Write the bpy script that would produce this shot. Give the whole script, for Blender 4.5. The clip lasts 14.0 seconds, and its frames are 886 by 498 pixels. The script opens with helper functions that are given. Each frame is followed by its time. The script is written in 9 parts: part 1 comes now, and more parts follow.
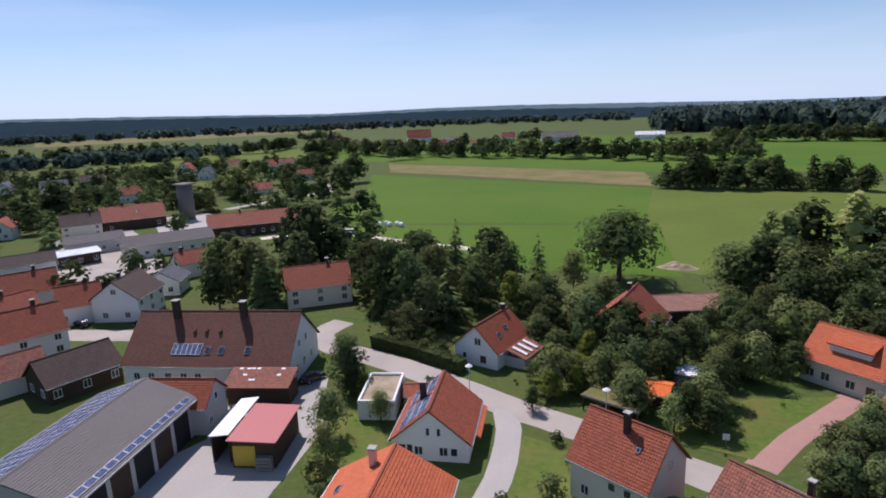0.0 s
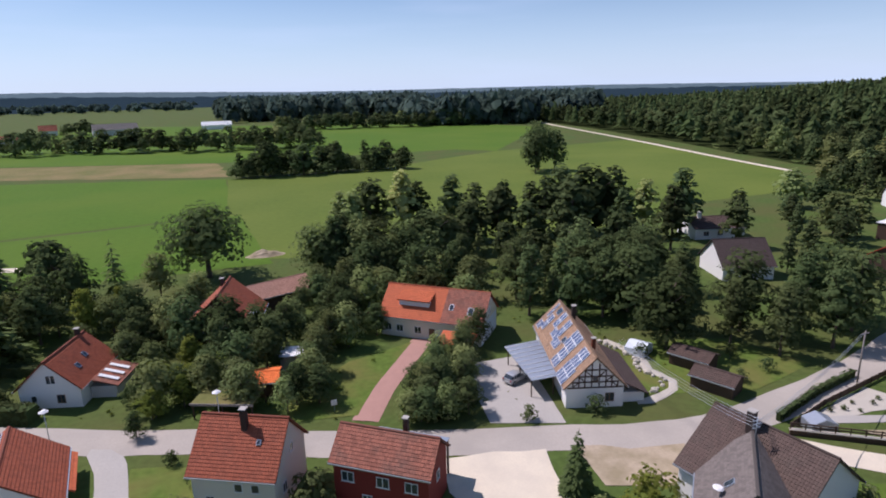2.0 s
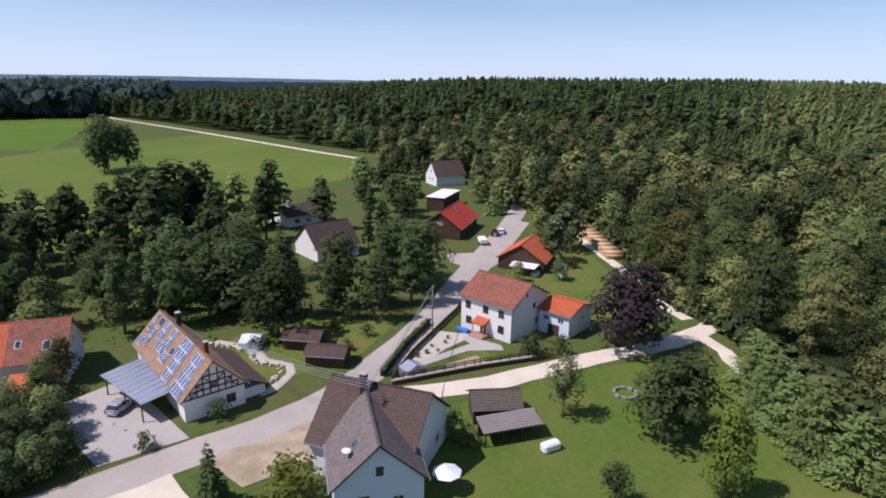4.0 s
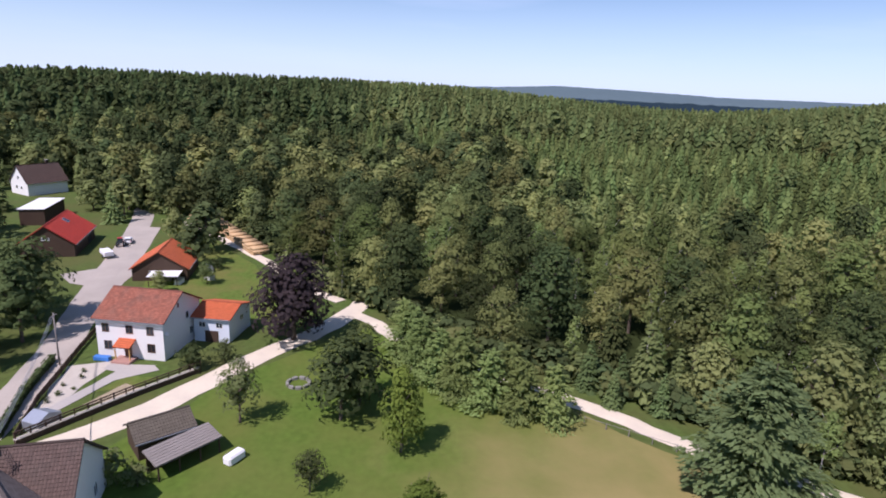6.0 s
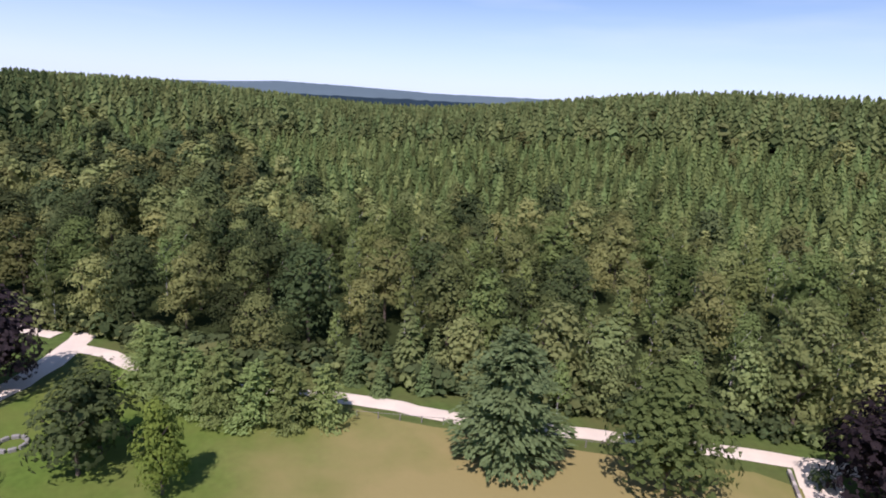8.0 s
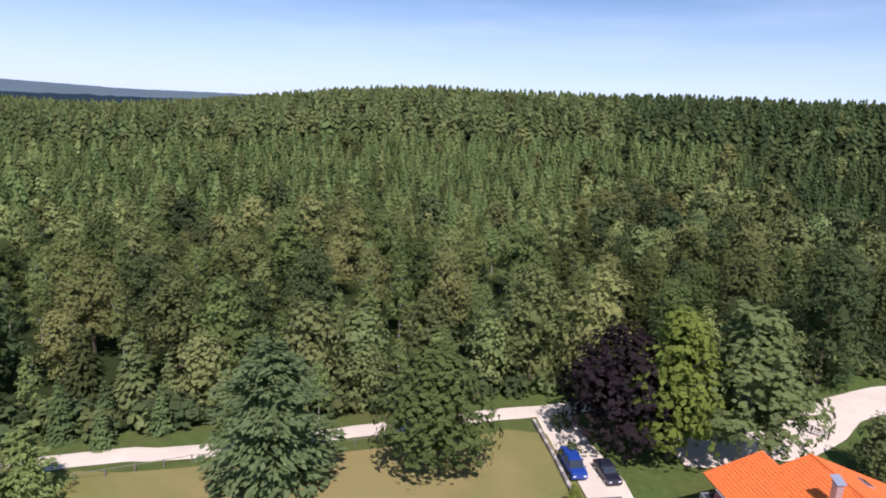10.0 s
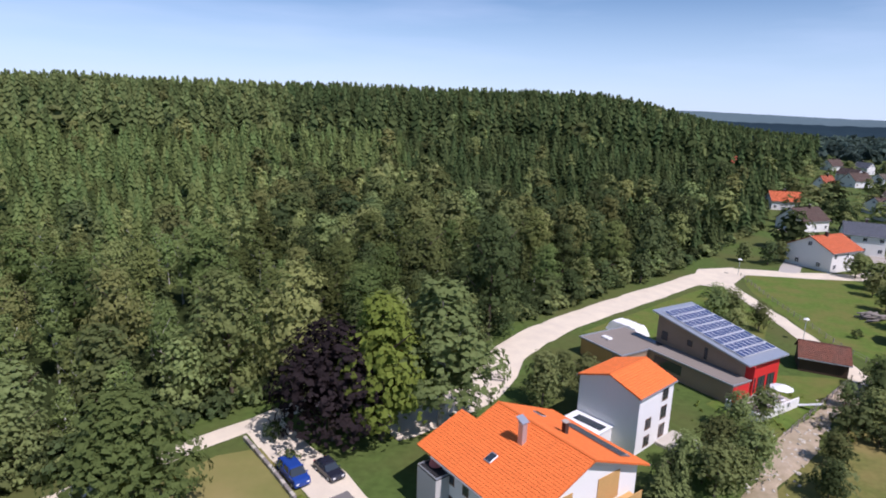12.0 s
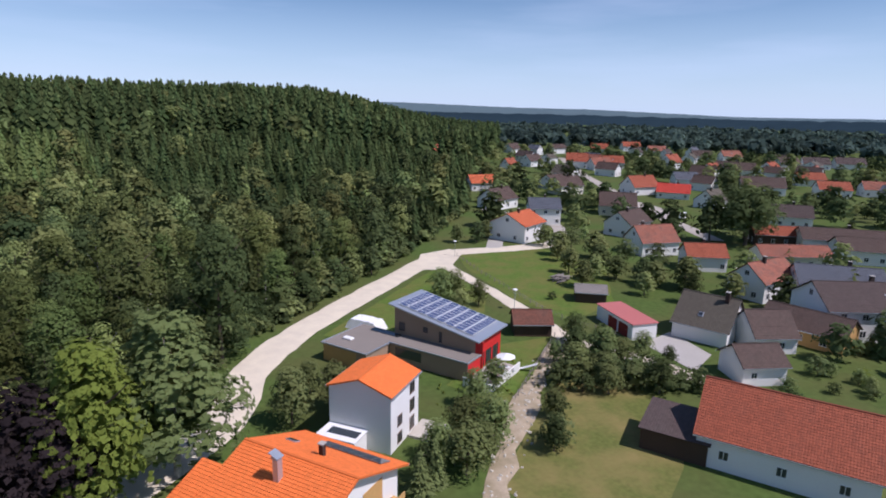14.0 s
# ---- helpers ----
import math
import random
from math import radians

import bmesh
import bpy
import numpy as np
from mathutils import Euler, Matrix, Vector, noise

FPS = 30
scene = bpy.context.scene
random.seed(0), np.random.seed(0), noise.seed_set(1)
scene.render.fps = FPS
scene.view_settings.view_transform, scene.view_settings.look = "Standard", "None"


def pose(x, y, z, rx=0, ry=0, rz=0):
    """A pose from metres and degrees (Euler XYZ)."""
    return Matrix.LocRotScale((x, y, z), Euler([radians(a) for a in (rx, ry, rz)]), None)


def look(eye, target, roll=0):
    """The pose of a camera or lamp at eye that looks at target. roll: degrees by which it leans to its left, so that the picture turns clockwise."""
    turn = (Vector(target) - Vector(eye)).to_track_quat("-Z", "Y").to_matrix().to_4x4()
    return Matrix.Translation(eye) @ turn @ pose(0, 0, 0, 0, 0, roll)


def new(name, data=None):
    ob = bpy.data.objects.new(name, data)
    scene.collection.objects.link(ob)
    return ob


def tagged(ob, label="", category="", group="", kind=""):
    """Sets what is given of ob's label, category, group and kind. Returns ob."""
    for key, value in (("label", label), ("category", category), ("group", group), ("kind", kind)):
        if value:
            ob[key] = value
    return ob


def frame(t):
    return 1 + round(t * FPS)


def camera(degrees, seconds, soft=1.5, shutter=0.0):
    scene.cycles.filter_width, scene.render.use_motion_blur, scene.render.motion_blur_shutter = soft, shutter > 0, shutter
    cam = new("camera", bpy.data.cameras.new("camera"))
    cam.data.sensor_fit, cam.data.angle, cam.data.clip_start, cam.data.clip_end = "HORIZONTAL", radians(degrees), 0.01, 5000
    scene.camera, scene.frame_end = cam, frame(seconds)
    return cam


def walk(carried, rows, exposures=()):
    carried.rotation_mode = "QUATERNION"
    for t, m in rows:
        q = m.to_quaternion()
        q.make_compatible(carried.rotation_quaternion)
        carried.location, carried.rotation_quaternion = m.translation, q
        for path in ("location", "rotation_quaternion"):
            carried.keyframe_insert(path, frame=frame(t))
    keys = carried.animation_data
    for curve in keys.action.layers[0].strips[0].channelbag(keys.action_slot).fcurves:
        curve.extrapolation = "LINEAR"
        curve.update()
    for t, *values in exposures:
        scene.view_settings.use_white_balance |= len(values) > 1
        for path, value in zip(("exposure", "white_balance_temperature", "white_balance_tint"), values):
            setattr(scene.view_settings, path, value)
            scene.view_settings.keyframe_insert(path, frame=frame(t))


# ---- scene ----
# the camera hovers over the village edge and turns to its right
cam = camera(72.71, 14.0, soft=1.9)
walk(cam, [
    (0.0, pose(0.171, -0.246, 41.677, 77.062, 2.157, 18.986)),
    (0.5, pose(0.075, -0.140, 41.865, 76.382, 2.104, 9.707)),
    (1.0, pose(0.000, -0.000, 41.990, 75.779, 1.929, -0.000)),
    (1.5, pose(-0.107, 0.119, 41.984, 75.224, 1.649, -10.319)),
    (2.0, pose(-0.250, 0.192, 41.928, 74.924, 1.316, -19.952)),
    (2.5, pose(-0.375, 0.187, 41.951, 74.641, 0.886, -29.402)),
    (3.0, pose(-0.486, 0.197, 41.990, 74.337, 0.440, -41.326)),
    (3.2, pose(-0.530, 0.214, 42.005, 74.259, 0.233, -44.958)),
    (5.3, pose(-0.309, 3.526, 40.839, 74.679, -2.330, -79.417)),
    (5.5, pose(-0.327, 3.687, 40.824, 74.759, -2.438, -83.094)),
    (6.0, pose(-0.374, 4.067, 40.801, 74.993, -2.663, -92.542)),
    (6.5, pose(-0.305, 4.459, 40.842, 75.190, -2.789, -99.342)),
    (7.0, pose(-0.045, 4.861, 40.858, 75.343, -2.805, -104.157)),
    (7.5, pose(0.407, 5.254, 40.861, 75.536, -2.959, -109.831)),
    (8.0, pose(1.047, 5.616, 40.804, 75.824, -3.025, -117.646)),
    (8.2, pose(1.325, 5.749, 40.765, 75.910, -3.012, -120.301)),
    (10.3, pose(6.380, 4.202, 39.473, 76.710, -2.547, -148.796)),
    (10.5, pose(6.618, 4.032, 39.528, 76.686, -2.482, -151.879)),
    (11.0, pose(7.156, 3.564, 39.681, 76.876, -2.272, -159.018)),
    (11.5, pose(7.547, 2.934, 39.804, 76.885, -2.112, -166.679)),
    (12.0, pose(7.822, 2.128, 39.952, 76.829, -1.935, -174.838)),
    (12.5, pose(7.951, 1.171, 40.129, 76.837, -1.695, -181.115)),
    (13.0, pose(8.031, 0.148, 40.389, 76.793, -1.429, -189.030)),
    (13.5, pose(8.091, -0.844, 40.668, 76.805, -1.278, -193.939)),
    (14.0, pose(8.109, -1.810, 40.971, 76.855, -1.144, -201.377)),
], exposures=[(0.0, -0.16, 5850, 29), (5.0, -0.02, 5850, 31), (7.5, 0.14, 5850, 37), (11.0, 0.08, 5800, 31), (14.0, -0.18, 5700, 28)])

# ---- light: a clear summer sky and the sun ----
SUN_AZ, SUN_EL = 136.0, 55.0
world = bpy.data.worlds.new("sky")
scene.world = world
world.use_nodes = True
wn, wl = world.node_tree.nodes, world.node_tree.links
sky = wn.new("ShaderNodeTexSky")
sky.sky_type = "NISHITA"
sky.sun_disc = False
sky.sun_elevation = radians(SUN_EL)
sky.sun_rotation = radians(90.0 - SUN_AZ)
sky.altitude = 500
sky.air_density, sky.dust_density, sky.ozone_density = 1.0, 0.35, 2.5
# thin high cloud veils over the blue
wtc = wn.new("ShaderNodeTexCoord")
wmap = wn.new("ShaderNodeMapping")
wmap.inputs["Scale"].default_value = (1.2, 1.2, 9.0)
wnoise = wn.new("ShaderNodeTexNoise")
wnoise.inputs["Scale"].default_value = 2.2
wnoise.inputs["Detail"].default_value = 5
wramp = wn.new("ShaderNodeValToRGB")
wramp.color_ramp.elements[0].position, wramp.color_ramp.elements[0].color = 0.47, (0, 0, 0, 1)
wramp.color_ramp.elements[1].position, wramp.color_ramp.elements[1].color = 0.80, (0.30, 0.30, 0.30, 1)
wmix = wn.new("ShaderNodeMix")
wmix.data_type = "RGBA"
wmix.inputs[7].default_value = (8.0, 9.3, 10.5, 1)
wl.new(wtc.outputs["Generated"], wmap.inputs["Vector"])
wl.new(wmap.outputs["Vector"], wnoise.inputs["Vector"])
wl.new(wnoise.outputs["Fac"], wramp.inputs["Fac"])
wl.new(wramp.outputs["Color"], wmix.inputs[0])
wtone = wn.new("ShaderNodeMix")
wtone.data_type, wtone.blend_type = "RGBA", "MULTIPLY"
wtone.inputs[0].default_value = 1.0
wtone.inputs[7].default_value = (0.92, 1.04, 1.0, 1)
wl.new(sky.outputs["Color"], wtone.inputs[6])
wl.new(wtone.outputs[2], wmix.inputs[6])
# pale summer haze low over the land
wsep = wn.new("ShaderNodeSeparateXYZ")
whaze = wn.new("ShaderNodeValToRGB")
whaze.color_ramp.elements[0].position, whaze.color_ramp.elements[0].color = 0.0, (0.72, 0.72, 0.72, 1)
whaze.color_ramp.elements[1].position, whaze.color_ramp.elements[1].color = 0.17, (0, 0, 0, 1)
whmix = wn.new("ShaderNodeMix")
whmix.data_type = "RGBA"
whmix.inputs[7].default_value = (7.3, 9.2, 10.6, 1)
wl.new(wtc.outputs["Generated"], wsep.inputs["Vector"])
wl.new(wsep.outputs["Z"], whaze.inputs["Fac"])
wl.new(whaze.outputs["Color"], whmix.inputs[0])
wl.new(wmix.outputs[2], whmix.inputs[6])
wl.new(whmix.outputs[2], wn["Background"].inputs["Color"])
wn["Background"].inputs["Strength"].default_value = 0.098

sun_data = bpy.data.lights.new("sun", "SUN")
sun_data.energy, sun_data.angle, sun_data.color = 4.95, radians(0.55), (1.0, 0.93, 0.81)
sun = new("sun", sun_data)
_a, _e = radians(SUN_AZ), radians(SUN_EL)
sun.matrix_world = look((100 * math.cos(_a) * math.cos(_e), 100 * math.sin(_a) * math.cos(_e), 100 * math.sin(_e)), (0, 0, 0))

# ---- materials ----
def nodes_of(name):
    m = bpy.data.materials.new(name)
    m.use_nodes = True
    return m, m.node_tree.nodes, m.node_tree.links, m.node_tree.nodes["Principled BSDF"]


def scaled(c, k):
    return (min(c[0] * k, 1), min(c[1] * k, 1), min(c[2] * k, 1), 1)


def surface(name, colour, rough=0.8, grain=3.0, blot=0.25, var=0.25, bump=0.15, metal=0.0, second=None, spec=0.3):
    """A plain surface with fine grain, broad stains and slight relief, at world scale."""
    m, n, l, b = nodes_of(name)
    geo = n.new("ShaderNodeNewGeometry")
    fine = n.new("ShaderNodeTexNoise")
    fine.inputs["Scale"].default_value, fine.inputs["Detail"].default_value = grain, 6
    wide = n.new("ShaderNodeTexNoise")
    wide.inputs["Scale"].default_value, wide.inputs["Detail"].default_value = blot, 4
    l.new(geo.outputs["Position"], fine.inputs["Vector"])
    l.new(geo.outputs["Position"], wide.inputs["Vector"])
    mix = n.new("ShaderNodeMix")
    mix.data_type = "RGBA"
    mix.inputs[6].default_value, mix.inputs[7].default_value = scaled(colour, 1 - var), scaled(colour, 1 + var)
    l.new(fine.outputs["Fac"], mix.inputs[0])
    ramp = n.new("ShaderNodeMapRange")
    ramp.inputs["From Min"].default_value, ramp.inputs["From Max"].default_value = 0.38, 0.66
    l.new(wide.outputs["Fac"], ramp.inputs["Value"])
    mix2 = n.new("ShaderNodeMix")
    mix2.data_type = "RGBA"
    mix2.inputs[7].default_value = (*second, 1) if second else scaled(colour, 1 - 0.8 * var)
    fac = n.new("ShaderNodeMath")
    fac.operation = "MULTIPLY"
    fac.inputs[1].default_value = 0.7 if second else 0.45
    l.new(ramp.outputs["Result"], fac.inputs[0])
    l.new(fac.outputs[0], mix2.inputs[0])
    l.new(mix.outputs[2], mix2.inputs[6])
    l.new(mix2.outputs[2], b.inputs["Base Color"])
    b.inputs["Roughness"].default_value, b.inputs["Metallic"].default_value = rough, metal
    b.inputs["Specular IOR Level"].default_value = spec
    if bump:
        bp = n.new("ShaderNodeBump")
        bp.inputs["Strength"].default_value, bp.inputs["Distance"].default_value = bump, 0.05
        l.new(fine.outputs["Fac"], bp.inputs["Height"])
        l.new(bp.outputs["Normal"], b.inputs["Normal"])
    return m


def tiled(name, colour, dark=0.75, moss=0.15, wide=0.30, rough=0.75, joint=0.55):
    """Roof tiles: colour from tile to tile by the roof's own metres, a rib for each column."""
    m, n, l, b = nodes_of(name)
    uv = n.new("ShaderNodeUVMap")
    brick = n.new("ShaderNodeTexBrick")
    brick.offset = 0.0
    brick.inputs["Scale"].default_value = 1.0
    brick.inputs["Brick Width"].default_value, brick.inputs["Row Height"].default_value = wide, 0.36
    brick.inputs["Mortar Size"].default_value, brick.inputs["Mortar Smooth"].default_value = 0.018, 0.6
    brick.inputs["Bias"].default_value = -0.2
    brick.inputs["Color1"].default_value = scaled(colour, 1.12)
    brick.inputs["Color2"].default_value = scaled(colour, dark)
    brick.inputs["Mortar"].default_value = scaled(colour, joint)
    l.new(uv.outputs["UV"], brick.inputs["Vector"])
    geo = n.new("ShaderNodeNewGeometry")
    wide_n = n.new("ShaderNodeTexNoise")
    wide_n.inputs["Scale"].default_value, wide_n.inputs["Detail"].default_value = 0.5, 6
    l.new(geo.outputs["Position"], wide_n.inputs["Vector"])
    mr = n.new("ShaderNodeMapRange")
    mr.inputs["From Min"].default_value, mr.inputs["From Max"].default_value = 0.45, 0.75
    mr.inputs["To Max"].default_value = moss
    l.new(wide_n.outputs["Fac"], mr.inputs["Value"])
    mix = n.new("ShaderNodeMix")
    mix.data_type = "RGBA"
    mix.inputs[7].default_value = (0.10, 0.09, 0.07, 1)
    l.new(mr.outputs["Result"], mix.inputs[0])
    l.new(brick.outputs["Color"], mix.inputs[6])
    l.new(mix.outputs[2], b.inputs["Base Color"])
    wave = n.new("ShaderNodeTexWave")
    wave.wave_type, wave.bands_direction = "BANDS", "X"
    wave.inputs["Scale"].default_value = 0.314 / wide
    l.new(uv.outputs["UV"], wave.inputs["Vector"])
    bp = n.new("ShaderNodeBump")
    bp.inputs["Strength"].default_value, bp.inputs["Distance"].default_value = 0.5, 0.04
    l.new(wave.outputs["Fac"], bp.inputs["Height"])
    l.new(bp.outputs["Normal"], b.inputs["Normal"])
    b.inputs["Roughness"].default_value = rough
    b.inputs["Specular IOR Level"].default_value = 0.3
    return m


def leafy(name, dark, light, dry=None, ragged=True):
    """Foliage: a tone for each clump and each tree, lit through from behind."""
    m, n, l, b = nodes_of(name)
    n.remove(b)
    geo, info, att = n.new("ShaderNodeNewGeometry"), n.new("ShaderNodeObjectInfo"), n.new("ShaderNodeAttribute")
    att.attribute_name = "tone"
    add, fr = n.new("ShaderNodeMath"), n.new("ShaderNodeMath")
    add.operation, fr.operation = "ADD", "FRACT"
    l.new(info.outputs["Random"], add.inputs[0])
    l.new(att.outputs["Fac"], add.inputs[1])
    l.new(add.outputs[0], fr.inputs[0])
    tone = fr.outputs[0]
    mix = n.new("ShaderNodeMix")
    mix.data_type = "RGBA"
    mix.inputs[6].default_value, mix.inputs[7].default_value = (*dark, 1), (*light, 1)
    # leaves in light and dark sprays within each clump
    fine = n.new("ShaderNodeTexNoise")
    fine.inputs["Scale"].default_value, fine.inputs["Detail"].default_value = 3.4, 3
    l.new(geo.outputs["Position"], fine.inputs["Vector"])
    fm = n.new("ShaderNodeMapRange")
    fm.inputs["From Min"].default_value, fm.inputs["From Max"].default_value = 0.34, 0.66
    l.new(fine.outputs["Fac"], fm.inputs["Value"])
    half = n.new("ShaderNodeMix")
    half.inputs[0].default_value = 0.5
    l.new(geo.outputs["Random Per Island"], half.inputs[2])
    l.new(fm.outputs["Result"], half.inputs[3])
    soft = n.new("ShaderNodeMapRange")
    soft.inputs["To Min"].default_value, soft.inputs["To Max"].default_value = 0.28, 0.68
    l.new(half.outputs[0], soft.inputs["Value"])
    l.new(soft.outputs["Result"], mix.inputs[0])
    hue = n.new("ShaderNodeHueSaturation")
    mr = n.new("ShaderNodeMapRange")
    mr.inputs["To Min"].default_value, mr.inputs["To Max"].default_value = 0.52, 1.42
    l.new(tone, mr.inputs["Value"])
    l.new(mr.outputs["Result"], hue.inputs["Value"])
    t2 = n.new("ShaderNodeMath")
    t2.operation = "MULTIPLY"
    t2.inputs[1].default_value = 7.31
    f2 = n.new("ShaderNodeMath")
    f2.operation = "FRACT"
    l.new(tone, t2.inputs[0])
    l.new(t2.outputs[0], f2.inputs[0])
    mh = n.new("ShaderNodeMapRange")
    mh.inputs["To Min"].default_value, mh.inputs["To Max"].default_value = 0.482, 0.522
    l.new(f2.outputs[0], mh.inputs["Value"])
    l.new(mh.outputs["Result"], hue.inputs["Hue"])
    l.new(mix.outputs[2], hue.inputs["Color"])
    pn = n.new("ShaderNodeTexNoise")
    pn.inputs["Scale"].default_value, pn.inputs["Detail"].default_value = 0.045, 3
    l.new(geo.outputs["Position"], pn.inputs["Vector"])
    pm = n.new("ShaderNodeMapRange")
    pm.inputs["From Min"].default_value, pm.inputs["From Max"].default_value = 0.45, 0.7
    pm.inputs["To Max"].default_value = 0.35
    l.new(pn.outputs["Fac"], pm.inputs["Value"])
    m2 = n.new("ShaderNodeMix")
    m2.data_type = "RGBA"
    m2.inputs[7].default_value = (*(dry or scaled(light, 0.9)[:3]), 1)
    l.new(pm.outputs["Result"], m2.inputs[0])
    l.new(hue.outputs["Color"], m2.inputs[6])
    dif, tra, sh = n.new("ShaderNodeBsdfDiffuse"), n.new("ShaderNodeBsdfTranslucent"), n.new("ShaderNodeMixShader")
    sh.inputs[0].default_value = 0.36
    for s in (dif, tra):
        l.new(m2.outputs[2], s.inputs["Color"])
    l.new(dif.outputs[0], sh.inputs[1])
    l.new(tra.outputs[0], sh.inputs[2])
    out = sh
    if ragged:
        # gaps between single leaves
        hole = n.new("ShaderNodeTexNoise")
        hole.inputs["Scale"].default_value, hole.inputs["Detail"].default_value = 5.2, 2
        l.new(geo.outputs["Position"], hole.inputs["Vector"])
        cut, clear, out = n.new("ShaderNodeMath"), n.new("ShaderNodeBsdfTransparent"), n.new("ShaderNodeMixShader")
        cut.operation = "GREATER_THAN"
        cut.inputs[1].default_value = 0.60
        l.new(hole.outputs["Fac"], cut.inputs[0])
        l.new(cut.outputs[0], out.inputs[0])
        l.new(sh.outputs[0], out.inputs[1])
        l.new(clear.outputs[0], out.inputs[2])
    l.new(out.outputs[0], n["Material Output"].inputs["Surface"])
    return m


def panel_mat(name, colour, line):
    """Solar cells: dark blue glass with a fine silver grid by the panel's own metres."""
    m, n, l, b = nodes_of(name)
    tc = n.new("ShaderNodeTexCoord")
    brick = n.new("ShaderNodeTexBrick")
    brick.offset = 0.0
    brick.inputs["Scale"].default_value = 1.0
    brick.inputs["Brick Width"].default_value, brick.inputs["Row Height"].default_value = 0.165, 0.165
    brick.inputs["Mortar Size"].default_value = 0.008
    brick.inputs["Color1"].default_value, brick.inputs["Color2"].default_value = (*colour, 1), scaled(colour, 1.25)
    brick.inputs["Mortar"].default_value = (*line, 1)
    l.new(tc.outputs["Object"], brick.inputs["Vector"])
    l.new(brick.outputs["Color"], b.inputs["Base Color"])
    b.inputs["Roughness"].default_value = 0.22
    return m


GRASS = surface("meadow_grass", (0.076, 0.116, 0.027), 0.95, 0.9, 0.07, 0.45, 0.8, second=(0.105, 0.105, 0.036), spec=0.1)
LAWN = surface("lawn", (0.098, 0.150, 0.027), 0.95, 1.1, 0.17, 0.42, 0.7, second=(0.165, 0.150, 0.046), spec=0.1)
DRY = surface("dry_meadow", (0.140, 0.152, 0.048), 0.95, 1.2, 0.16, 0.32, 0.5, second=(0.23, 0.18, 0.075), spec=0.1)
FIELD = surface("field_bright", (0.078, 0.150, 0.016), 0.95, 0.5, 0.014, 0.22, 0.4, second=(0.11, 0.17, 0.022), spec=0.1)
FIELD_B = surface("field_dull", (0.105, 0.150, 0.026), 0.95, 0.5, 0.018, 0.24, 0.4, second=(0.145, 0.185, 0.035), spec=0.1)
FIELD_C = surface("field_pale", (0.25, 0.24, 0.10), 0.95, 0.5, 0.02, 0.15, 0.3, second=(0.20, 0.23, 0.08), spec=0.1)
STRAW = surface("field_fallow", (0.225, 0.180, 0.078), 0.95, 0.5, 0.05, 0.35, 0.4, second=(0.115, 0.140, 0.036), spec=0.1)
ASPHALT = surface("road_grey", (0.43, 0.385, 0.325), 0.9, 4.0, 0.12, 0.14, 0.2, second=(0.34, 0.31, 0.265))
GRAVEL = surface("white_gravel", (0.68, 0.60, 0.455), 0.95, 5.0, 0.3, 0.12, 0.4, second=(0.58, 0.51, 0.40))
DIRT = surface("bare_earth", (0.42, 0.34, 0.235), 0.95, 3.0, 0.4, 0.22, 0.5, second=(0.24, 0.20, 0.11))
CONCRETE = surface("concrete", (0.42, 0.395, 0.35), 0.85, 3.0, 0.2, 0.14, 0.2)
PAVER = surface("red_pavers", (0.42, 0.24, 0.19), 0.85, 6.0, 0.5, 0.18, 0.3)
# forest floor colour darkened to carry the shade under the trees
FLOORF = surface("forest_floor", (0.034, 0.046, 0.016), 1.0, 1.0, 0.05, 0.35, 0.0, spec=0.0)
WHITE = surface("white_plaster", (0.80, 0.79, 0.75), 0.85, 6.0, 0.25, 0.05, 0.06)
CREAM = surface("cream_plaster", (0.74, 0.70, 0.58), 0.85, 6.0, 0.25, 0.06, 0.06)
BLUEW = surface("pale_blue_plaster", (0.70, 0.76, 0.82), 0.85, 6.0, 0.25, 0.05, 0.06)
GREYW = surface("grey_plaster", (0.52, 0.51, 0.48), 0.85, 5.0, 0.25, 0.08, 0.08)
REDW = surface("dark_red_boards", (0.24, 0.035, 0.025), 0.8, 5.0, 0.3, 0.15, 0.1)
BRIGHTRED = surface("bright_red_panel", (0.62, 0.03, 0.025), 0.6, 5.0, 0.4, 0.06, 0.03)
WOOD_D = surface("dark_timber", (0.075, 0.048, 0.032), 0.85, 6.0, 0.4, 0.3, 0.2)
WOOD_M = surface("larch_cladding", (0.38, 0.265, 0.175), 0.8, 7.0, 0.4, 0.18, 0.15)
WOOD_Y = surface("honey_timber", (0.55, 0.33, 0.12), 0.7, 6.0, 0.4, 0.18, 0.1)
WOOD_G = surface("weathered_boards", (0.25, 0.225, 0.20), 0.9, 6.0, 0.4, 0.25, 0.2)
LOG = surface("log_ends", (0.58, 0.40, 0.21), 0.85, 8.0, 0.8, 0.3, 0.3)
STONE = surface("pale_stone", (0.50, 0.46, 0.38), 0.9, 4.0, 0.5, 0.2, 0.4)
METAL = surface("zinc_sheet", (0.50, 0.54, 0.58), 0.35, 2.0, 0.2, 0.10, 0.05, metal=0.6)
WHITEP = surface("white_sheet", (0.82, 0.82, 0.80), 0.5, 3.0, 0.4, 0.05, 0.04)
GREYROOF = surface("grey_fibre_cement", (0.185, 0.170, 0.155), 0.85, 2.5, 0.18, 0.16, 0.15)
PINKROOF = surface("faded_red_sheet", (0.48, 0.15, 0.13), 0.6, 3.0, 0.2, 0.10, 0.08)
FLATROOF = surface("gravel_flat_roof", (0.24, 0.21, 0.18), 0.9, 6.0, 0.2, 0.15, 0.2)
BARK = surface("bark", (0.12, 0.095, 0.07), 0.95, 8.0, 0.6, 0.3, 0.5)
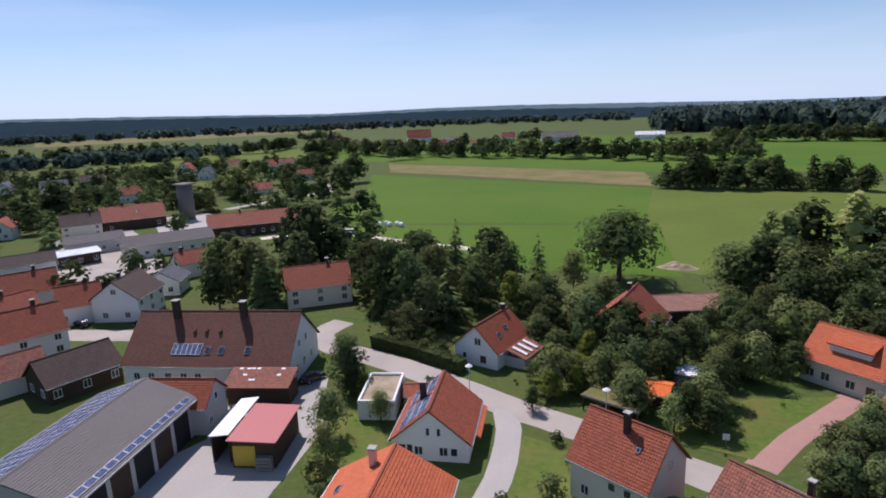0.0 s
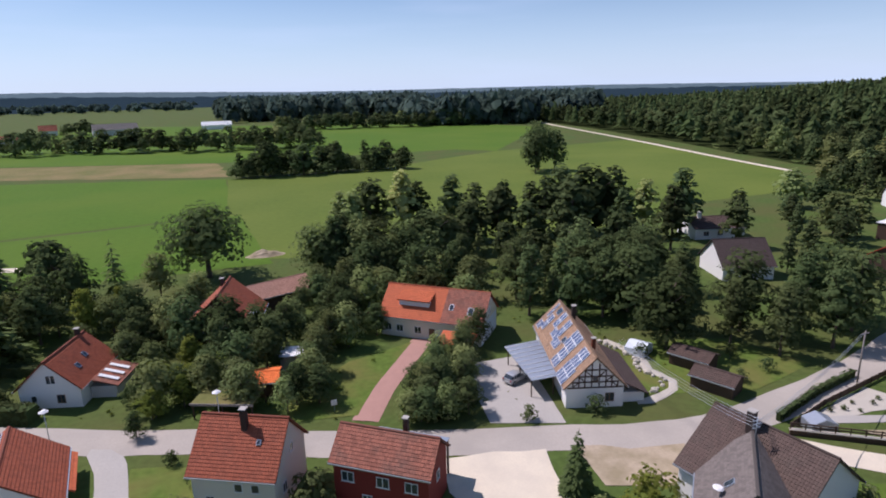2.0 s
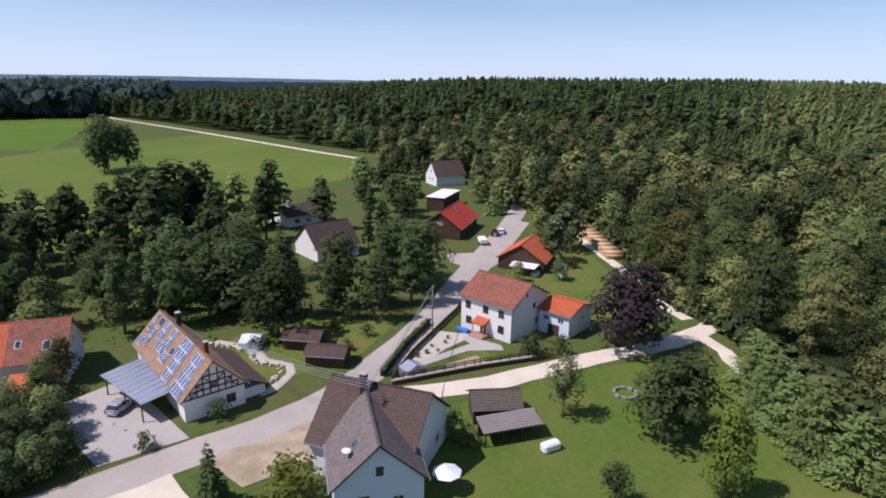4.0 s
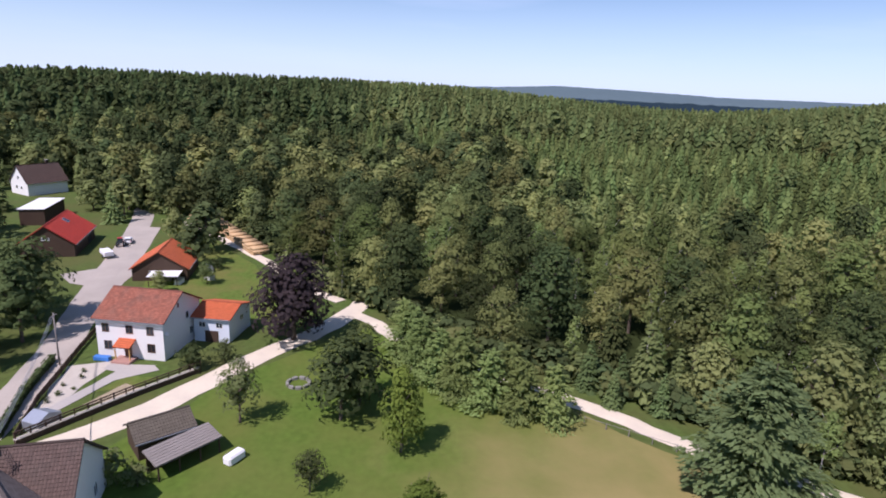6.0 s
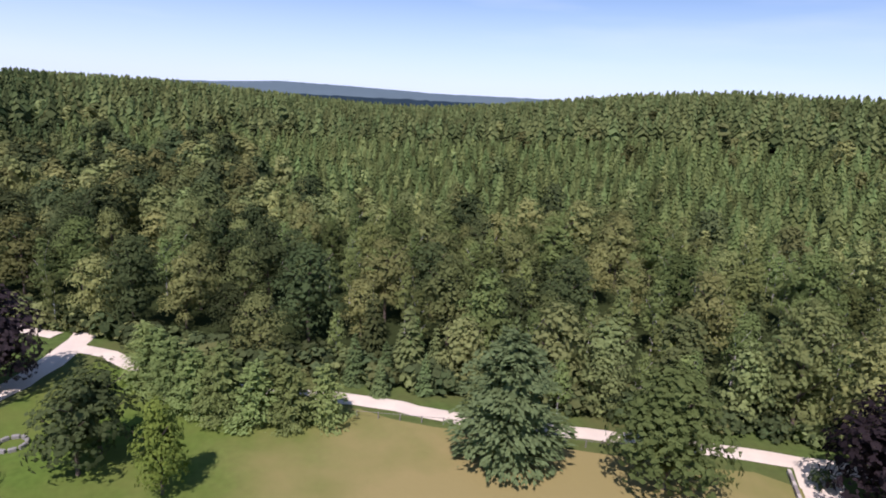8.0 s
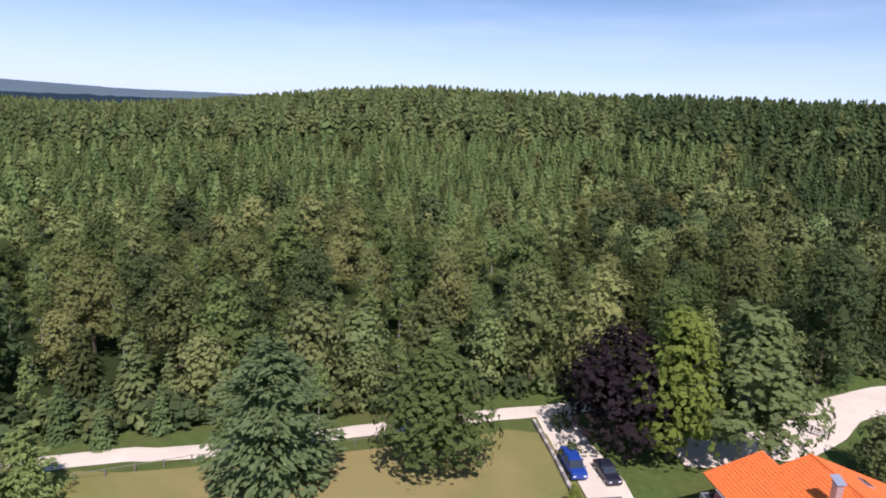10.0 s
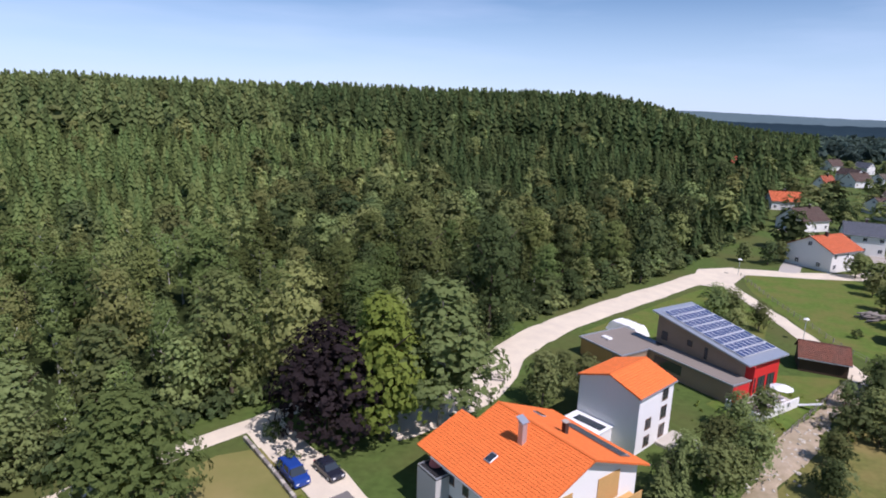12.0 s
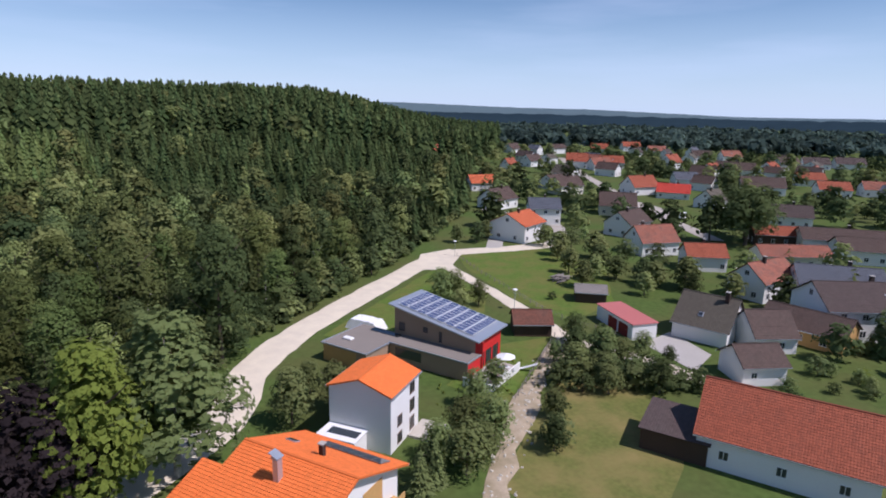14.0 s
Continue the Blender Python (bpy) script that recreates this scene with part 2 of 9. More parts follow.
BIRCHBARK = surface("birch_bark", (0.62, 0.60, 0.55), 0.8, 5.0, 1.2, 0.25, 0.2, second=(0.12, 0.11, 0.10))
FRAME = surface("white_window_frame", (0.78, 0.78, 0.76), 0.5, 5.0, 0.5, 0.04, 0.02)
BROWNF = surface("brown_window_frame", (0.16, 0.09, 0.05), 0.6, 5.0, 0.5, 0.1, 0.05)
BLACK = surface("black_rubber", (0.025, 0.025, 0.026), 0.8, 5.0, 0.5, 0.1, 0.05)
CARBLUE = surface("blue_car_paint", (0.018, 0.055, 0.26), 0.25, 2.0, 0.3, 0.05, 0.0, spec=0.6)
CARDARK = surface("dark_car_paint", (0.02, 0.022, 0.035), 0.25, 2.0, 0.3, 0.05, 0.0, spec=0.6)
CARSILVER = surface("silver_car_paint", (0.50, 0.52, 0.54), 0.3, 2.0, 0.3, 0.05, 0.0, metal=0.5)
CARRED = surface("red_car_paint", (0.40, 0.03, 0.02), 0.3, 2.0, 0.3, 0.05, 0.0, spec=0.6)
ORANGEP = surface("orange_cover", (0.75, 0.22, 0.04), 0.7, 4.0, 0.4, 0.08, 0.05)
YELLOWP = surface("yellow_boards", (0.60, 0.42, 0.05), 0.7, 4.0, 0.4, 0.15, 0.05)
BLUEP = surface("blue_plastic", (0.05, 0.20, 0.55), 0.5, 4.0, 0.4, 0.08, 0.03)
# the blue of distance haze is painted into these two base colours
HAZED_HILLS = surface("far_hills", (0.105, 0.150, 0.165), 1.0, 0.02, 0.004, 0.10, 0.0, spec=0.0)
HAZED_HILLS_B = surface("far_woods", (0.024, 0.042, 0.054), 1.0, 0.03, 0.006, 0.22, 0.0, spec=0.0)

GLASS, _n, _l, _b = nodes_of("window_glass")
_b.inputs["Base Color"].default_value, _b.inputs["Roughness"].default_value = (0.035, 0.045, 0.055, 1), 0.06
_b.inputs["Specular IOR Level"].default_value = 0.7
PV = panel_mat("solar_cells", (0.022, 0.045, 0.13), (0.22, 0.25, 0.32))
PV_L = panel_mat("solar_cells_pale", (0.060, 0.088, 0.165), (0.42, 0.45, 0.50))

T_RED = tiled("roof_tiles_red", (0.335, 0.088, 0.041), 0.75, 0.10)
T_TAUPE = tiled("roof_tiles_taupe", (0.165, 0.140, 0.122), 0.7, 0.1)
T_RUST = tiled("roof_tiles_rust", (0.170, 0.068, 0.042), 0.75, 0.25)
T_ORANGE = tiled("roof_tiles_orange", (0.53, 0.130, 0.048), 0.86, 0.05)
T_SCARLET = tiled("roof_tiles_scarlet", (0.52, 0.060, 0.035), 0.9, 0.05)
T_NEW = tiled("roof_tiles_new_orange", (0.78, 0.180, 0.036), 0.93, 0.04, joint=0.82)
T_FADED = tiled("roof_tiles_faded", (0.40, 0.215, 0.150), 0.8, 0.1)
T_OLD = tiled("roof_tiles_weathered", (0.32, 0.115, 0.070), 0.62, 0.45)
T_BROWN = tiled("roof_tiles_brown", (0.098, 0.064, 0.050), 0.78, 0.2)
T_DARK = tiled("roof_tiles_dark_brown", (0.085, 0.060, 0.052), 0.78, 0.2)
T_MIX = tiled("roof_tiles_sandy", (0.32, 0.20, 0.12), 0.65, 0.3)
T_OLIVE = tiled("roof_tiles_olive_grey", (0.115, 0.098, 0.072), 0.85, 0.2)
T_GREY = tiled("roof_tiles_slate_grey", (0.10, 0.11, 0.13), 0.85, 0.1)

L_BROAD = leafy("leaves_broad", (0.105, 0.140, 0.046), (0.285, 0.330, 0.122), (0.240, 0.245, 0.095))
L_DARK = leafy("leaves_dark", (0.046, 0.070, 0.028), (0.140, 0.178, 0.066))
L_BIRCH = leafy("leaves_birch", (0.105, 0.150, 0.045), (0.275, 0.335, 0.110))
L_MID = leafy("leaves_green", (0.066, 0.095, 0.028), (0.215, 0.258, 0.082))
L_LIGHT = leafy("leaves_light", (0.095, 0.128, 0.020), (0.235, 0.285, 0.058))
L_FIR = leafy("needles_green", (0.062, 0.092, 0.036), (0.205, 0.255, 0.090), ragged=False)
L_GREENFIR = leafy("needles_light_green", (0.080, 0.118, 0.036), (0.300, 0.370, 0.120), ragged=False)
# leaves shifted to blue-green, which puts distance haze into their colour
L_HAZEDWOOD = leafy("leaves_far_woods", (0.055, 0.088, 0.076), (0.130, 0.180, 0.140), ragged=False)
# the same leaves where the trees stand far off, without single gaps
F_BROAD = leafy("leaves_broad_far", (0.110, 0.143, 0.048), (0.290, 0.332, 0.124), (0.250, 0.250, 0.098), ragged=False)
F_DARK = leafy("leaves_dark_far", (0.042, 0.064, 0.028), (0.130, 0.166, 0.064), ragged=False)
F_BIRCH = leafy("leaves_birch_far", (0.165, 0.205, 0.070), (0.380, 0.425, 0.150), ragged=False)
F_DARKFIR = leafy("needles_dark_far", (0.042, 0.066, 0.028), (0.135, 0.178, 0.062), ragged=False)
F_FIR = leafy("needles_green_far", (0.070, 0.100, 0.038), (0.235, 0.285, 0.098), ragged=False)
L_BLUE = leafy("needles_blue_green", (0.046, 0.072, 0.030), (0.190, 0.245, 0.100), ragged=False)
L_COPPER = leafy("leaves_copper", (0.019, 0.016, 0.017), (0.074, 0.056, 0.057))
ROCK = surface("grey_rock", (0.27, 0.26, 0.235), 0.9, 5.0, 0.8, 0.3, 0.3, second=(0.16, 0.17, 0.11))
L_OLIVE = leafy("leaves_olive", (0.092, 0.116, 0.038), (0.300, 0.330, 0.115), (0.270, 0.255, 0.092))
F_OLIVE = leafy("leaves_olive_far", (0.100, 0.120, 0.040), (0.300, 0.325, 0.115), (0.270, 0.250, 0.092), ragged=False)
F_SPRUCE = leafy("needles_young_spruce", (0.075, 0.112, 0.038), (0.245, 0.310, 0.100), ragged=False)
L_WEEP = leafy("leaves_hanging_birch", (0.100, 0.145, 0.048), (0.290, 0.360, 0.130))
L_FRUIT = leafy("leaves_grey_green", (0.070, 0.098, 0.036), (0.205, 0.240, 0.094))


def meadow(name, green, dry, spot, inner, outer):
    """Grass that turns dry and yellow round one sun-burnt spot, with uneven borders."""
    m = surface(name, green, 0.95, 1.1, 0.10, 0.34, 0.7, second=(green[0] * 1.5, green[1] * 1.05, green[2] * 1.6), spec=0.1)
    n, l = m.node_tree.nodes, m.node_tree.links
    b = n["Principled BSDF"]
    under = b.inputs["Base Color"].links[0].from_socket
    geo, dist, nz = n.new("ShaderNodeNewGeometry"), n.new("ShaderNodeVectorMath"), n.new("ShaderNodeTexNoise")
    dist.operation = "DISTANCE"
    dist.inputs[1].default_value = (*spot, 0)
    nz.inputs["Scale"].default_value, nz.inputs["Detail"].default_value = 0.11, 6
    l.new(geo.outputs["Position"], dist.inputs[0])
    l.new(geo.outputs["Position"], nz.inputs["Vector"])
    ma, mr, mul = n.new("ShaderNodeMath"), n.new("ShaderNodeMapRange"), n.new("ShaderNodeMix")
    ma.operation = "MULTIPLY_ADD"
    ma.inputs[1].default_value = -44.0
    l.new(nz.outputs["Fac"], ma.inputs[0])
    l.new(dist.outputs["Value"], ma.inputs[2])
    mr.inputs["From Min"].default_value, mr.inputs["From Max"].default_value = inner - 22, outer - 22
    mr.inputs["To Min"].default_value, mr.inputs["To Max"].default_value = 0.9, 0.0
    l.new(ma.outputs[0], mr.inputs["Value"])
    mul.data_type = "RGBA"
    mul.inputs[7].default_value = (*dry, 1)
    l.new(mr.outputs["Result"], mul.inputs[0])
    l.new(under, mul.inputs[6])
    l.new(mul.outputs[2], b.inputs["Base Color"])
    return m


MEADOW = meadow("burnt_meadow", (0.088, 0.142, 0.022), (0.275, 0.225, 0.088), (45, -33), 14, 42)
WASTE = surface("waste_meadow", (0.125, 0.140, 0.036), 0.95, 1.6, 0.16, 0.42, 1.0, second=(0.27, 0.205, 0.078), spec=0.1)

# ---- builders shared by all things ----
def mesh_from(name, verts, faces, material, uvs=None, smooth=False):
    me = bpy.data.meshes.new(name)
    me.from_pydata([tuple(v) for v in verts], [], faces)
    me.materials.append(material)
    if uvs:
        lay = me.uv_layers.new(name="UVMap")
        for i, uv in enumerate(uvs):
            lay.data[i].uv = uv
    if smooth:
        for p in me.polygons:
            p.use_smooth = True
    return me


def part(name, me, parent, m=None, label=""):
    """One mesh as a child of a thing or of a part, at the local pose m."""
    ob = new(name, me)
    ob.parent = parent
    if m is not None:
        ob.matrix_local = m
    if label:
        ob["label"] = label
    return ob


def empty(name, m, label, category, group=""):
    ob = new(name)
    ob.matrix_world = m
    return tagged(ob, label, category, group)


def bm_mesh(name, bm, material, smooth=False):
    me = bpy.data.meshes.new(name)
    bm.normal_update()
    bm.to_mesh(me)
    bm.free()
    me.materials.append(material)
    if smooth:
        for p in me.polygons:
            p.use_smooth = True
    return me


def box_into(bm, x0, x1, y0, y1, z0, z1):
    v = [bm.verts.new(p) for p in ((x0, y0, z0), (x1, y0, z0), (x1, y1, z0), (x0, y1, z0), (x0, y0, z1), (x1, y0, z1), (x1, y1, z1), (x0, y1, z1))]
    for f in ((0, 3, 2, 1), (4, 5, 6, 7), (0, 1, 5, 4), (1, 2, 6, 5), (2, 3, 7, 6), (3, 0, 4, 7)):
        bm.faces.new([v[i] for i in f])


def box(name, x0, x1, y0, y1, z0, z1, material, bevel=0.0):
    bm = bmesh.new()
    box_into(bm, x0, x1, y0, y1, z0, z1)
    if bevel:
        bmesh.ops.bevel(bm, geom=bm.edges[:], offset=bevel, segments=1, affect="EDGES")
    return bm_mesh(name, bm, material)


def tube(name, pts, r0, r1, material, sides=7):
    """A tapering tube through points."""
    verts, faces = [], []
    n = len(pts)
    for i, p in enumerate(pts):
        p = Vector(p)
        d = (Vector(pts[min(i + 1, n - 1)]) - Vector(pts[max(i - 1, 0)])).normalized()
        a = d.orthogonal().normalized()
        b = d.cross(a)
        r = r0 + (r1 - r0) * i / (n - 1)
        for k in range(sides):
            w = 2 * math.pi * k / sides
            verts.append(p + a * (r * math.cos(w)) + b * (r * math.sin(w)))
    for i in range(n - 1):
        for k in range(sides):
            k2 = (k + 1) % sides
            faces.append((i * sides + k, i * sides + k2, (i + 1) * sides + k2, (i + 1) * sides + k))
    faces.append(tuple(range(sides))[::-1])
    faces.append(tuple((n - 1) * sides + k for k in range(sides)))
    return mesh_from(name, verts, faces, material, smooth=True)


def smooth01(x):
    x = min(max(x, 0.0), 1.0)
    return x * x * (3 - 2 * x)


# the forest's near edge, by bearing and distance
EDGE = [(72, 760), (60, 690), (53, 520), (45, 400), (40, 352), (34, 312), (27, 222), (24, 196), (19, 190), (16, 156), (12.5, 132), (9.5, 114), (6, 108), (2, 96), (-3, 88), (-10, 82), (-18, 78), (-25, 75), (-39, 73), (-46, 73), (-56, 77), (-63, 80), (-70, 86), (-78, 92), (-86, 106), (-92, 113), (-96, 126), (-104, 158), (-108, 188), (-112, 243), (-113.5, 425), (-116, 640)]
_ea = np.array([e[0] for e in EDGE][::-1], float)
_er = np.array([e[1] for e in EDGE][::-1], float)


def terrain(x, y):
    """Height of the land: level round the village, wooded hills behind the edge of the forest."""
    r, az = math.hypot(x, y), math.degrees(math.atan2(y, x))
    if az < -120 or az > 75:
        return 0.0
    into = r - float(np.interp(az, _ea, _er)) - 15
    if into <= 0:
        return 0.0
    z = 0.0
    d = abs(az + 72)
    z += 44 * smooth01((r - 150) / 640) * (smooth01((52 - d) / 34) if az > -72 else smooth01((43 - d) / 18))
    d = abs(az - 14)
    z += 24 * smooth01((r - 180) / 650) * smooth01((42 - d) / 30)
    d = abs(az + 20)
    z += 2 * smooth01((r - 180) / 700) * smooth01((40 - d) / 30)
    return z * smooth01(into / 160)


# ---- ground, fields, roads ----
def radial_ground():
    radii = [0, 25, 50, 80, 110, 145, 180, 215, 255, 300, 350, 410, 480, 560, 650, 760, 900, 1100, 1400, 1800, 2400, 3200, 4300]
    n = 180
    verts, faces = [(0, 0, 0)], []
    for r in radii[1:]:
        for k in range(n):
            a = 2 * math.pi * k / n
            x, y = r * math.cos(a), r * math.sin(a)
            verts.append((x, y, terrain(x, y)))
    for k in range(n):
        faces.append((0, 1 + k, 1 + (k + 1) % n))
    for i in range(len(radii) - 2):
        for k in range(n):
            a, b = 1 + i * n, 1 + (i + 1) * n
            k2 = (k + 1) % n
            faces.append((a + k, b + k, b + k2, a + k2))
    return mesh_from("ground", verts, faces, GRASS, smooth=True)


tagged(new("ground", radial_ground()), "green summer meadow land round a village", "ground", kind="structure")


_patches = [0]


def patch(name, pts, z, material, label, kind="structure", category="ground", edge=0.0, step=6.0):
    """A flat piece of ground cover with a slightly uneven rim, laid on the land."""
    _patches[0] += 1
    z += 0.004 * (_patches[0] % 9)
    rng = random.Random(len(pts) * 31 + int(abs(pts[0][0]) * 7))
    rim = []
    for i, p in enumerate(pts):
        q = pts[(i + 1) % len(pts)]
        k = max(1, int(math.hypot(q[0] - p[0], q[1] - p[1]) / step)) if edge else 1
        for j in range(k):
            f = j / k
            rim.append((p[0] + (q[0] - p[0]) * f + rng.uniform(-edge, edge), p[1] + (q[1] - p[1]) * f + rng.uniform(-edge, edge)))
    bm = bmesh.new()
    vs = [bm.verts.new((x, y, z)) for x, y in rim]
    f = bm.faces.new(vs)
    bmesh.ops.triangulate(bm, faces=[f])
    bm.normal_update()
    bmesh.ops.reverse_faces(bm, faces=[g for g in bm.faces if g.normal.z < 0])
    me = bm_mesh(name, bm, material)
    return tagged(new(name, me), label, category, kind=kind)


def spline(pts, step=3.0):
    """Points along a smooth curve through pts."""
    out = []
    n = len(pts)
    for i in range(n - 1):
        p0, p1, p2, p3 = (Vector((*pts[max(i - 1, 0)][:2], 0)), Vector((*pts[i][:2], 0)), Vector((*pts[i + 1][:2], 0)), Vector((*pts[min(i + 2, n - 1)][:2], 0)))
        k = max(2, int((p2 - p1).length / step))
        for j in range(k):
            t = j / k
            out.append(0.5 * ((2 * p1) + (p2 - p0) * t + (2 * p0 - 5 * p1 + 4 * p2 - p3) * t * t + (3 * p1 - p0 - 3 * p2 + p3) * t ** 3))
    out.append(Vector((*pts[-1][:2], 0)))
    return out


def strip(name, pts, width, z, material, label, category="road", ragged=0.12, on_land=False):
    """A road or path along a curve, with ragged edges and a low rim so that it stands off the grass."""
    _patches[0] += 1
    z += 0.035 + 0.003 * (_patches[0] % 9)
    rng = random.Random(int(abs(pts[0][0] * 13 + pts[0][1])))
    mid = spline(pts)
    verts, faces = [], []
    for i, p in enumerate(mid):
        d = (mid[min(i + 1, len(mid) - 1)] - mid[max(i - 1, 0)]).normalized()
        s = Vector((-d.y, d.x, 0))
        w = width / 2
        for k, f in enumerate((-1, -0.5, 0.5, 1)):
            q = p + s * (f * w + (rng.uniform(-ragged, ragged) if abs(f) == 1 else 0))
            h = terrain(q.x, q.y) if on_land else 0
            verts.append((q.x, q.y, h + (z if abs(f) < 1 else 0.005 + z * 0.3)))
    for i in range(len(mid) - 1):
        for k in range(3):
            a = i * 4 + k
            faces.append((a, a + 4, a + 5, a + 1))
    me = mesh_from(name, verts, faces, material)
    me.flip_normals() if me.polygons[0].normal.z < 0 else None
    return tagged(new(name, me), label, category, kind="structure")


patch("field", [(-330, 520), (-5, 395), (150, 392), (170, 368), (310, 560), (250, 690), (-120, 900), (-420, 700)], 0.02, FIELD, "broad bright green crop field behind the village", "structure", "field")
patch("field", [(-185, 380), (-1, 318), (2, 222), (-118, 205), (-137, 240), (-150, 300)], 0.03, FIELD, "bright green grass field with mown strips", "structure", "field", 0.5, 15)
patch("field", [(0, 318), (60, 310), (170, 368), (290, 386), (262, 264), (247, 202), (205, 172), (150, 168), (110, 150), (60, 150), (20, 152), (-2, 160)], 0.03, FIELD_B, "dull green mown hay field", "structure", "field", 0.5, 15)
patch("field", [(-209, 466), (-5, 393), (1, 325), (-179, 398)], 0.05, STRAW, "strip of dry straw-coloured fallow land", "structure", "field", 1.5, 8)
patch("field", [(-110, 203), (2, 220), (8, 152), (-70, 150), (-115, 175)], 0.035, FIELD, "green pasture behind the gardens", "structure", "field", 0.5, 12)
patch("field", [(-1180, 890), (-830, 1336), (-729, 1681), (-1471, 1848), (-1900, 1450)], 0.05, STRAW, "distant brown harvested field", "structure", "field", 2, 30)
patch("field", [(-330, 520), (-420, 700), (-620, 640), (-500, 420)], 0.04, FIELD_B, "distant green meadow", "structure", "field", 2, 30)
patch("field", [(40, 900), (330, 760), (420, 1100), (90, 1300)], 0.06, FIELD_C, "distant pale ripe grain field", "structure", "field", 2, 30)

strip("road", [(-59, 104), (-60, 96), (-53.6, 91), (-40.4, 87), (-25, 80.4), (-18.1, 77), (-5.8, 72.6), (7.7, 66.5), (22, 61), (33.5, 57.5), (43, 54), (54, 52), (66.2, 53), (86, 56.5), (109.7, 63.5), (142.7, 72.2), (174.2, 81.8), (200, 92)], 5.6, 0.05, ASPHALT, "light grey village lane with patched asphalt")
strip("track", [(54, 50), (62.1, 42.3), (69.1, 36), (82.3, 28), (95.3, 19), (104, 14.6), (113, 12)], 3.9, 0.06, GRAVEL, "pale gravel farm track beside a garden wall", "track", 0.25)
strip("track", [(104, 14.6), (99.3, 9.3), (92.9, 5.7), (82, -5), (70.5, -22.6), (63.8, -29.3), (52.6, -44.5), (46.4, -53.4), (38.9, -62.4), (35, -67.5), (30, -73)], 2.9, 0.055, GRAVEL, "white gravel forest track along a meadow", "track", 0.25)
strip("driveway", [(36.5, -66), (30.1, -59.6), (24.5, -54.5), (19, -48), (15, -42)], 5.2, 0.065, GRAVEL, "white gravel driveway to the parking place", "driveway", 0.25)
strip("track", [(20, -66), (11, -75), (7.0, -82), (4.5, -92.3), (-0.3, -101.0), (-10.1, -113.8), (-33.9, -139), (-48.2, -153.5), (-56, -159.5), (-76, -159.6), (-95, -160.6)], 6.4, 0.06, GRAVEL, "broad white gravel road along the forest edge", "track", 0.3)
strip("track", [(-50, -155), (-50.5, -140), (-51.8, -118.8), (-52.4, -99.9), (-52, -90.6), (-54.5, -84.3), (-59.4, -79), (-62.3, -69.6), (-68, -60)], 3.6, 0.07, GRAVEL, "white gravel lane between gardens", "track", 0.25)
patch("track_junction", [(-40, -145), (-48, -160), (-58, -164), (-60, -157), (-52, -146), (-46, -143)], 0.075, GRAVEL, "white gravel junction of two tracks", "structure", "track", 0.5, 4)
strip("dirt_path", [(-51.7, -90.6), (-40.1, -79.1), (-32, -70), (-24.6, -61.0), (-18, -52), (-11, -44)], 3.2, 0.045, DIRT, "worn stony dirt path beside a garden fence", "path", 0.8)
strip("far_track", [(248.5, 205), (261.1, 263.7), (291.6, 390), (332, 572), (352, 640)], 4.0, 0.15, GRAVEL, "white gravel road along the far forest edge", "track", 0.2)
strip("garden_path", [(13.2, 69.8), (17.4, 77.2), (22.7, 84.5), (28.3, 92)], 3.6, 0.05, PAVER, "wide red paver garden path", "path", 0.05)
strip("driveway", [(-19.5, 78), (-16.7, 70.9), (-15.4, 59.5), (-16.4, 50)], 3.4, 0.045, CONCRETE, "pale concrete driveway beside a house", "driveway", 0.05)
strip("lane", [(-60, 96), (-78, 90), (-96, 87), (-118, 82)], 6.0, 0.045, ASPHALT, "grey lane between farmhouses", "road")
strip("lane", [(-190, 232), (-182, 262), (-172, 300), (-190, 330)], 6.0, 0.045, ASPHALT, "grey road into the far village", "road")
strip("lane", [(-130, 175), (-112, 190), (-80, 180), (-50, 172)], 5.0, 0.045, GRAVEL, "pale gravel yard lane behind the trees", "road")
strip("lane", [(-90, -160), (-104, -175), (-112, -200), (-100, -230)], 4.5, 0.05, ASPHALT, "paved lane between gardens", "road")
patch("yard", [(41, 80), (38.1, 64), (37.0, 59.5), (28.1, 63.2), (29.5, 72), (33, 80)], 0.055, CONCRETE, "pale paved courtyard beside a timber-framed house", "structure", "yard", 0.1, 5)
patch("yard", [(19.4, 58.6), (31.6, 55.4), (30, 49), (28.5, 44), (20, 44), (18.6, 52)], 0.04, GRAVEL, "white gravel forecourt", "structure", "yard", 0.4, 3)
patch("yard", [(35, 54.5), (47.5, 50.0), (43, 44), (34.5, 47)], 0.04, DIRT, "bare earth yard beside the lane", "structure", "yard", 0.4, 3)
patch("yard", [(-49, 80), (-42, 66), (-39.5, 54.7), (-39, 42), (-60, 40), (-55, 58), (-58.5, 67), (-53, 72)], 0.04, CONCRETE, "pale dusty farmyard", "structure", "yard", 0.3, 4)
patch("yard", [(-218, 170), (-201, 186), (-146, 146), (-123, 121), (-113, 112), (-128, 100), (-175, 122), (-190, 140)], 0.042, ASPHALT, "grey paved farmyard between barns", "structure", "yard", 0.4, 6)
patch("yard", [(-206, 205), (-196, 225), (-150, 198), (-136, 178), (-160, 160)], 0.043, CONCRETE, "pale concrete yard before a long barn", "structure", "yard", 0.4, 6)
patch("lawn", [(-280, 205), (-330, 262), (-290, 290), (-262, 240), (-226, 205), (-238, 190)], 0.03, LAWN, "light green meadow between village houses", "structure", "lawn", 0.5, 8)
patch("lawn", [(-310, 315), (-300, 340), (-262, 320), (-250, 285), (-285, 275)], 0.031, LAWN, "light green village garden", "structure", "lawn", 0.5, 8)
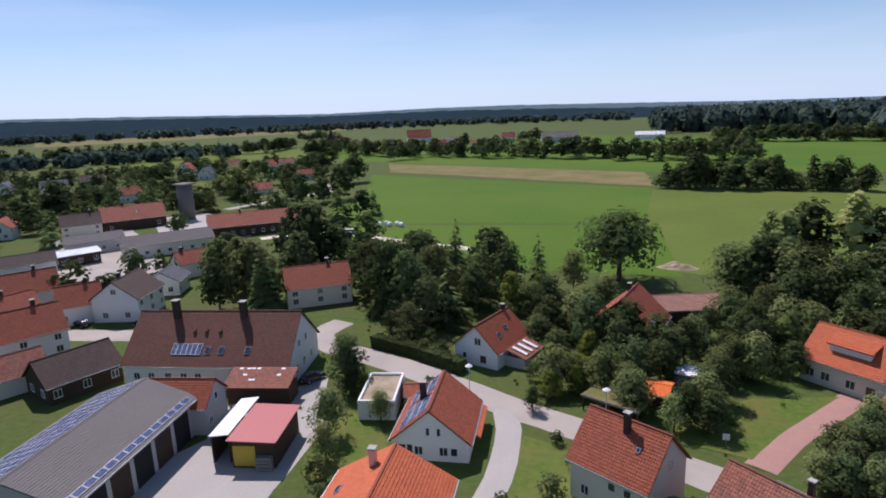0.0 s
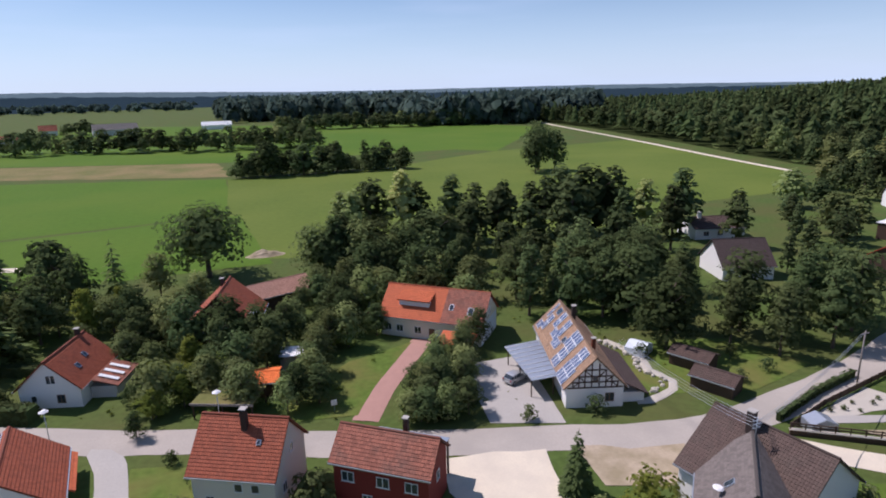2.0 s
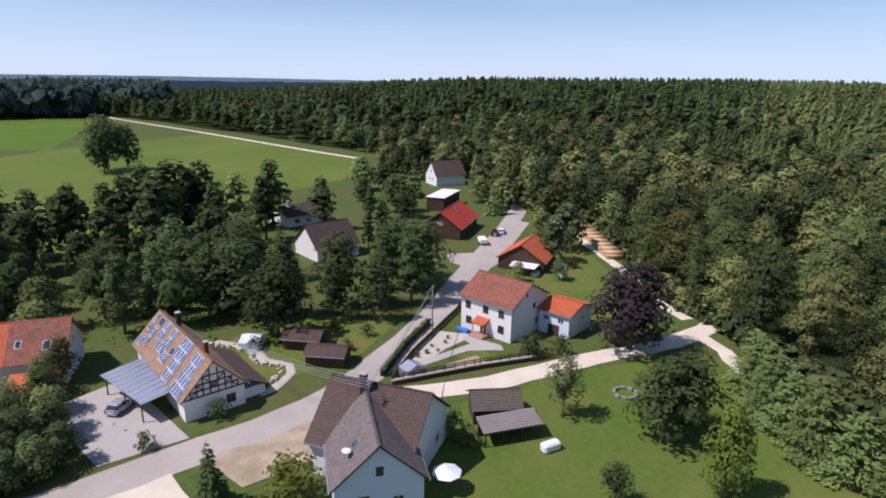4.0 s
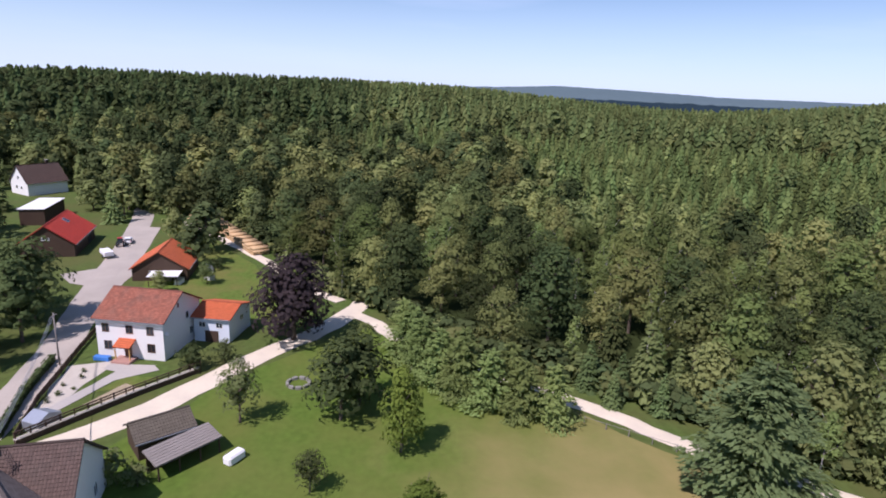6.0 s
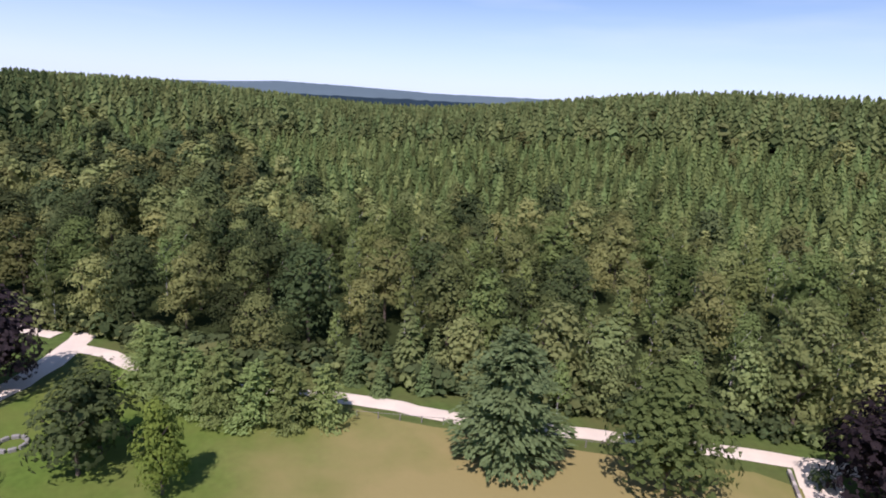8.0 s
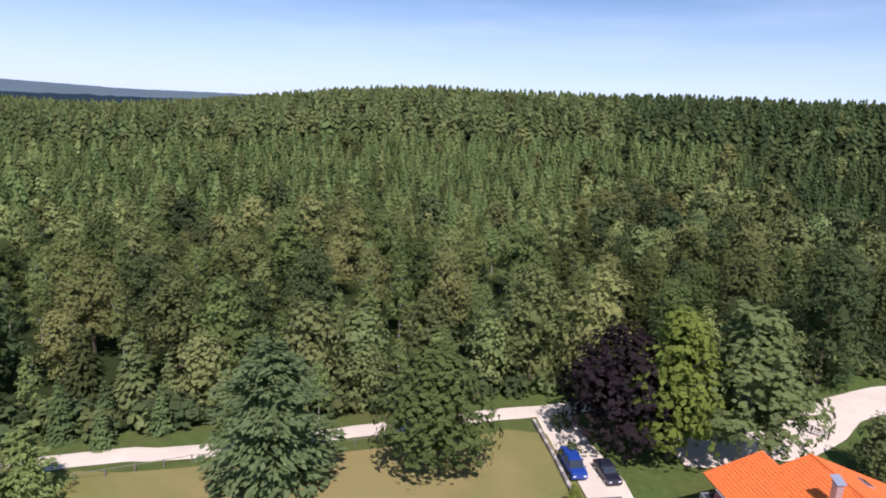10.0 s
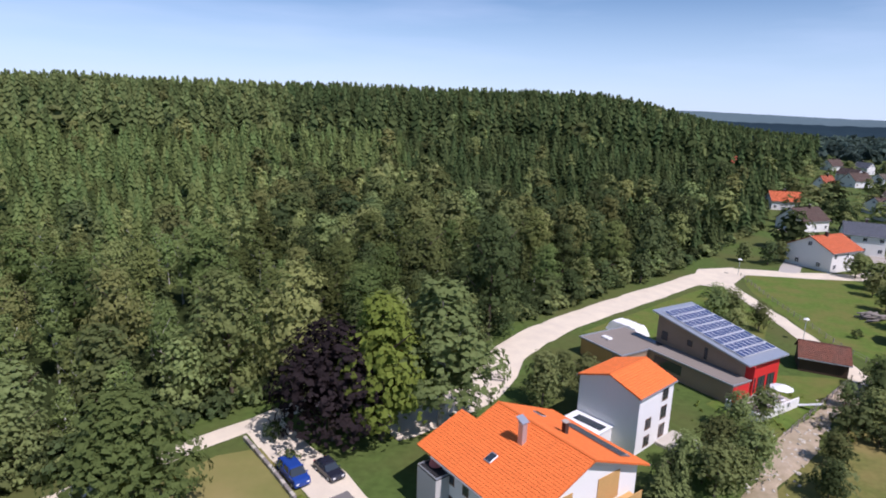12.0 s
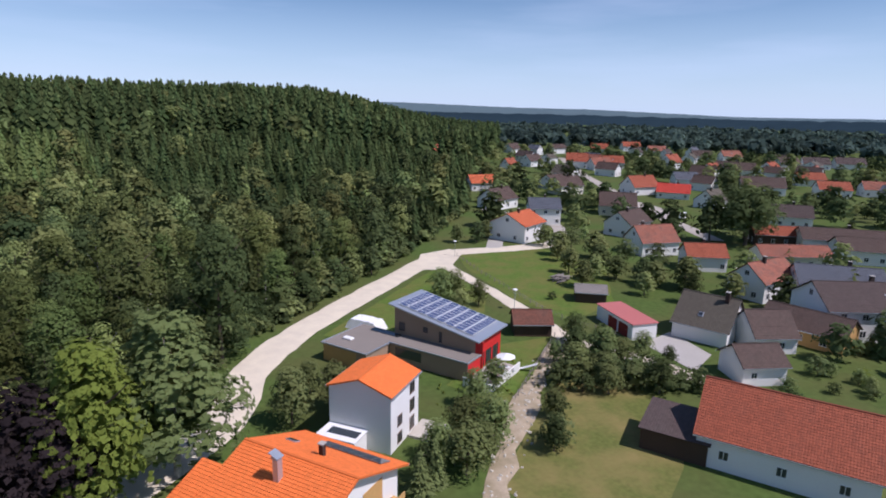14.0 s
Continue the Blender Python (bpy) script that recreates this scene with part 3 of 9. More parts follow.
patch("yard", [(116, 71), (121, 76), (126, 70), (140, 71.5), (152, 76), (165, 79.5), (164, 72.5), (140, 66.5), (128, 62.5), (111.7, 60)], 0.041, ASPHALT, "grey paved forecourt beside the lane", "structure", "yard", 0.3, 5)
patch("yard", [(-64, -84), (-72.8, -87), (-72, -75.6), (-64, -71)], 0.08, CONCRETE, "pale concrete forecourt of a garage", "structure", "yard", 0.1, 5)
patch("meadow", [(56, 40), (80, 27), (92, 16), (97, 11), (88, 3), (73, -16), (62, -27), (50, -41), (38, -58), (33, -60), (20, -45), (12, -20), (25, 15)], 0.02, MEADOW, "green meadow with sun-bleached grass and fruit trees", "structure", "meadow", 0.5, 5)
patch("lawn", [(15, 88), (27, 92), (13, 71.5), (4, 73), (4, 80)], 0.025, LAWN, "mown front lawn beside a paved path", "structure", "lawn", 0.3, 4)
patch("lawn", [(-14.5, 70), (-3, 66), (-6, 50), (-14, 52)], 0.025, LAWN, "small mown lawn beside a driveway", "structure", "lawn", 0.2, 4)
patch("lawn", [(-46, 72), (-38, 54), (-30, 54), (-31, 63), (-34.5, 68)], 0.02, LAWN, "green back garden lawn", "structure", "lawn", 0.2, 4)
patch("lawn", [(-58, -158), (-86, -158), (-88, -128), (-74, -106), (-58, -98), (-54, -112), (-54, -140)], 0.025, LAWN, "large green garden lawn with a fence", "structure", "lawn", 0.3, 5)
patch("lawn", [(-24, -80), (-38, -92), (-50, -92), (-42, -80), (-31, -68)], 0.025, LAWN, "green lawn round a modern house", "structure", "lawn", 0.3, 4)
patch("lawn", [(-10, -106), (-40, -138), (-47, -145), (-50, -120), (-42, -105), (-20, -96)], 0.02, LAWN, "green lawn behind a modern house", "structure", "lawn", 0.3, 4)
patch("wild_meadow", [(-20, -55), (-33, -68), (-42, -76), (-54, -70), (-50, -60), (-42, -50), (-28, -40)], 0.02, WASTE, "dry tall grass on waste land", "structure", "meadow", 0.6, 3)
patch("lawn", [(92, 52), (120, 58), (150, 62), (150, 52), (118, 30), (100, 24), (96, 36)], 0.02, LAWN, "sunny lawn behind a hut at the forest edge", "structure", "lawn", 0.5, 5)
patch("lawn", [(50, 62), (66, 57), (80, 60), (76, 72), (58, 78)], 0.02, LAWN, "kept garden lawn beside the lane", "structure", "lawn", 0.4, 4)

strip("street", [(-290, -470), (-232, -355), (-206, -296), (-178.4, -234.8), (-163, -195), (-155, -170), (-148, -150)], 6.0, 0.05, ASPHALT, "grey estate street between gardens")
strip("street", [(-178, -234), (-176, -212), (-165, -190)], 5.0, 0.05, ASPHALT, "grey estate street with a turning place")
strip("street", [(-128, -120), (-118, -100), (-117, -90), (-122, -76)], 5.0, 0.05, ASPHALT, "grey side street before a white house")
strip("driveway", [(-71, -160), (-80, -176)], 5.0, 0.05, CONCRETE, "paved drive before an estate house", "driveway")

# ---- buildings ----
_cache = {}
HOUSES = []


def lattice(xs, zs, solid, y0, y1):
    """One connected frame: the solid cells of a grid of bars, given depth."""
    bm = bmesh.new()
    vs = {}
    def v(a, b, y):
        if (a, b, y) not in vs:
            vs[(a, b, y)] = bm.verts.new((xs[a], y, zs[b]))
        return vs[(a, b, y)]
    for a, b in solid:
        bm.faces.new((v(a, b, y0), v(a + 1, b, y0), v(a + 1, b + 1, y0), v(a, b + 1, y0)))
        bm.faces.new((v(a, b + 1, y1), v(a + 1, b + 1, y1), v(a + 1, b, y1), v(a, b, y1)))
        for n, p, q in (((a - 1, b), (a, b + 1), (a, b)), ((a + 1, b), (a + 1, b), (a + 1, b + 1)), ((a, b - 1), (a, b), (a + 1, b)), ((a, b + 1), (a + 1, b + 1), (a, b + 1))):
            if n not in solid:
                bm.faces.new((v(*p, y0), v(*p, y1), v(*q, y1), v(*q, y0)))
    return bm


def window_meshes(w, h, frame):
    key = (round(w, 2), round(h, 2), frame.name)
    if key not in _cache:
        t = 0.07
        xs = [-w / 2 - 0.06, -w / 2, -w / 2 + t] + ([-t / 2, t / 2] if w > 0.9 else []) + [w / 2 - t, w / 2, w / 2 + 0.06]
        zs = [-h / 2 - 0.06, -h / 2, -h / 2 + t, h / 2 - t, h / 2]
        last = len(xs) - 2
        solid = {(a, b) for a in range(last + 1) for b in range(4) if b == 0 or (0 < a < last and (b in (1, 3) or a in (1, last - 1) or (w > 0.9 and a == 3)))}
        bm = lattice(xs, zs, solid, -0.06, 0.05)
        _cache[key] = (bm_mesh("window", bm, frame), box("pane", -w / 2 + t, w / 2 - t, -0.02, 0.01, -h / 2 + t, h / 2 - t, GLASS))
    return _cache[key]


def wall_pose(h, side, u, z):
    """The pose of something on a wall of house h: f, b along the eaves, l, r on the gables; u metres from the wall's middle."""
    L, W = h["wl"] / 2, h["ww"] / 2
    return {"f": pose(u, -W, z), "b": pose(-u, W, z, 0, 0, 180), "l": pose(-L, -u, z, 0, 0, -90), "r": pose(L, u, z, 0, 0, 90)}[side]


def win(h, side, u, z, w=1.0, t=1.2, frame=None, shutter=None):
    fr, pane = window_meshes(w, t, frame or FRAME)
    ob = part("window", fr, h, wall_pose(h, side, u, z))
    part("pane", pane, ob)
    if shutter:
        for s in (-1, 1):
            part("shutter", box("shutter", s * (w / 2 + 0.28) - 0.24, s * (w / 2 + 0.28) + 0.24, -0.05, 0.0, -t / 2, t / 2, shutter), ob)
    return ob


def wins(h, side, us, z, w=1.0, t=1.2, frame=None, shutter=None):
    for u in us:
        win(h, side, u, z, w, t, frame, shutter)


def door(h, side, u, w=1.0, t=2.05, material=None, z0=0.0):
    ob = part("door", box("door", -w / 2, w / 2, -0.06, 0.02, 0, t, material or BROWNF, 0.01), h, wall_pose(h, side, u, z0 + 0.02))
    if w < 1.6:
        part("door_handle", box("door_handle", w / 2 - 0.16, w / 2 - 0.06, -0.12, -0.06, 0.98, 1.04, METAL), ob)
    return ob


def slope_sheet(L, run, drop, side, material, thick=0.16, course=0.36, x_shift=0.0, name="roof_slope"):
    """One roof slope from the ridge outwards to side (+1, -1), with real courses of tiles and an underside."""
    length = math.hypot(run, drop)
    n = max(2, int(length / course))
    if n > 34:
        n = 34
    up = Vector((0, side * drop / length, run / length))
    verts, faces, uvs = [], [], []
    def at(x, f, lift):
        p = Vector((x, side * run * f, -drop * f)) + up * lift
        verts.append(p)
        return len(verts) - 1
    x0, x1 = -L / 2 + x_shift, L / 2 + x_shift
    def quad(a, b, c, d, uv):
        faces.append((a, b, c, d) if side < 0 else (d, c, b, a))
        uvs.extend(uv if side < 0 else uv[::-1])
    prev = None
    for i in range(n):
        f0, f1 = i / n, (i + 1) / n
        a, b, c, d = at(x0, f0, 0.0), at(x1, f0, 0.0), at(x1, f1, 0.045), at(x0, f1, 0.045)
        v0, v1 = f0 * n * 0.36, f1 * n * 0.36
        quad(d, c, b, a, [(x0, v1), (x1, v1), (x1, v0), (x0, v0)])
        if prev:
            quad(b, prev[0], prev[1], a, [(x1, v0), (x1, v0), (x0, v0), (x0, v0)])
        prev = (c, d)
    k = [at(x0, 0, -thick), at(x1, 0, -thick), at(x1, 1, -thick), at(x0, 1, -thick)]
    z4 = [(0, 0)] * 4
    quad(k[0], k[1], k[2], k[3], z4)
    quad(prev[1], k[3], k[2], prev[0], z4)
    t0, t1 = at(x0, 0, 0), at(x1, 0, 0)
    quad(t0, k[0], k[3], prev[1], z4)
    quad(prev[0], k[2], k[1], t1, z4)
    return mesh_from(name, verts, faces, material, uvs)


def house(name, label, cx, cy, head, L, W, ze, zr, wall, roof, over=0.45, gable=0.4, shift=0.0, base=0.0, category="house", board=None, group=""):
    """A gabled building: L, W over the roof's edges, ze the eaves, zr the ridge; shift moves the ridge sideways."""
    m = Matrix.Translation((cx, cy, terrain(cx, cy) + base)) @ Matrix.Rotation(radians(head), 4, "Z")
    h = empty(name, m, label, category, group)
    HOUSES.append((cx, cy, max(L, W) / 2))
    wl, ww = L - 2 * gable, W - 2 * over
    slope = (zr - ze) / (W / 2)
    top = ze + slope * over - 0.12
    h["wl"], h["ww"], h["ze"], h["zr"], h["hw"], h["len"] = wl, ww, ze, zr, W / 2, L
    x, y = wl / 2, ww / 2
    v = [(-x, -y, -0.4), (x, -y, -0.4), (x, y, -0.4), (-x, y, -0.4), (-x, -y, top), (x, -y, top), (x, y, top), (-x, y, top), (-x, 0, zr - 0.14), (x, 0, zr - 0.14)]
    f = [(0, 1, 5, 4), (2, 3, 7, 6), (1, 2, 6, 9, 5), (3, 0, 4, 8, 7), (0, 3, 2, 1), (4, 5, 9, 8), (6, 7, 8, 9)]
    part("wall", mesh_from("wall", v, f, wall), h)
    if board:
        for s in (-1, 1):
            yy = y * 0.97
            zz = top - 0.25
            vv = [(s * (x + 0.05), -yy, zz), (s * (x + 0.05), yy, zz), (s * (x + 0.05), 0, zr - 0.3), (s * (x - 0.02), -yy, zz), (s * (x - 0.02), yy, zz), (s * (x - 0.02), 0, zr - 0.3)]
            part("gable_boarding", mesh_from("gable_boarding", vv, [(0, 1, 2), (5, 4, 3), (0, 3, 4, 1), (1, 4, 5, 2), (2, 5, 3, 0)], board), h)
    r = part("roof", box("ridge", -L / 2 - 0.03, L / 2 + 0.03, -0.16, 0.16, zr - 0.10, zr + 0.07, roof, 0.05), h)
    for s in (-1, 1):
        part("roof_slope", slope_sheet(L, W / 2, zr - ze, s, roof), r, pose(0, 0, zr))
        part("gutter", box("gutter", -L / 2, L / 2, s * W / 2 - 0.07 + s * 0.07, s * W / 2 + 0.07 + s * 0.07, ze - 0.17, ze - 0.05, METAL), r)
    return h


def on_slope(h, side, x, f, lift=0.06):
    """The pose of something lying on a roof slope; f runs from the ridge (0) to the eaves (1)."""
    drop = h["zr"] - h["ze"]
    tilt = math.degrees(math.atan2(drop, h["hw"]))
    up = Vector((0, side * math.sin(radians(tilt)), math.cos(radians(tilt))))
    p = Vector((x, side * h["hw"] * f, h["zr"] - drop * f)) + up * lift
    return pose(p.x, p.y, p.z, -side * tilt, 0, 0)


def skylight(h, side, x, f, w=0.8, t=1.2):
    ob = part("skylight", box("skylight", -w / 2, w / 2, -t / 2, t / 2, -0.05, 0.09, METAL, 0.02), h, on_slope(h, side, x, f))
    part("pane", box("pane", -w / 2 + 0.08, w / 2 - 0.08, -t / 2 + 0.08, t / 2 - 0.08, 0.092, 0.105, GLASS), ob)


def solar(h, side, x0, f0, nx, ny, pw=1.0, ph=1.6, mat=None, gap=0.03):
    """A field of solar panels on a slope; each panel is a part."""
    key = ("pv", pw, ph, (mat or PV).name)
    if key not in _cache:
        _cache[key] = (box("solar_panel", -pw / 2, pw / 2, -ph / 2, ph / 2, 0, 0.035, FRAME), box("cell_sheet", -pw / 2 + 0.05, pw / 2 - 0.05, -ph / 2 + 0.05, ph / 2 - 0.05, 0.036, 0.042, mat or PV))
    length = math.hypot(h["hw"], h["zr"] - h["ze"])
    for i in range(nx):
        for j in range(ny):
            ob = part("solar_panel", _cache[key][0], h, on_slope(h, side, x0 + i * (pw + gap), f0 + (j * (ph + gap)) / length, 0.10))
            part("cell_sheet", _cache[key][1], ob)


def chimney(h, x, y, top, w=0.6, mat=None):
    c = part("chimney", box("chimney", -w / 2, w / 2, -w / 2, w / 2, h["ze"] + 0.3, top, mat or T_BROWN, 0.02), h, pose(x, y, 0))
    part("cap", box("cap", -w / 2 - 0.08, w / 2 + 0.08, -w / 2 - 0.08, w / 2 + 0.08, top + 0.12, top + 0.2, CONCRETE), c)
    part("flue", box("flue", -w / 4, w / 4, -w / 4, w / 4, top, top + 0.12, BLACK), c)


def dormer(h, side, x, f, w, t, roof, wall, n=4):
    """A shed dormer with a row of windows."""
    m = on_slope(h, side, x, f, 0.0)
    p = m.translation
    d = part("dormer", box("dormer", -w / 2, w / 2, -0.0, 1.9, -0.2, t, wall), h, pose(p.x, p.y, p.z, 0, 0, 0 if side < 0 else 180))
    part("dormer_roof", slope_sheet(w + 0.6, 3.0, 0.95, -1, roof), d, pose(0, 2.55, t + 0.95))
    for i in range(n):
        fr, pane = window_meshes(w / n * 0.8, t * 0.72, FRAME)
        o = part("window", fr, d, pose(-w / 2 + w / n * (i + 0.5), 0, t * 0.5))


def flat_block(name, label, m, x0, x1, y0, y1, h, wall, roof, category="building", rim=0.25, over=0.0):
    """A flat-roofed block."""
    ob = empty(name, m, label, category)
    ob["wl"], ob["ww"] = x1 - x0, y1 - y0
    part("wall", box("wall", x0, x1, y0, y1, -0.3, h, wall), ob)
    r = part("roof", box("roof", x0 - over, x1 + over, y0 - over, y1 + over, h, h + 0.14, roof), ob)
    if rim:
        for a in ((x0 - over, x1 + over, y0 - over, y0 - over + rim), (x0 - over, x1 + over, y1 + over - rim, y1 + over), (x0 - over, x0 - over + rim, y0 - over + rim, y1 + over - rim), (x1 + over - rim, x1 + over, y0 - over + rim, y1 + over - rim)):
            part("roof_rim", box("roof_rim", *a, h + 0.14, h + 0.26, METAL), r)
    return ob


def slab_roof(parent, name, corners, z, material, thick=0.12):
    """A thin sloping roof over four corners (x, y) with heights z."""
    v = [(x, y, h) for (x, y), h in zip(corners, z)] + [(x, y, h - thick) for (x, y), h in zip(corners, z)]
    ux = (Vector(v[1]) - Vector(v[0])).length
    uy = (Vector(v[3]) - Vector(v[0])).length
    f = [(0, 1, 2, 3), (7, 6, 5, 4), (0, 4, 5, 1), (1, 5, 6, 2), (2, 6, 7, 3), (3, 7, 4, 0)]
    uv = [(0, 0), (ux, 0), (ux, uy), (0, uy)] + [(0, 0)] * 20
    me = mesh_from(name, v, f, material, uv)
    if me.polygons[0].normal.z < 0:
        me.flip_normals()
    return part(name, me, parent)

# ---- trees: crowns of many small leaf clumps on tapered trunks ----
def quads_mesh(name, q, material, tone=None):
    """q: n x 4 x 3 corners of leaf clumps, each clump its own island, or n x 5 x 3 with the crown's own normal last; tone: a shade for each clump's tree."""
    n = len(q)
    q, soft = q[:, :4], q[:, 4] if q.shape[1] == 5 else None
    me = bpy.data.meshes.new(name)
    me.vertices.add(4 * n)
    me.vertices.foreach_set("co", q.reshape(-1).astype(np.float32))
    me.loops.add(4 * n)
    me.loops.foreach_set("vertex_index", np.arange(4 * n, dtype=np.int32))
    me.polygons.add(n)
    me.polygons.foreach_set("loop_start", np.arange(0, 4 * n, 4, dtype=np.int32))
    me.polygons.foreach_set("loop_total", np.full(n, 4, dtype=np.int32))
    me.update(calc_edges=True)
    if tone is not None:
        me.attributes.new("tone", "FLOAT", "FACE").data.foreach_set("value", tone.astype(np.float32))
    me.materials.append(material)
    if soft is not None:
        soft = soft / (np.linalg.norm(soft, axis=1)[:, None] + 1e-9)
        me.normals_split_custom_set(np.repeat(soft, 4, axis=0).tolist())
    return me


def clumps(centres, normals, size, rng, rounded=False):
    """Bent leaf-clump quads at centres, facing roughly along normals; rounded ones are lit as part of their lobe."""
    n = len(centres)
    nr = normals + rng.normal(0, 0.17, (n, 3))
    nr /= np.linalg.norm(nr, axis=1)[:, None]
    a = np.cross(nr, rng.normal(0, 1, (n, 3)))
    a /= np.linalg.norm(a, axis=1)[:, None] + 1e-9
    b = np.cross(nr, a)
    s = size * rng.uniform(0.55, 1.25, (n, 1))
    e = rng.uniform(0.6, 1.0, (n, 1))
    bend = nr * s * 0.28
    quad = [centres - a * s - bend, centres - b * s * e, centres + a * s - bend, centres + b * s * e]
    return np.stack(quad + ([normals * 0.8 + nr * 0.35] if rounded else []), 1)


def broad_crown(seed, h, r, base, count, size, lobes=22, taper=0.35, gap=0.0, lobe=(0.24, 0.44)):
    """Leaf clumps over many rounded lobes, denser towards the outside, with darker large ones within."""
    rng = np.random.default_rng(seed)
    mid, half = (h + base) / 2, (h - base) / 2
    cs = []
    for i in range(lobes):
        zf = -0.85 + 1.75 * ((i + rng.uniform(0, 1)) / lobes)
        ring = (math.sqrt(max(0.05, 1 - abs(zf) ** 2.4)) if zf > 0 else max(0.72, 1 - 0.3 * zf * zf)) * (1 - taper * (max(zf, -0.2) + 0.2)) * 1.12
        a = i * 2.399 + rng.uniform(-0.5, 0.5)
        lr = r * rng.uniform(*lobe)
        d = max(0.0, r * ring - lr) * rng.uniform(0.75, 1.05)
        cs.append((d * math.cos(a), d * math.sin(a), mid + half * zf * 0.86, lr))
    cs.append((rng.uniform(-0.1, 0.1) * r, 0, h - r * 0.36, r * 0.36))
    pts, nrm = [], []
    w = np.array([c[3] ** 2 for c in cs])
    per = (count * 0.88 * w / w.sum()).astype(int) + 3
    for (x, y, z, lr), k in zip(cs, per):
        v = rng.normal(0, 1, (k, 3))
        v /= np.linalg.norm(v, axis=1)[:, None]
        v[:, 2] = np.where(v[:, 2] < -0.35, -v[:, 2] * 0.6, v[:, 2])
        pts.append(np.array([x, y, z]) + v * lr * rng.uniform(0.70, 1.14, (k, 1)) * np.array([1, 1, 0.9]))
        out = np.array([x / r, y / r, (z - mid) / half]) * 0.55
        nrm.append(v * 0.85 + out + np.array([0, 0, 0.30]))
    p, v = np.concatenate(pts), np.concatenate(nrm)
    if gap:
        keep = rng.random(len(p)) > gap
        p, v = p[keep], v[keep]
    v = v / np.linalg.norm(v, axis=1)[:, None]
    q = clumps(p, v, size, rng, True)
    k = max(4, int(count * 0.06))
    u = rng.normal(0, 1, (k, 3))
    u /= np.linalg.norm(u, axis=1)[:, None]
    core = u * np.array([r * 0.55, r * 0.55, half * 0.62]) * rng.uniform(0.5, 1, (k, 1)) + np.array([0, 0, mid])
    return np.concatenate([q, clumps(core, u, size * 2.6, rng, True)])


def fir_crown(seed, h, r, base, count, droop=0.35, size=0.5):
    """Whorls of drooping sprays, shorter towards the top, with ragged ends."""
    rng = np.random.default_rng(seed)
    out = []
    levels = max(10, int(h / 0.85))
    total = sum((1 - i / levels) for i in range(levels))
    for i in range(levels):
        f = i / levels
        z = base + (h - base) * f
        rr = r * (1 - f) ** 0.85 * rng.uniform(0.8, 1.12) + 0.15
        k = max(4 if count > 200 else 2, int(count * (1 - f) / total))
        a = rng.uniform(0, 2 * math.pi, k)
        d = np.sqrt(rng.uniform(0.05, 1, k)) * rr
        c = np.stack([d * np.cos(a), d * np.sin(a), z - droop * d + rng.normal(0, 0.12, k)], 1)
        rad = np.stack([np.cos(a), np.sin(a), np.full(k, -droop)], 1)
        side = np.stack([-np.sin(a), np.cos(a), np.zeros(k)], 1)
        s = size * rng.uniform(0.6, 1.3, (k, 1)) * (0.55 + 0.6 * (1 - f))
        up = np.array([0, 0, 1.0]) * s * 0.3
        side = side + rng.normal(0, 0.25, (k, 3))
        out.append(np.stack([c - rad * s * 0.9 + up, c - side * s * 0.6, c + rad * s * 1.3, c + side * s * 0.6], 1))
    out.append(np.array([[[-0.12, 0, h - 0.9], [0, -0.12, h - 0.9], [0.12, 0, h - 0.9], [0, 0, h + 0.3]]]))
    return np.concatenate(out)


def layered_crown(seed, h, r, branches, per, size, wide=0.62, tuck=False):
    """Long level branches set round the trunk, each a flat drooping fan of needle sprays."""
    rng = np.random.default_rng(seed)
    out = []
    for i in range(branches):
        f = (i + rng.uniform(0, 1)) / branches
        z = h * (0.10 + 0.87 * f if tuck else 0.04 + 0.93 * f)
        ln = r * (1 - f) ** wide * rng.uniform(0.62, 1.12) * (min(1.0, 0.62 + 1.6 * f) if tuck else 1.0) + 0.35
        a = i * 2.399 + rng.uniform(-0.5, 0.5)
        k = max(8, int(per * (0.25 + ln / r)))
        u = np.sqrt(rng.uniform(0.03, 1, k))
        spread = rng.normal(0, 0.20, k) * (0.35 + 0.65 * u) * ln
        d = u * ln
        rise = rng.uniform(0.02, 0.16) + 0.25 * f
        zz = z + d * rise - 0.22 * d * d / max(ln, 1) - 0.10 * np.abs(spread) + rng.normal(0, 0.10, k)
        ca, sa = math.cos(a), math.sin(a)
        c = np.stack([d * ca - spread * sa, d * sa + spread * ca, np.maximum(zz, 0.1)], 1)
        tilt = rise - 0.44 * d / max(ln, 1)
        rad = np.stack([np.full(k, ca), np.full(k, sa), tilt], 1) + rng.normal(0, 0.22, (k, 3))
        side = np.stack([np.full(k, -sa), np.full(k, ca), np.zeros(k)], 1) + rng.normal(0, 0.22, (k, 3))
        s = size * rng.uniform(0.6, 1.25, (k, 1))
        lift = np.array([0, 0, 1.0]) * s * 0.16
        out.append(np.stack([c - rad * s, c - side * s * 0.55 - lift, c + rad * s * 1.2, c + side * s * 0.55 - lift], 1))
    k = branches * 5
    f = rng.uniform(0, 0.9, k)
    a = rng.uniform(0, 2 * math.pi, k)
    d = r * (1 - f) ** wide * rng.uniform(0.2, 0.55, k)
    c = np.stack([d * np.cos(a), d * np.sin(a), h * f + 0.2], 1)
    out.append(clumps(c, np.stack([np.cos(a), np.sin(a), np.full(k, 0.4)], 1), size * 1.7, rng))
    return np.concatenate(out)


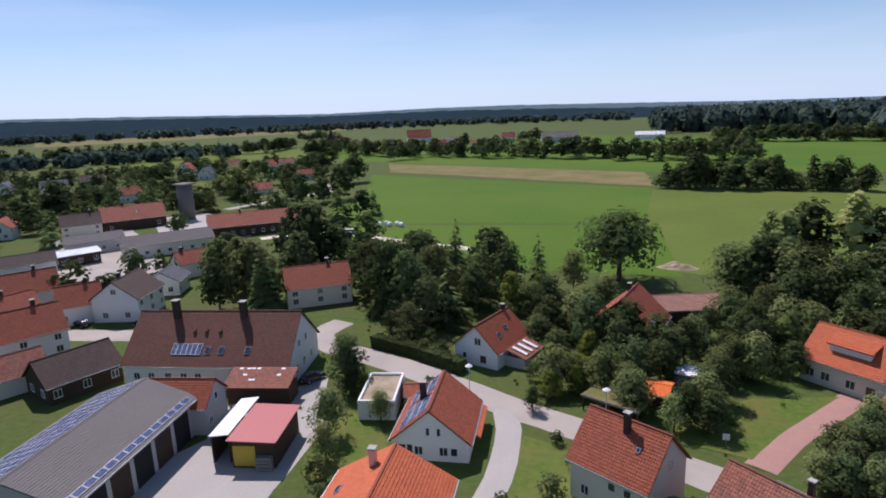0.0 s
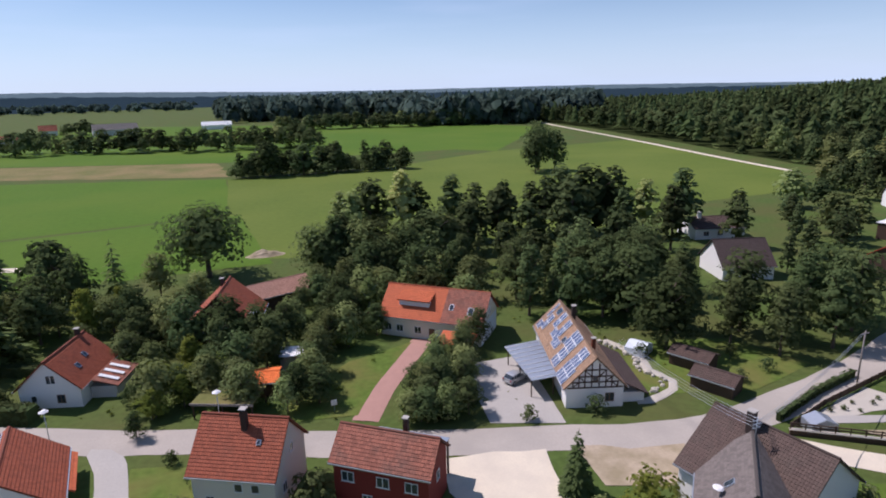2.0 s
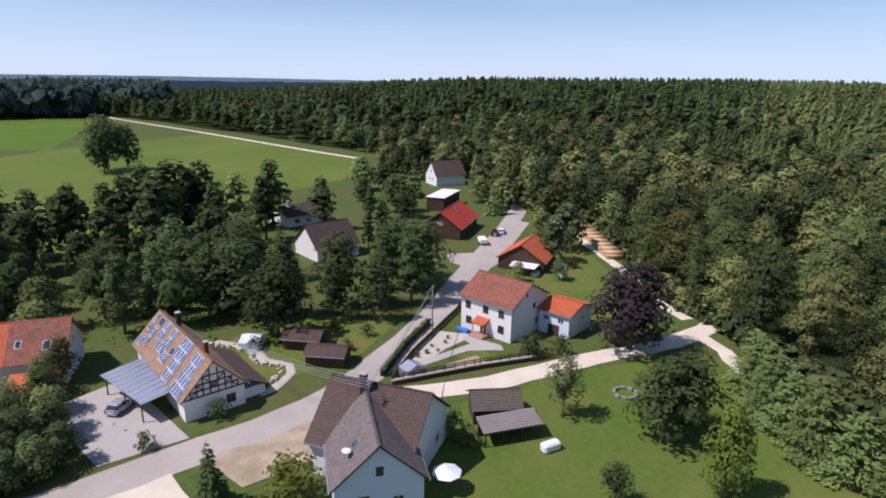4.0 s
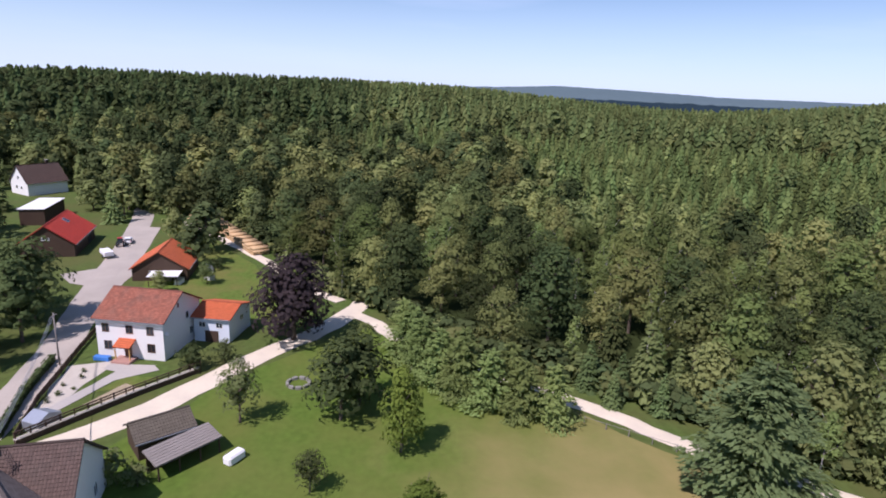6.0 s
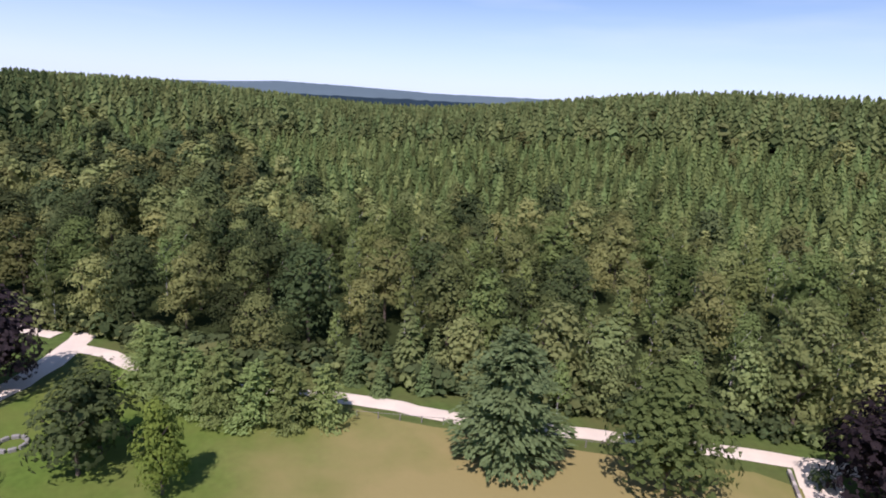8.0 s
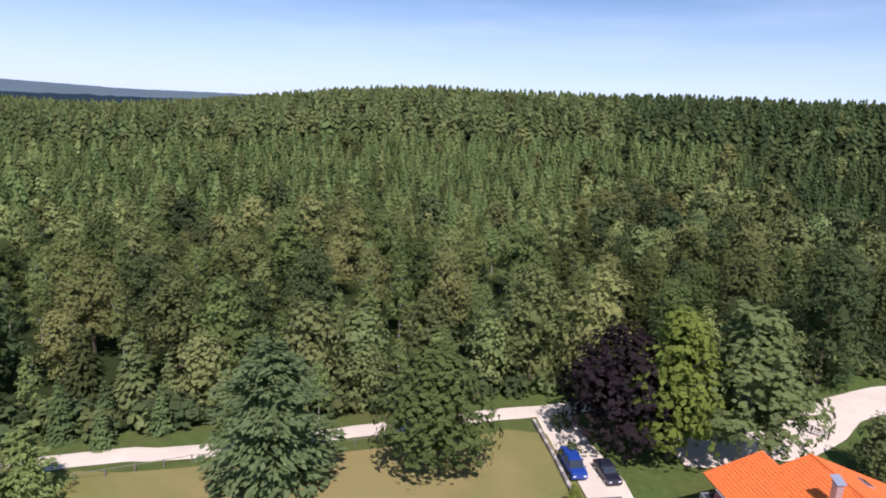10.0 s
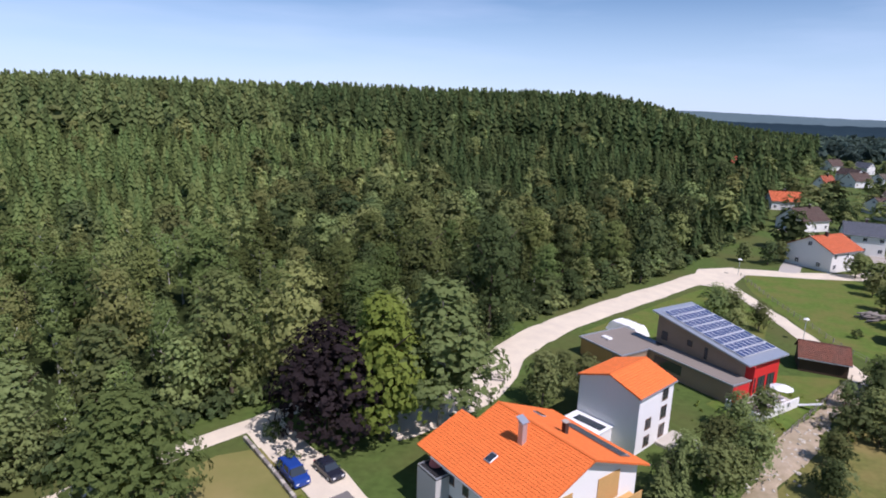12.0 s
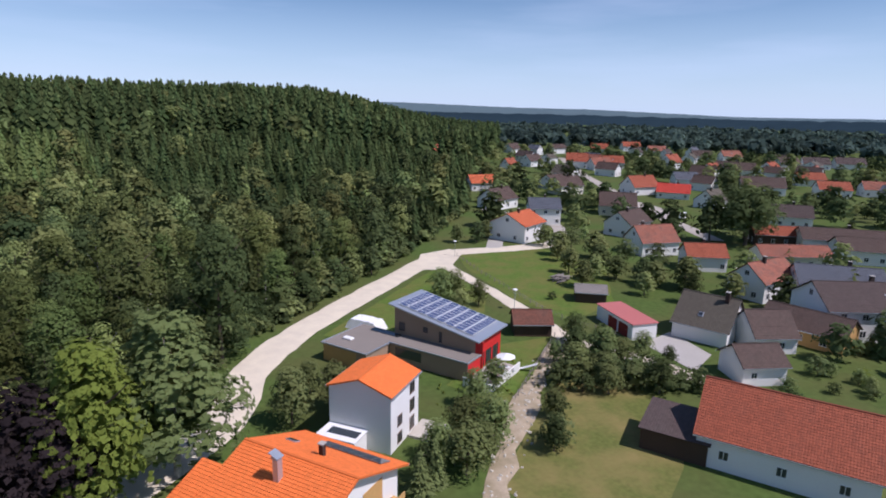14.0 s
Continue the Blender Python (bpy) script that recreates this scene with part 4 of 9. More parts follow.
def tiered_fir(seed, h, r, base, levels, per):
    """A slim spruce: tiers of hanging pointed fans, shorter towards the tip."""
    rng = np.random.default_rng(seed)
    out = []
    for i in range(levels):
        f = i / levels
        z = base + (h - base) * f
        for k in range(max(4, int(per * (1 - 0.45 * f)))):
            n = max(4, int(per * (1 - 0.45 * f)))
            a = 2 * math.pi * (k + 0.5 * (i % 2) + rng.uniform(-0.25, 0.25)) / n
            rr = r * (1 - f) ** 0.9 * rng.uniform(0.72, 1.2) + 0.12
            top = min(h, z + (h - base) * rng.uniform(1.0, 1.6) / levels)
            w = 1.25 * math.pi / n
            tip = z - 0.25 * rr + rng.uniform(-0.2, 0.2)
            side = lambda q: (0.62 * rr * math.cos(a + q), 0.62 * rr * math.sin(a + q), tip + 0.45 * (top - tip))
            out.append(((0.05 * math.cos(a), 0.05 * math.sin(a), top), side(-w), (rr * math.cos(a), rr * math.sin(a), tip), side(w), (math.cos(a), math.sin(a), 0.55)))
    out.append(((-0.1, 0, h - 0.8), (0, -0.1, h - 0.8), (0.1, 0, h - 0.8), (0, 0, h + 0.35), (0, 0, 1)))
    return np.array(out)


def trunk_mesh(seed, h, r, bark, spread=0.3, limbs=5, start=0.3):
    rng = random.Random(seed)
    bm = bmesh.new()
    def limb(p0, p1, r0, r1, sides):
        d = (p1 - p0).normalized()
        a = d.orthogonal().normalized()
        b = d.cross(a)
        rows = [[bm.verts.new(p + a * (rr * math.cos(2 * math.pi * k / sides)) + b * (rr * math.sin(2 * math.pi * k / sides))) for k in range(sides)] for p, rr in ((p0, r0), ((p0 + p1) / 2 + a * r0 * 0.5, (r0 + r1) / 2), (p1, r1))]
        for u, w in zip(rows, rows[1:]):
            for k in range(sides):
                bm.faces.new((u[k], u[(k + 1) % sides], w[(k + 1) % sides], w[k]))
    top = Vector((rng.uniform(-0.3, 0.3), rng.uniform(-0.3, 0.3), h * 0.82))
    limb(Vector((0, 0, -0.2)), top, r, r * 0.3, 7)
    for i in range(limbs):
        z = h * (start + 0.45 * i / limbs)
        a = i * 2.4 + rng.uniform(-0.4, 0.4)
        q = Vector((math.cos(a) * h * spread, math.sin(a) * h * spread, z + h * 0.22))
        limb(Vector((0, 0, z)), q, r * 0.5, r * 0.12, 5)
    return bm_mesh("trunk", bm, bark, True)


def make_kind(material, bark, h, variants, trunk_r=0.2, spread=0.25, limbs=5, start=0.3):
    """variants: crowns as quads. Returns meshes of height h."""
    return [(trunk_mesh(i + 3, h, trunk_r, bark, spread, limbs, start), quads_mesh("crown", q, material), h) for i, q in enumerate(variants)]


KINDS = {
    "broad": make_kind(L_BROAD, BARK, 10, [broad_crown(s, 10, 3.9, 0.7, 1150, 0.30, 15, 0.3, 0.0, (0.32, 0.55)) for s in (1, 2, 3, 4)]),
    "dark": make_kind(L_DARK, BARK, 10, [broad_crown(s, 10, 3.6, 0.5, 1150, 0.29, 15, 0.3, 0.0, (0.32, 0.55)) for s in (5, 6, 7)]),
    "round": make_kind(L_DARK, BARK, 10, [broad_crown(s, 10, 5.0, 1.5, 1700, 0.32, 34, 0.15) for s in (8, 9)], 0.32),
    "light": make_kind(L_LIGHT, BARK, 10, [broad_crown(s, 10, 3.0, 0.2, 1900, 0.24, 32, 0.4) for s in (10, 11)]),
    "birch": make_kind(L_BIRCH, BIRCHBARK, 12, [broad_crown(s, 12, 2.5, 1.6, 1000, 0.25, 26, 0.45, 0.06) for s in (12, 13, 14)], 0.13, 0.14),
    "column": make_kind(L_DARK, BARK, 12, [broad_crown(s, 12, 2.5, 0.4, 1000, 0.285, 28, 0.28) for s in (15, 16, 17)], 0.2, 0.10),
    "copper": make_kind(L_COPPER, BARK, 10, [broad_crown(s, 10, 4.2, 0.0, 2500, 0.27, 40, 0.25) for s in (18, 19)], 0.3),
    "beech": make_kind(L_MID, BARK, 10, [broad_crown(s, 10, 3.4, 0.0, 2300, 0.235, 38, 0.5) for s in (20, 21)], 0.25, 0.12),
    "weeping": make_kind(L_WEEP, BIRCHBARK, 12, [broad_crown(s, 12, 3.2, 0.2, 2600, 0.23, 40, 0.5) for s in (40, 41)], 0.18, 0.12),
    "fruit": make_kind(L_FRUIT, BARK, 8, [broad_crown(s, 8, 2.8, 0.9, 1100, 0.20, 20, 0.2, 0.18) for s in (22, 23, 24)], 0.16, 0.28, 6, 0.25),
    "fir": make_kind(L_FIR, BARK, 12, [fir_crown(s, 12, 2.7, 0.4, 950, 0.35, 0.46) for s in (25, 26, 27)], 0.18, 0.02, 2),
    "spruce": make_kind(L_BLUE, BARK, 10, [layered_crown(s, 10, 5.2, 96, 96, 0.23, 0.62, True) for s in (28,)], 0.3, 0.05, 3),
    "yew": make_kind(L_GREENFIR, BARK, 10, [layered_crown(s, 10, 5.2, 62, 50, 0.29, 0.6) for s in (36, 37)], 0.25, 0.05, 3),
    "wood_beech": make_kind(L_OLIVE, BARK, 16, [broad_crown(s, 16, 5.3, 1.2, 2500, 0.275, 17, 0.25, 0.0, (0.30, 0.50)) for s in (101, 102, 103)], 0.26, 0.2),
    "wood_oak": make_kind(L_DARK, BARK, 16, [broad_crown(s, 16, 5.0, 1.0, 2400, 0.27, 16, 0.3, 0.0, (0.30, 0.50)) for s in (104, 105, 106)], 0.26, 0.2),
    "wood_maple": make_kind(L_MID, BARK, 16, [broad_crown(s, 16, 4.7, 1.0, 2300, 0.265, 17, 0.35, 0.0, (0.28, 0.48)) for s in (107, 108)], 0.24, 0.18),
    "wood_birch": make_kind(L_BIRCH, BIRCHBARK, 14, [broad_crown(s, 14, 2.6, 2.6, 1150, 0.215, 22, 0.45, 0.05) for s in (109, 110, 111)], 0.13, 0.12),
    "wood_spruce": make_kind(L_FIR, BARK, 13, [layered_crown(s, 13, 3.1, 74, 11, 0.40, 0.85) for s in (112, 113)], 0.18, 0.02, 2),
    "bush": make_kind(L_DARK, BARK, 3, [broad_crown(s, 3, 1.7, 0.0, 300, 0.19, 12, 0.1) for s in (29, 30, 31)], 0.06, 0.25, 5, 0.1),
    "shrub": make_kind(L_FRUIT, BARK, 3, [broad_crown(s, 3, 1.7, 0.0, 300, 0.18, 12, 0.1) for s in (32, 33)], 0.06, 0.25, 5, 0.1),
    "goldbush": make_kind(L_LIGHT, BARK, 3, [broad_crown(s, 3, 1.7, 0.0, 300, 0.18, 12, 0.1) for s in (34, 35)], 0.06, 0.25, 5, 0.1),
}
# lighter crowns of the same kinds for trees that stand far off
FAR_KINDS = {
    "broad": make_kind(F_BROAD, BARK, 10, [broad_crown(s, 10, 3.9, 0.7, 380, 0.50, 24) for s in (1, 2, 3)], 0.2, 0.25, 3),
    "dark": make_kind(F_DARK, BARK, 10, [broad_crown(s, 10, 3.6, 0.5, 380, 0.48, 24) for s in (5, 6, 7)], 0.2, 0.25, 3),
    "birch": make_kind(F_BIRCH, BIRCHBARK, 12, [broad_crown(s, 12, 2.5, 1.6, 380, 0.38, 24, 0.45, 0.06) for s in (12, 13)], 0.13, 0.14, 3),
    "column": make_kind(F_DARK, BARK, 12, [broad_crown(s, 12, 2.5, 0.4, 420, 0.40, 26, 0.28) for s in (15, 16, 17)], 0.2, 0.10, 3),
    "fir": make_kind(F_FIR, BARK, 12, [fir_crown(s, 12, 2.5, 0.4, 420, 0.45, 0.55) for s in (25, 26)], 0.18, 0.02, 2),
}
KIND_WORDS = {
    "broad": ("leafy green deciduous tree with a full crown", "tree"), "dark": ("dark green broadleaf tree with a dense crown", "tree"),
    "round": ("broad old tree with a wide round dark crown", "tree"), "light": ("fresh yellow-green leafy linden tree", "tree"),
    "birch": ("slender birch with pale bark and loose leaves", "tree"), "column": ("tall narrow dark green poplar", "tree"),
    "copper": ("copper beech with dark purple-brown leaves", "tree"), "beech": ("dense green hornbeam leafed to the ground", "tree"),
    "weeping": ("tall birch with hanging green twigs", "tree"), "fruit": ("loose grey-green fruit tree with crooked limbs", "tree"),
    "fir": ("pointed dark green fir tree", "tree"), "spruce": ("wide blue-green spruce with drooping branches", "tree"), "yew": ("wide light green spruce with level branches", "tree"),
    "wood_beech": ("tall olive-green beech with a billowing crown", "tree"), "wood_oak": ("tall dark green oak with a billowing crown", "tree"),
    "wood_maple": ("tall fresh green maple with a full crown", "tree"), "wood_birch": ("slim woodland birch with pale bark", "tree"), "wood_spruce": ("pointed green woodland spruce", "tree"),
    "bush": ("dense dark green garden bush", "bush"), "shrub": ("loose grey-green garden shrub", "bush"), "goldbush": ("bright yellow-green garden bush", "bush"),
}
_tree_no = [0]


def plant(kind, x, y, h, wide=1.0, group="", label=""):
    """A tree or bush of height h standing at x, y."""
    i = _tree_no[0] = _tree_no[0] + 1
    pool = KINDS[kind]
    if kind in FAR_KINDS and math.hypot(x, y) > 135:
        pool = FAR_KINDS[kind]
    trunk, crown, h0 = pool[i % len(pool)]
    words, cat = KIND_WORDS[kind]
    s = h / h0
    m = Matrix.Translation((x, y, terrain(x, y))) @ Matrix.Rotation(i * 2.399, 4, "Z") @ Matrix.Diagonal((s * wide, s * wide, s, 1))
    name = "bush" if cat == "bush" else {"fir": "fir_tree", "spruce": "spruce_tree", "yew": "spruce_tree", "birch": "birch_tree", "weeping": "birch_tree", "copper": "copper_beech", "fruit": "fruit_tree", "dark": "shade_tree", "column": "poplar_tree", "light": "linden_tree", "round": "walnut_tree", "beech": "hornbeam_tree", "wood_beech": "beech_tree", "wood_oak": "oak_tree", "wood_maple": "maple_tree", "wood_birch": "birch_tree", "wood_spruce": "spruce_tree"}.get(kind, "broadleaf_tree")
    ob = empty(name, m, label or words, cat, group)
    part("trunk", trunk, ob)
    part("crown", crown, ob)
    return ob


# ---- the forest ----
def forest_spots(r0, r1, space, seed):
    """Places of forest trees between two distances, behind the forest edge."""
    rng = np.random.default_rng(seed)
    n = int(math.pi * (r1 * r1 - r0 * r0) * (190 / 360) / (space * space))
    az = rng.uniform(-116, 72, n)
    r = np.sqrt(rng.uniform(r0 * r0, r1 * r1, n))
    ok = r > np.interp(az, _ea, _er) + 3
    a = np.radians(az[ok])
    r = r[ok]
    return np.stack([r * np.cos(a), r * np.sin(a)], 1), az[ok], r


def thinned(p, gap):
    """Drops spots that stand closer than gap to an earlier one."""
    cells, keep = {}, []
    for i, (x, y) in enumerate(p):
        c = (int(x // gap), int(y // gap))
        if any((x - p[j][0]) ** 2 + (y - p[j][1]) ** 2 < gap * gap for dx in (-1, 0, 1) for dy in (-1, 0, 1) for j in cells.get((c[0] + dx, c[1] + dy), ())):
            continue
        cells.setdefault(c, []).append(i)
        keep.append(i)
    return np.array(keep)


def merged_forest(name, spots, heights, templates, material, label, seed, slim=1.0):
    """Many far trees as one joined mesh."""
    rng = np.random.default_rng(seed)
    pick = rng.integers(0, len(templates), len(spots))
    rot = rng.uniform(0, 2 * math.pi, len(spots))
    wid = rng.uniform(1.05, 1.4, len(spots)) * slim
    out, tones = [], []
    for k, (q, h0) in enumerate(templates):
        sel = np.where(pick == k)[0]
        if not len(sel):
            continue
        s = (heights[sel] / h0)[:, None, None]
        c, n = np.cos(rot[sel])[:, None, None], np.sin(rot[sel])[:, None, None]
        w = s * wid[sel][:, None, None]
        x, y, z = q[None, :, :, 0], q[None, :, :, 1], q[None, :, :, 2]
        ground = np.array([terrain(a, b) for a, b in spots[sel]])[:, None, None]
        at = np.stack([(x * c - y * n) * w + spots[sel][:, 0][:, None, None], (x * n + y * c) * w + spots[sel][:, 1][:, None, None], z * s + ground], -1)
        if q.shape[1] == 5:
            at[:, :, 4] = np.stack([(x * c - y * n)[:, :, 4], (x * n + y * c)[:, :, 4], np.broadcast_to(z[:, :, 4], (len(sel), len(q)))], -1)
        out.append(at.reshape(-1, q.shape[1], 3))
        tones.append(np.repeat(rng.random(len(sel)), len(q)))
    if out:
        tagged(new(name, quads_mesh(name, np.concatenate(out), material, np.concatenate(tones))), label, "forest", kind="stuff")


def smooth_step(v, a, b):
    u = np.clip((v - a) / (b - a), 0, 1)
    return u * u * (3 - 2 * u)


def wood_kind(x, y, az, r, u):
    """What grows at a place of the forest: beech, oak, maple, birch or spruce, in stands."""
    stand = noise.noise(Vector((x / 38, y / 38, 3.0)))
    if az > -10:
        spruce, birch, olive, oak = 0.10 + 0.75 * smooth01((r - 250 + 70 * stand) / 90), 0.06, 0.42 + 0.5 * stand, 0.40
        if az > 12:
            spruce, oak, olive = 0.08 + 0.4 * smooth01((r - 300 + 90 * stand) / 90), 0.62, 0.22 + 0.4 * stand
    elif az > -66:
        spruce, birch, olive, oak = 0.10 + 0.84 * smooth01((r - 150 + 60 * stand) / 45), 0.52 - 0.3 * stand, 0.55 + 0.5 * stand, 0.12
    else:
        spruce, birch, olive, oak = 0.08 + 0.86 * smooth01((r - 205 + 70 * stand + 1.6 * max(0.0, -84 - az)) / 70), 0.20, 0.34 + 0.5 * stand, 0.34
    if u < spruce:
        return "wood_spruce"
    u = (u - spruce) / (1 - spruce)
    if u < birch:
        return "wood_birch"
    u = (u - birch) / (1 - birch)
    return "wood_beech" if u < olive else "wood_oak" if u < olive + oak else "wood_maple"


ROOM = {"wood_beech": 7.6, "wood_oak": 7.2, "wood_maple": 6.8, "wood_birch": 4.4, "wood_spruce": 5.0}


def wood_spots(r0, r1, space, seed):
    """Forest trees between two distances: place, kind, bearing and distance, with room for each crown."""
    p, az, r = forest_spots(r0, r1, space, seed)
    rng = np.random.default_rng(seed + 1)
    cells, out = {}, []
    for (x, y), a, d, u in zip(p, az, r, rng.random(len(p))):
        kind = wood_kind(x, y, a, d, u)
        room = ROOM[kind]
        c = (int(x // 8), int(y // 8))
        if any((x - q[0]) ** 2 + (y - q[1]) ** 2 < (0.5 * (room + q[2])) ** 2 for dx in (-1, 0, 1) for dy in (-1, 0, 1) for q in cells.get((c[0] + dx, c[1] + dy), ())):
            continue
        cells.setdefault(c, []).append((x, y, room))
        out.append((x, y, kind, a, d))
    return out


def build_forest():
    near = wood_spots(70, 400, 2.9, 101)
    near.sort(key=lambda w: w[4] - float(np.interp(w[3], _ea, _er)))
    rng = random.Random(5)
    single, rest = [], []
    for w in near:
        (single if len(single) < 220 and w[4] < 150 else rest).append(w)
    for x, y, kind, az, r in single:
        depth = r - float(np.interp(az, _ea, _er))
        tall = {"wood_birch": (10, 14.5), "wood_spruce": (7, 13)}.get(kind, (11, 18))
        plant(kind, x, y, rng.uniform(*tall) * (0.72 if depth < 7 else 1.0), rng.uniform(0.95, 1.2), "forest trees")
    broad_c = [(broad_crown(s, 16, 5.4, 2.0, 720, 0.46, 13, 0.25, 0.0, (0.32, 0.52)), 16) for s in (71, 72, 73)]
    birch_c = [(broad_crown(s, 14, 2.7, 2.0, 250, 0.38, 9, 0.45, 0.0, (0.38, 0.6)), 14) for s in (74, 75, 76)]
    broad_t = [(broad_crown(s, 16, 5.4, 3.0, 270, 0.76, 10, 0.25, 0.0, (0.36, 0.56)), 16) for s in (51, 52, 53)]
    birch_t = [(broad_crown(s, 14, 2.8, 3.0, 110, 0.58, 7, 0.45, 0.0, (0.4, 0.6)), 14) for s in (54, 55)]
    fir_c = [(tiered_fir(s, 10, 2.5, 0.6, 9, 9), 10) for s in (76, 77, 78)]
    fir_t = [(tiered_fir(s, 10, 2.6, 1.0, 6, 7), 10) for s in (56, 57, 58)]
    fir_f = [(tiered_fir(s, 12, 3.1, 3.0, 5, 6), 12) for s in (59, 60)]
    broad_f = [(broad_crown(s, 10, 3.4, 2.0, 40, 1.0, 7), 10) for s in (61, 62)]
    g = np.random.default_rng(7)
    groups = {}
    for x, y, kind, az, r in rest:
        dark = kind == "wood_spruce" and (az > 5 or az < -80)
        h = g.uniform(6.5, 12.0) + 3.0 * smooth01((r - 260) / 140) if kind == "wood_spruce" else g.uniform(10.5, 14.5) if kind == "wood_birch" else g.uniform(11.5, 18.5)
        groups.setdefault((kind + ("_dark" if dark else ""), r < 215), []).append((x, y, h))
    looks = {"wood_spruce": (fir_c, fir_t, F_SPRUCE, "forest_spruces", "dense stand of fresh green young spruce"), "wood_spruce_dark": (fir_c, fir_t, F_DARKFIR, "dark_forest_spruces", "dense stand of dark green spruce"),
             "wood_birch": (birch_c, birch_t, F_BIRCH, "forest_birches", "light green birches among the forest"), "wood_beech": (broad_c, broad_t, F_OLIVE, "forest_beeches", "olive-green beech crowns of the forest"),
             "wood_oak": (broad_c, broad_t, F_DARK, "forest_oaks", "dark green oak crowns of the forest"), "wood_maple": (broad_c, broad_t, F_BROAD, "forest_maples", "fresh green maple crowns of the forest")}
    for n, ((kind, close), spots) in enumerate(sorted(groups.items())):
        q = np.array(spots)
        fine, coarse, mat, name, words = looks[kind]
        merged_forest(name, q[:, :2], q[:, 2], fine if close else coarse, mat, words, 31 + n, 1.05 if "spruce" in kind else 0.85)
    far, faz, fr = forest_spots(400, 1150, 8.5, 103)
    far = far[thinned(far, 8.6)]
    u = g.random(len(far))
    hh = g.uniform(17, 24, len(far))
    faz = np.degrees(np.arctan2(far[:, 1], far[:, 0]))
    leafy_part = np.where(faz > 12, 0.5, 0.10)
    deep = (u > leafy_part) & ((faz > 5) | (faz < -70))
    lit = (u > leafy_part) & ~deep
    merged_forest("far_forest_conifers", far[lit], hh[lit] * 0.95, fir_f, F_FIR, "far green conifer forest on a hill", 14, 1.1)
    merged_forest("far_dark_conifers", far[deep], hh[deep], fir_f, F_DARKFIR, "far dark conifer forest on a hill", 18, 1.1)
    b = (u <= leafy_part) & (faz <= 12)
    merged_forest("far_forest_broadleaf", far[b], hh[b] * 0.8, broad_f, F_BROAD, "far green broadleaf trees on a hill", 15)
    b = (u <= leafy_part) & (faz > 12)
    merged_forest("far_forest_oaks", far[b], hh[b] * 0.85, broad_f, F_DARK, "far dark green broadleaf trees on a hill", 19)
    # the floor under the trees, its colour darkened for the shade between crowns
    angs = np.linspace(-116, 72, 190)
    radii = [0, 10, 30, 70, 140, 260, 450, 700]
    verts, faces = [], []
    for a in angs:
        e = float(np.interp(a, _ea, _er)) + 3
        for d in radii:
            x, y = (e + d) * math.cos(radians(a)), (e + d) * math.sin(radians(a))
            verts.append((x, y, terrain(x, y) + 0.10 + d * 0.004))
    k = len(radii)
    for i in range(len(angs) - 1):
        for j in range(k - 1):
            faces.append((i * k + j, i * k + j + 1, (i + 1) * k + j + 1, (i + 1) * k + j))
    tagged(new("forest_floor", mesh_from("forest_floor", verts, faces, FLOORF, smooth=True)), "forest floor with tree shade painted into its dark colour", "ground", kind="structure")
    # bushes and saplings along the forest edge
    q = np.random.default_rng(77)
    ua = q.uniform(-112, 30, 800)
    ur = np.interp(ua, _ea, _er) + q.uniform(0.5, 7, 800)
    us = np.stack([ur * np.cos(np.radians(ua)), ur * np.sin(np.radians(ua))], 1)
    under = [(broad_crown(s, 3, 1.9, 0.0, 34, 0.5, 7, 0.1), 3) for s in (81, 82)]
    merged_forest("forest_undergrowth", us[:520], q.uniform(1.2, 3.6, 520), under, F_BROAD, "green undergrowth along the forest edge", 34)
    merged_forest("forest_undergrowth_dark", us[520:], q.uniform(1.2, 4.2, 280), under, F_DARK, "dark green undergrowth along the forest edge", 35)
    # woods along the horizon, on the plain, with haze painted into their leaf colour
    def band(a0, a1, r0, r1, n, seed, hmin=16, hmax=26):
        q = np.random.default_rng(seed)
        a, rr = np.radians(q.uniform(a0, a1, n)), q.uniform(r0, r1, n)
        return np.stack([rr * np.cos(a), rr * np.sin(a)], 1), q.uniform(hmin, hmax, n)
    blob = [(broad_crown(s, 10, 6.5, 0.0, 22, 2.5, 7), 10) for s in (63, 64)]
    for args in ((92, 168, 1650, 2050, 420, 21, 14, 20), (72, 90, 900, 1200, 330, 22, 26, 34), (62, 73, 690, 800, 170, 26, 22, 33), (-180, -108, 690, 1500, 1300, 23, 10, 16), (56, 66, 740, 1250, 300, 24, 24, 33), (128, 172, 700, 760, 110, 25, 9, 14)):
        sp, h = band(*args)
        merged_forest("horizon_woods", sp, h, blob, L_HAZEDWOOD, "distant dark woods on the plain with haze in their colour", args[5], 0.55 if args[7] > 20 else 0.9)
    # hills at the edge of sight, haze painted into their blue, and a wooded ridge before them
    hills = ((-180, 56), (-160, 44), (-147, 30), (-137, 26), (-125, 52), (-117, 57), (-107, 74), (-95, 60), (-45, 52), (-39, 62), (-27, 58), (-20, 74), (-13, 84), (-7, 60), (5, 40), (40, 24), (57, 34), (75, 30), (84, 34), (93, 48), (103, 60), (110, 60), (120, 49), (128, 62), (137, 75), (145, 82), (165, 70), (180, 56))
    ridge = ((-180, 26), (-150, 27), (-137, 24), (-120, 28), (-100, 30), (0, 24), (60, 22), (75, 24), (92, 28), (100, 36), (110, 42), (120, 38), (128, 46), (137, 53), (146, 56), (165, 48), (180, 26))
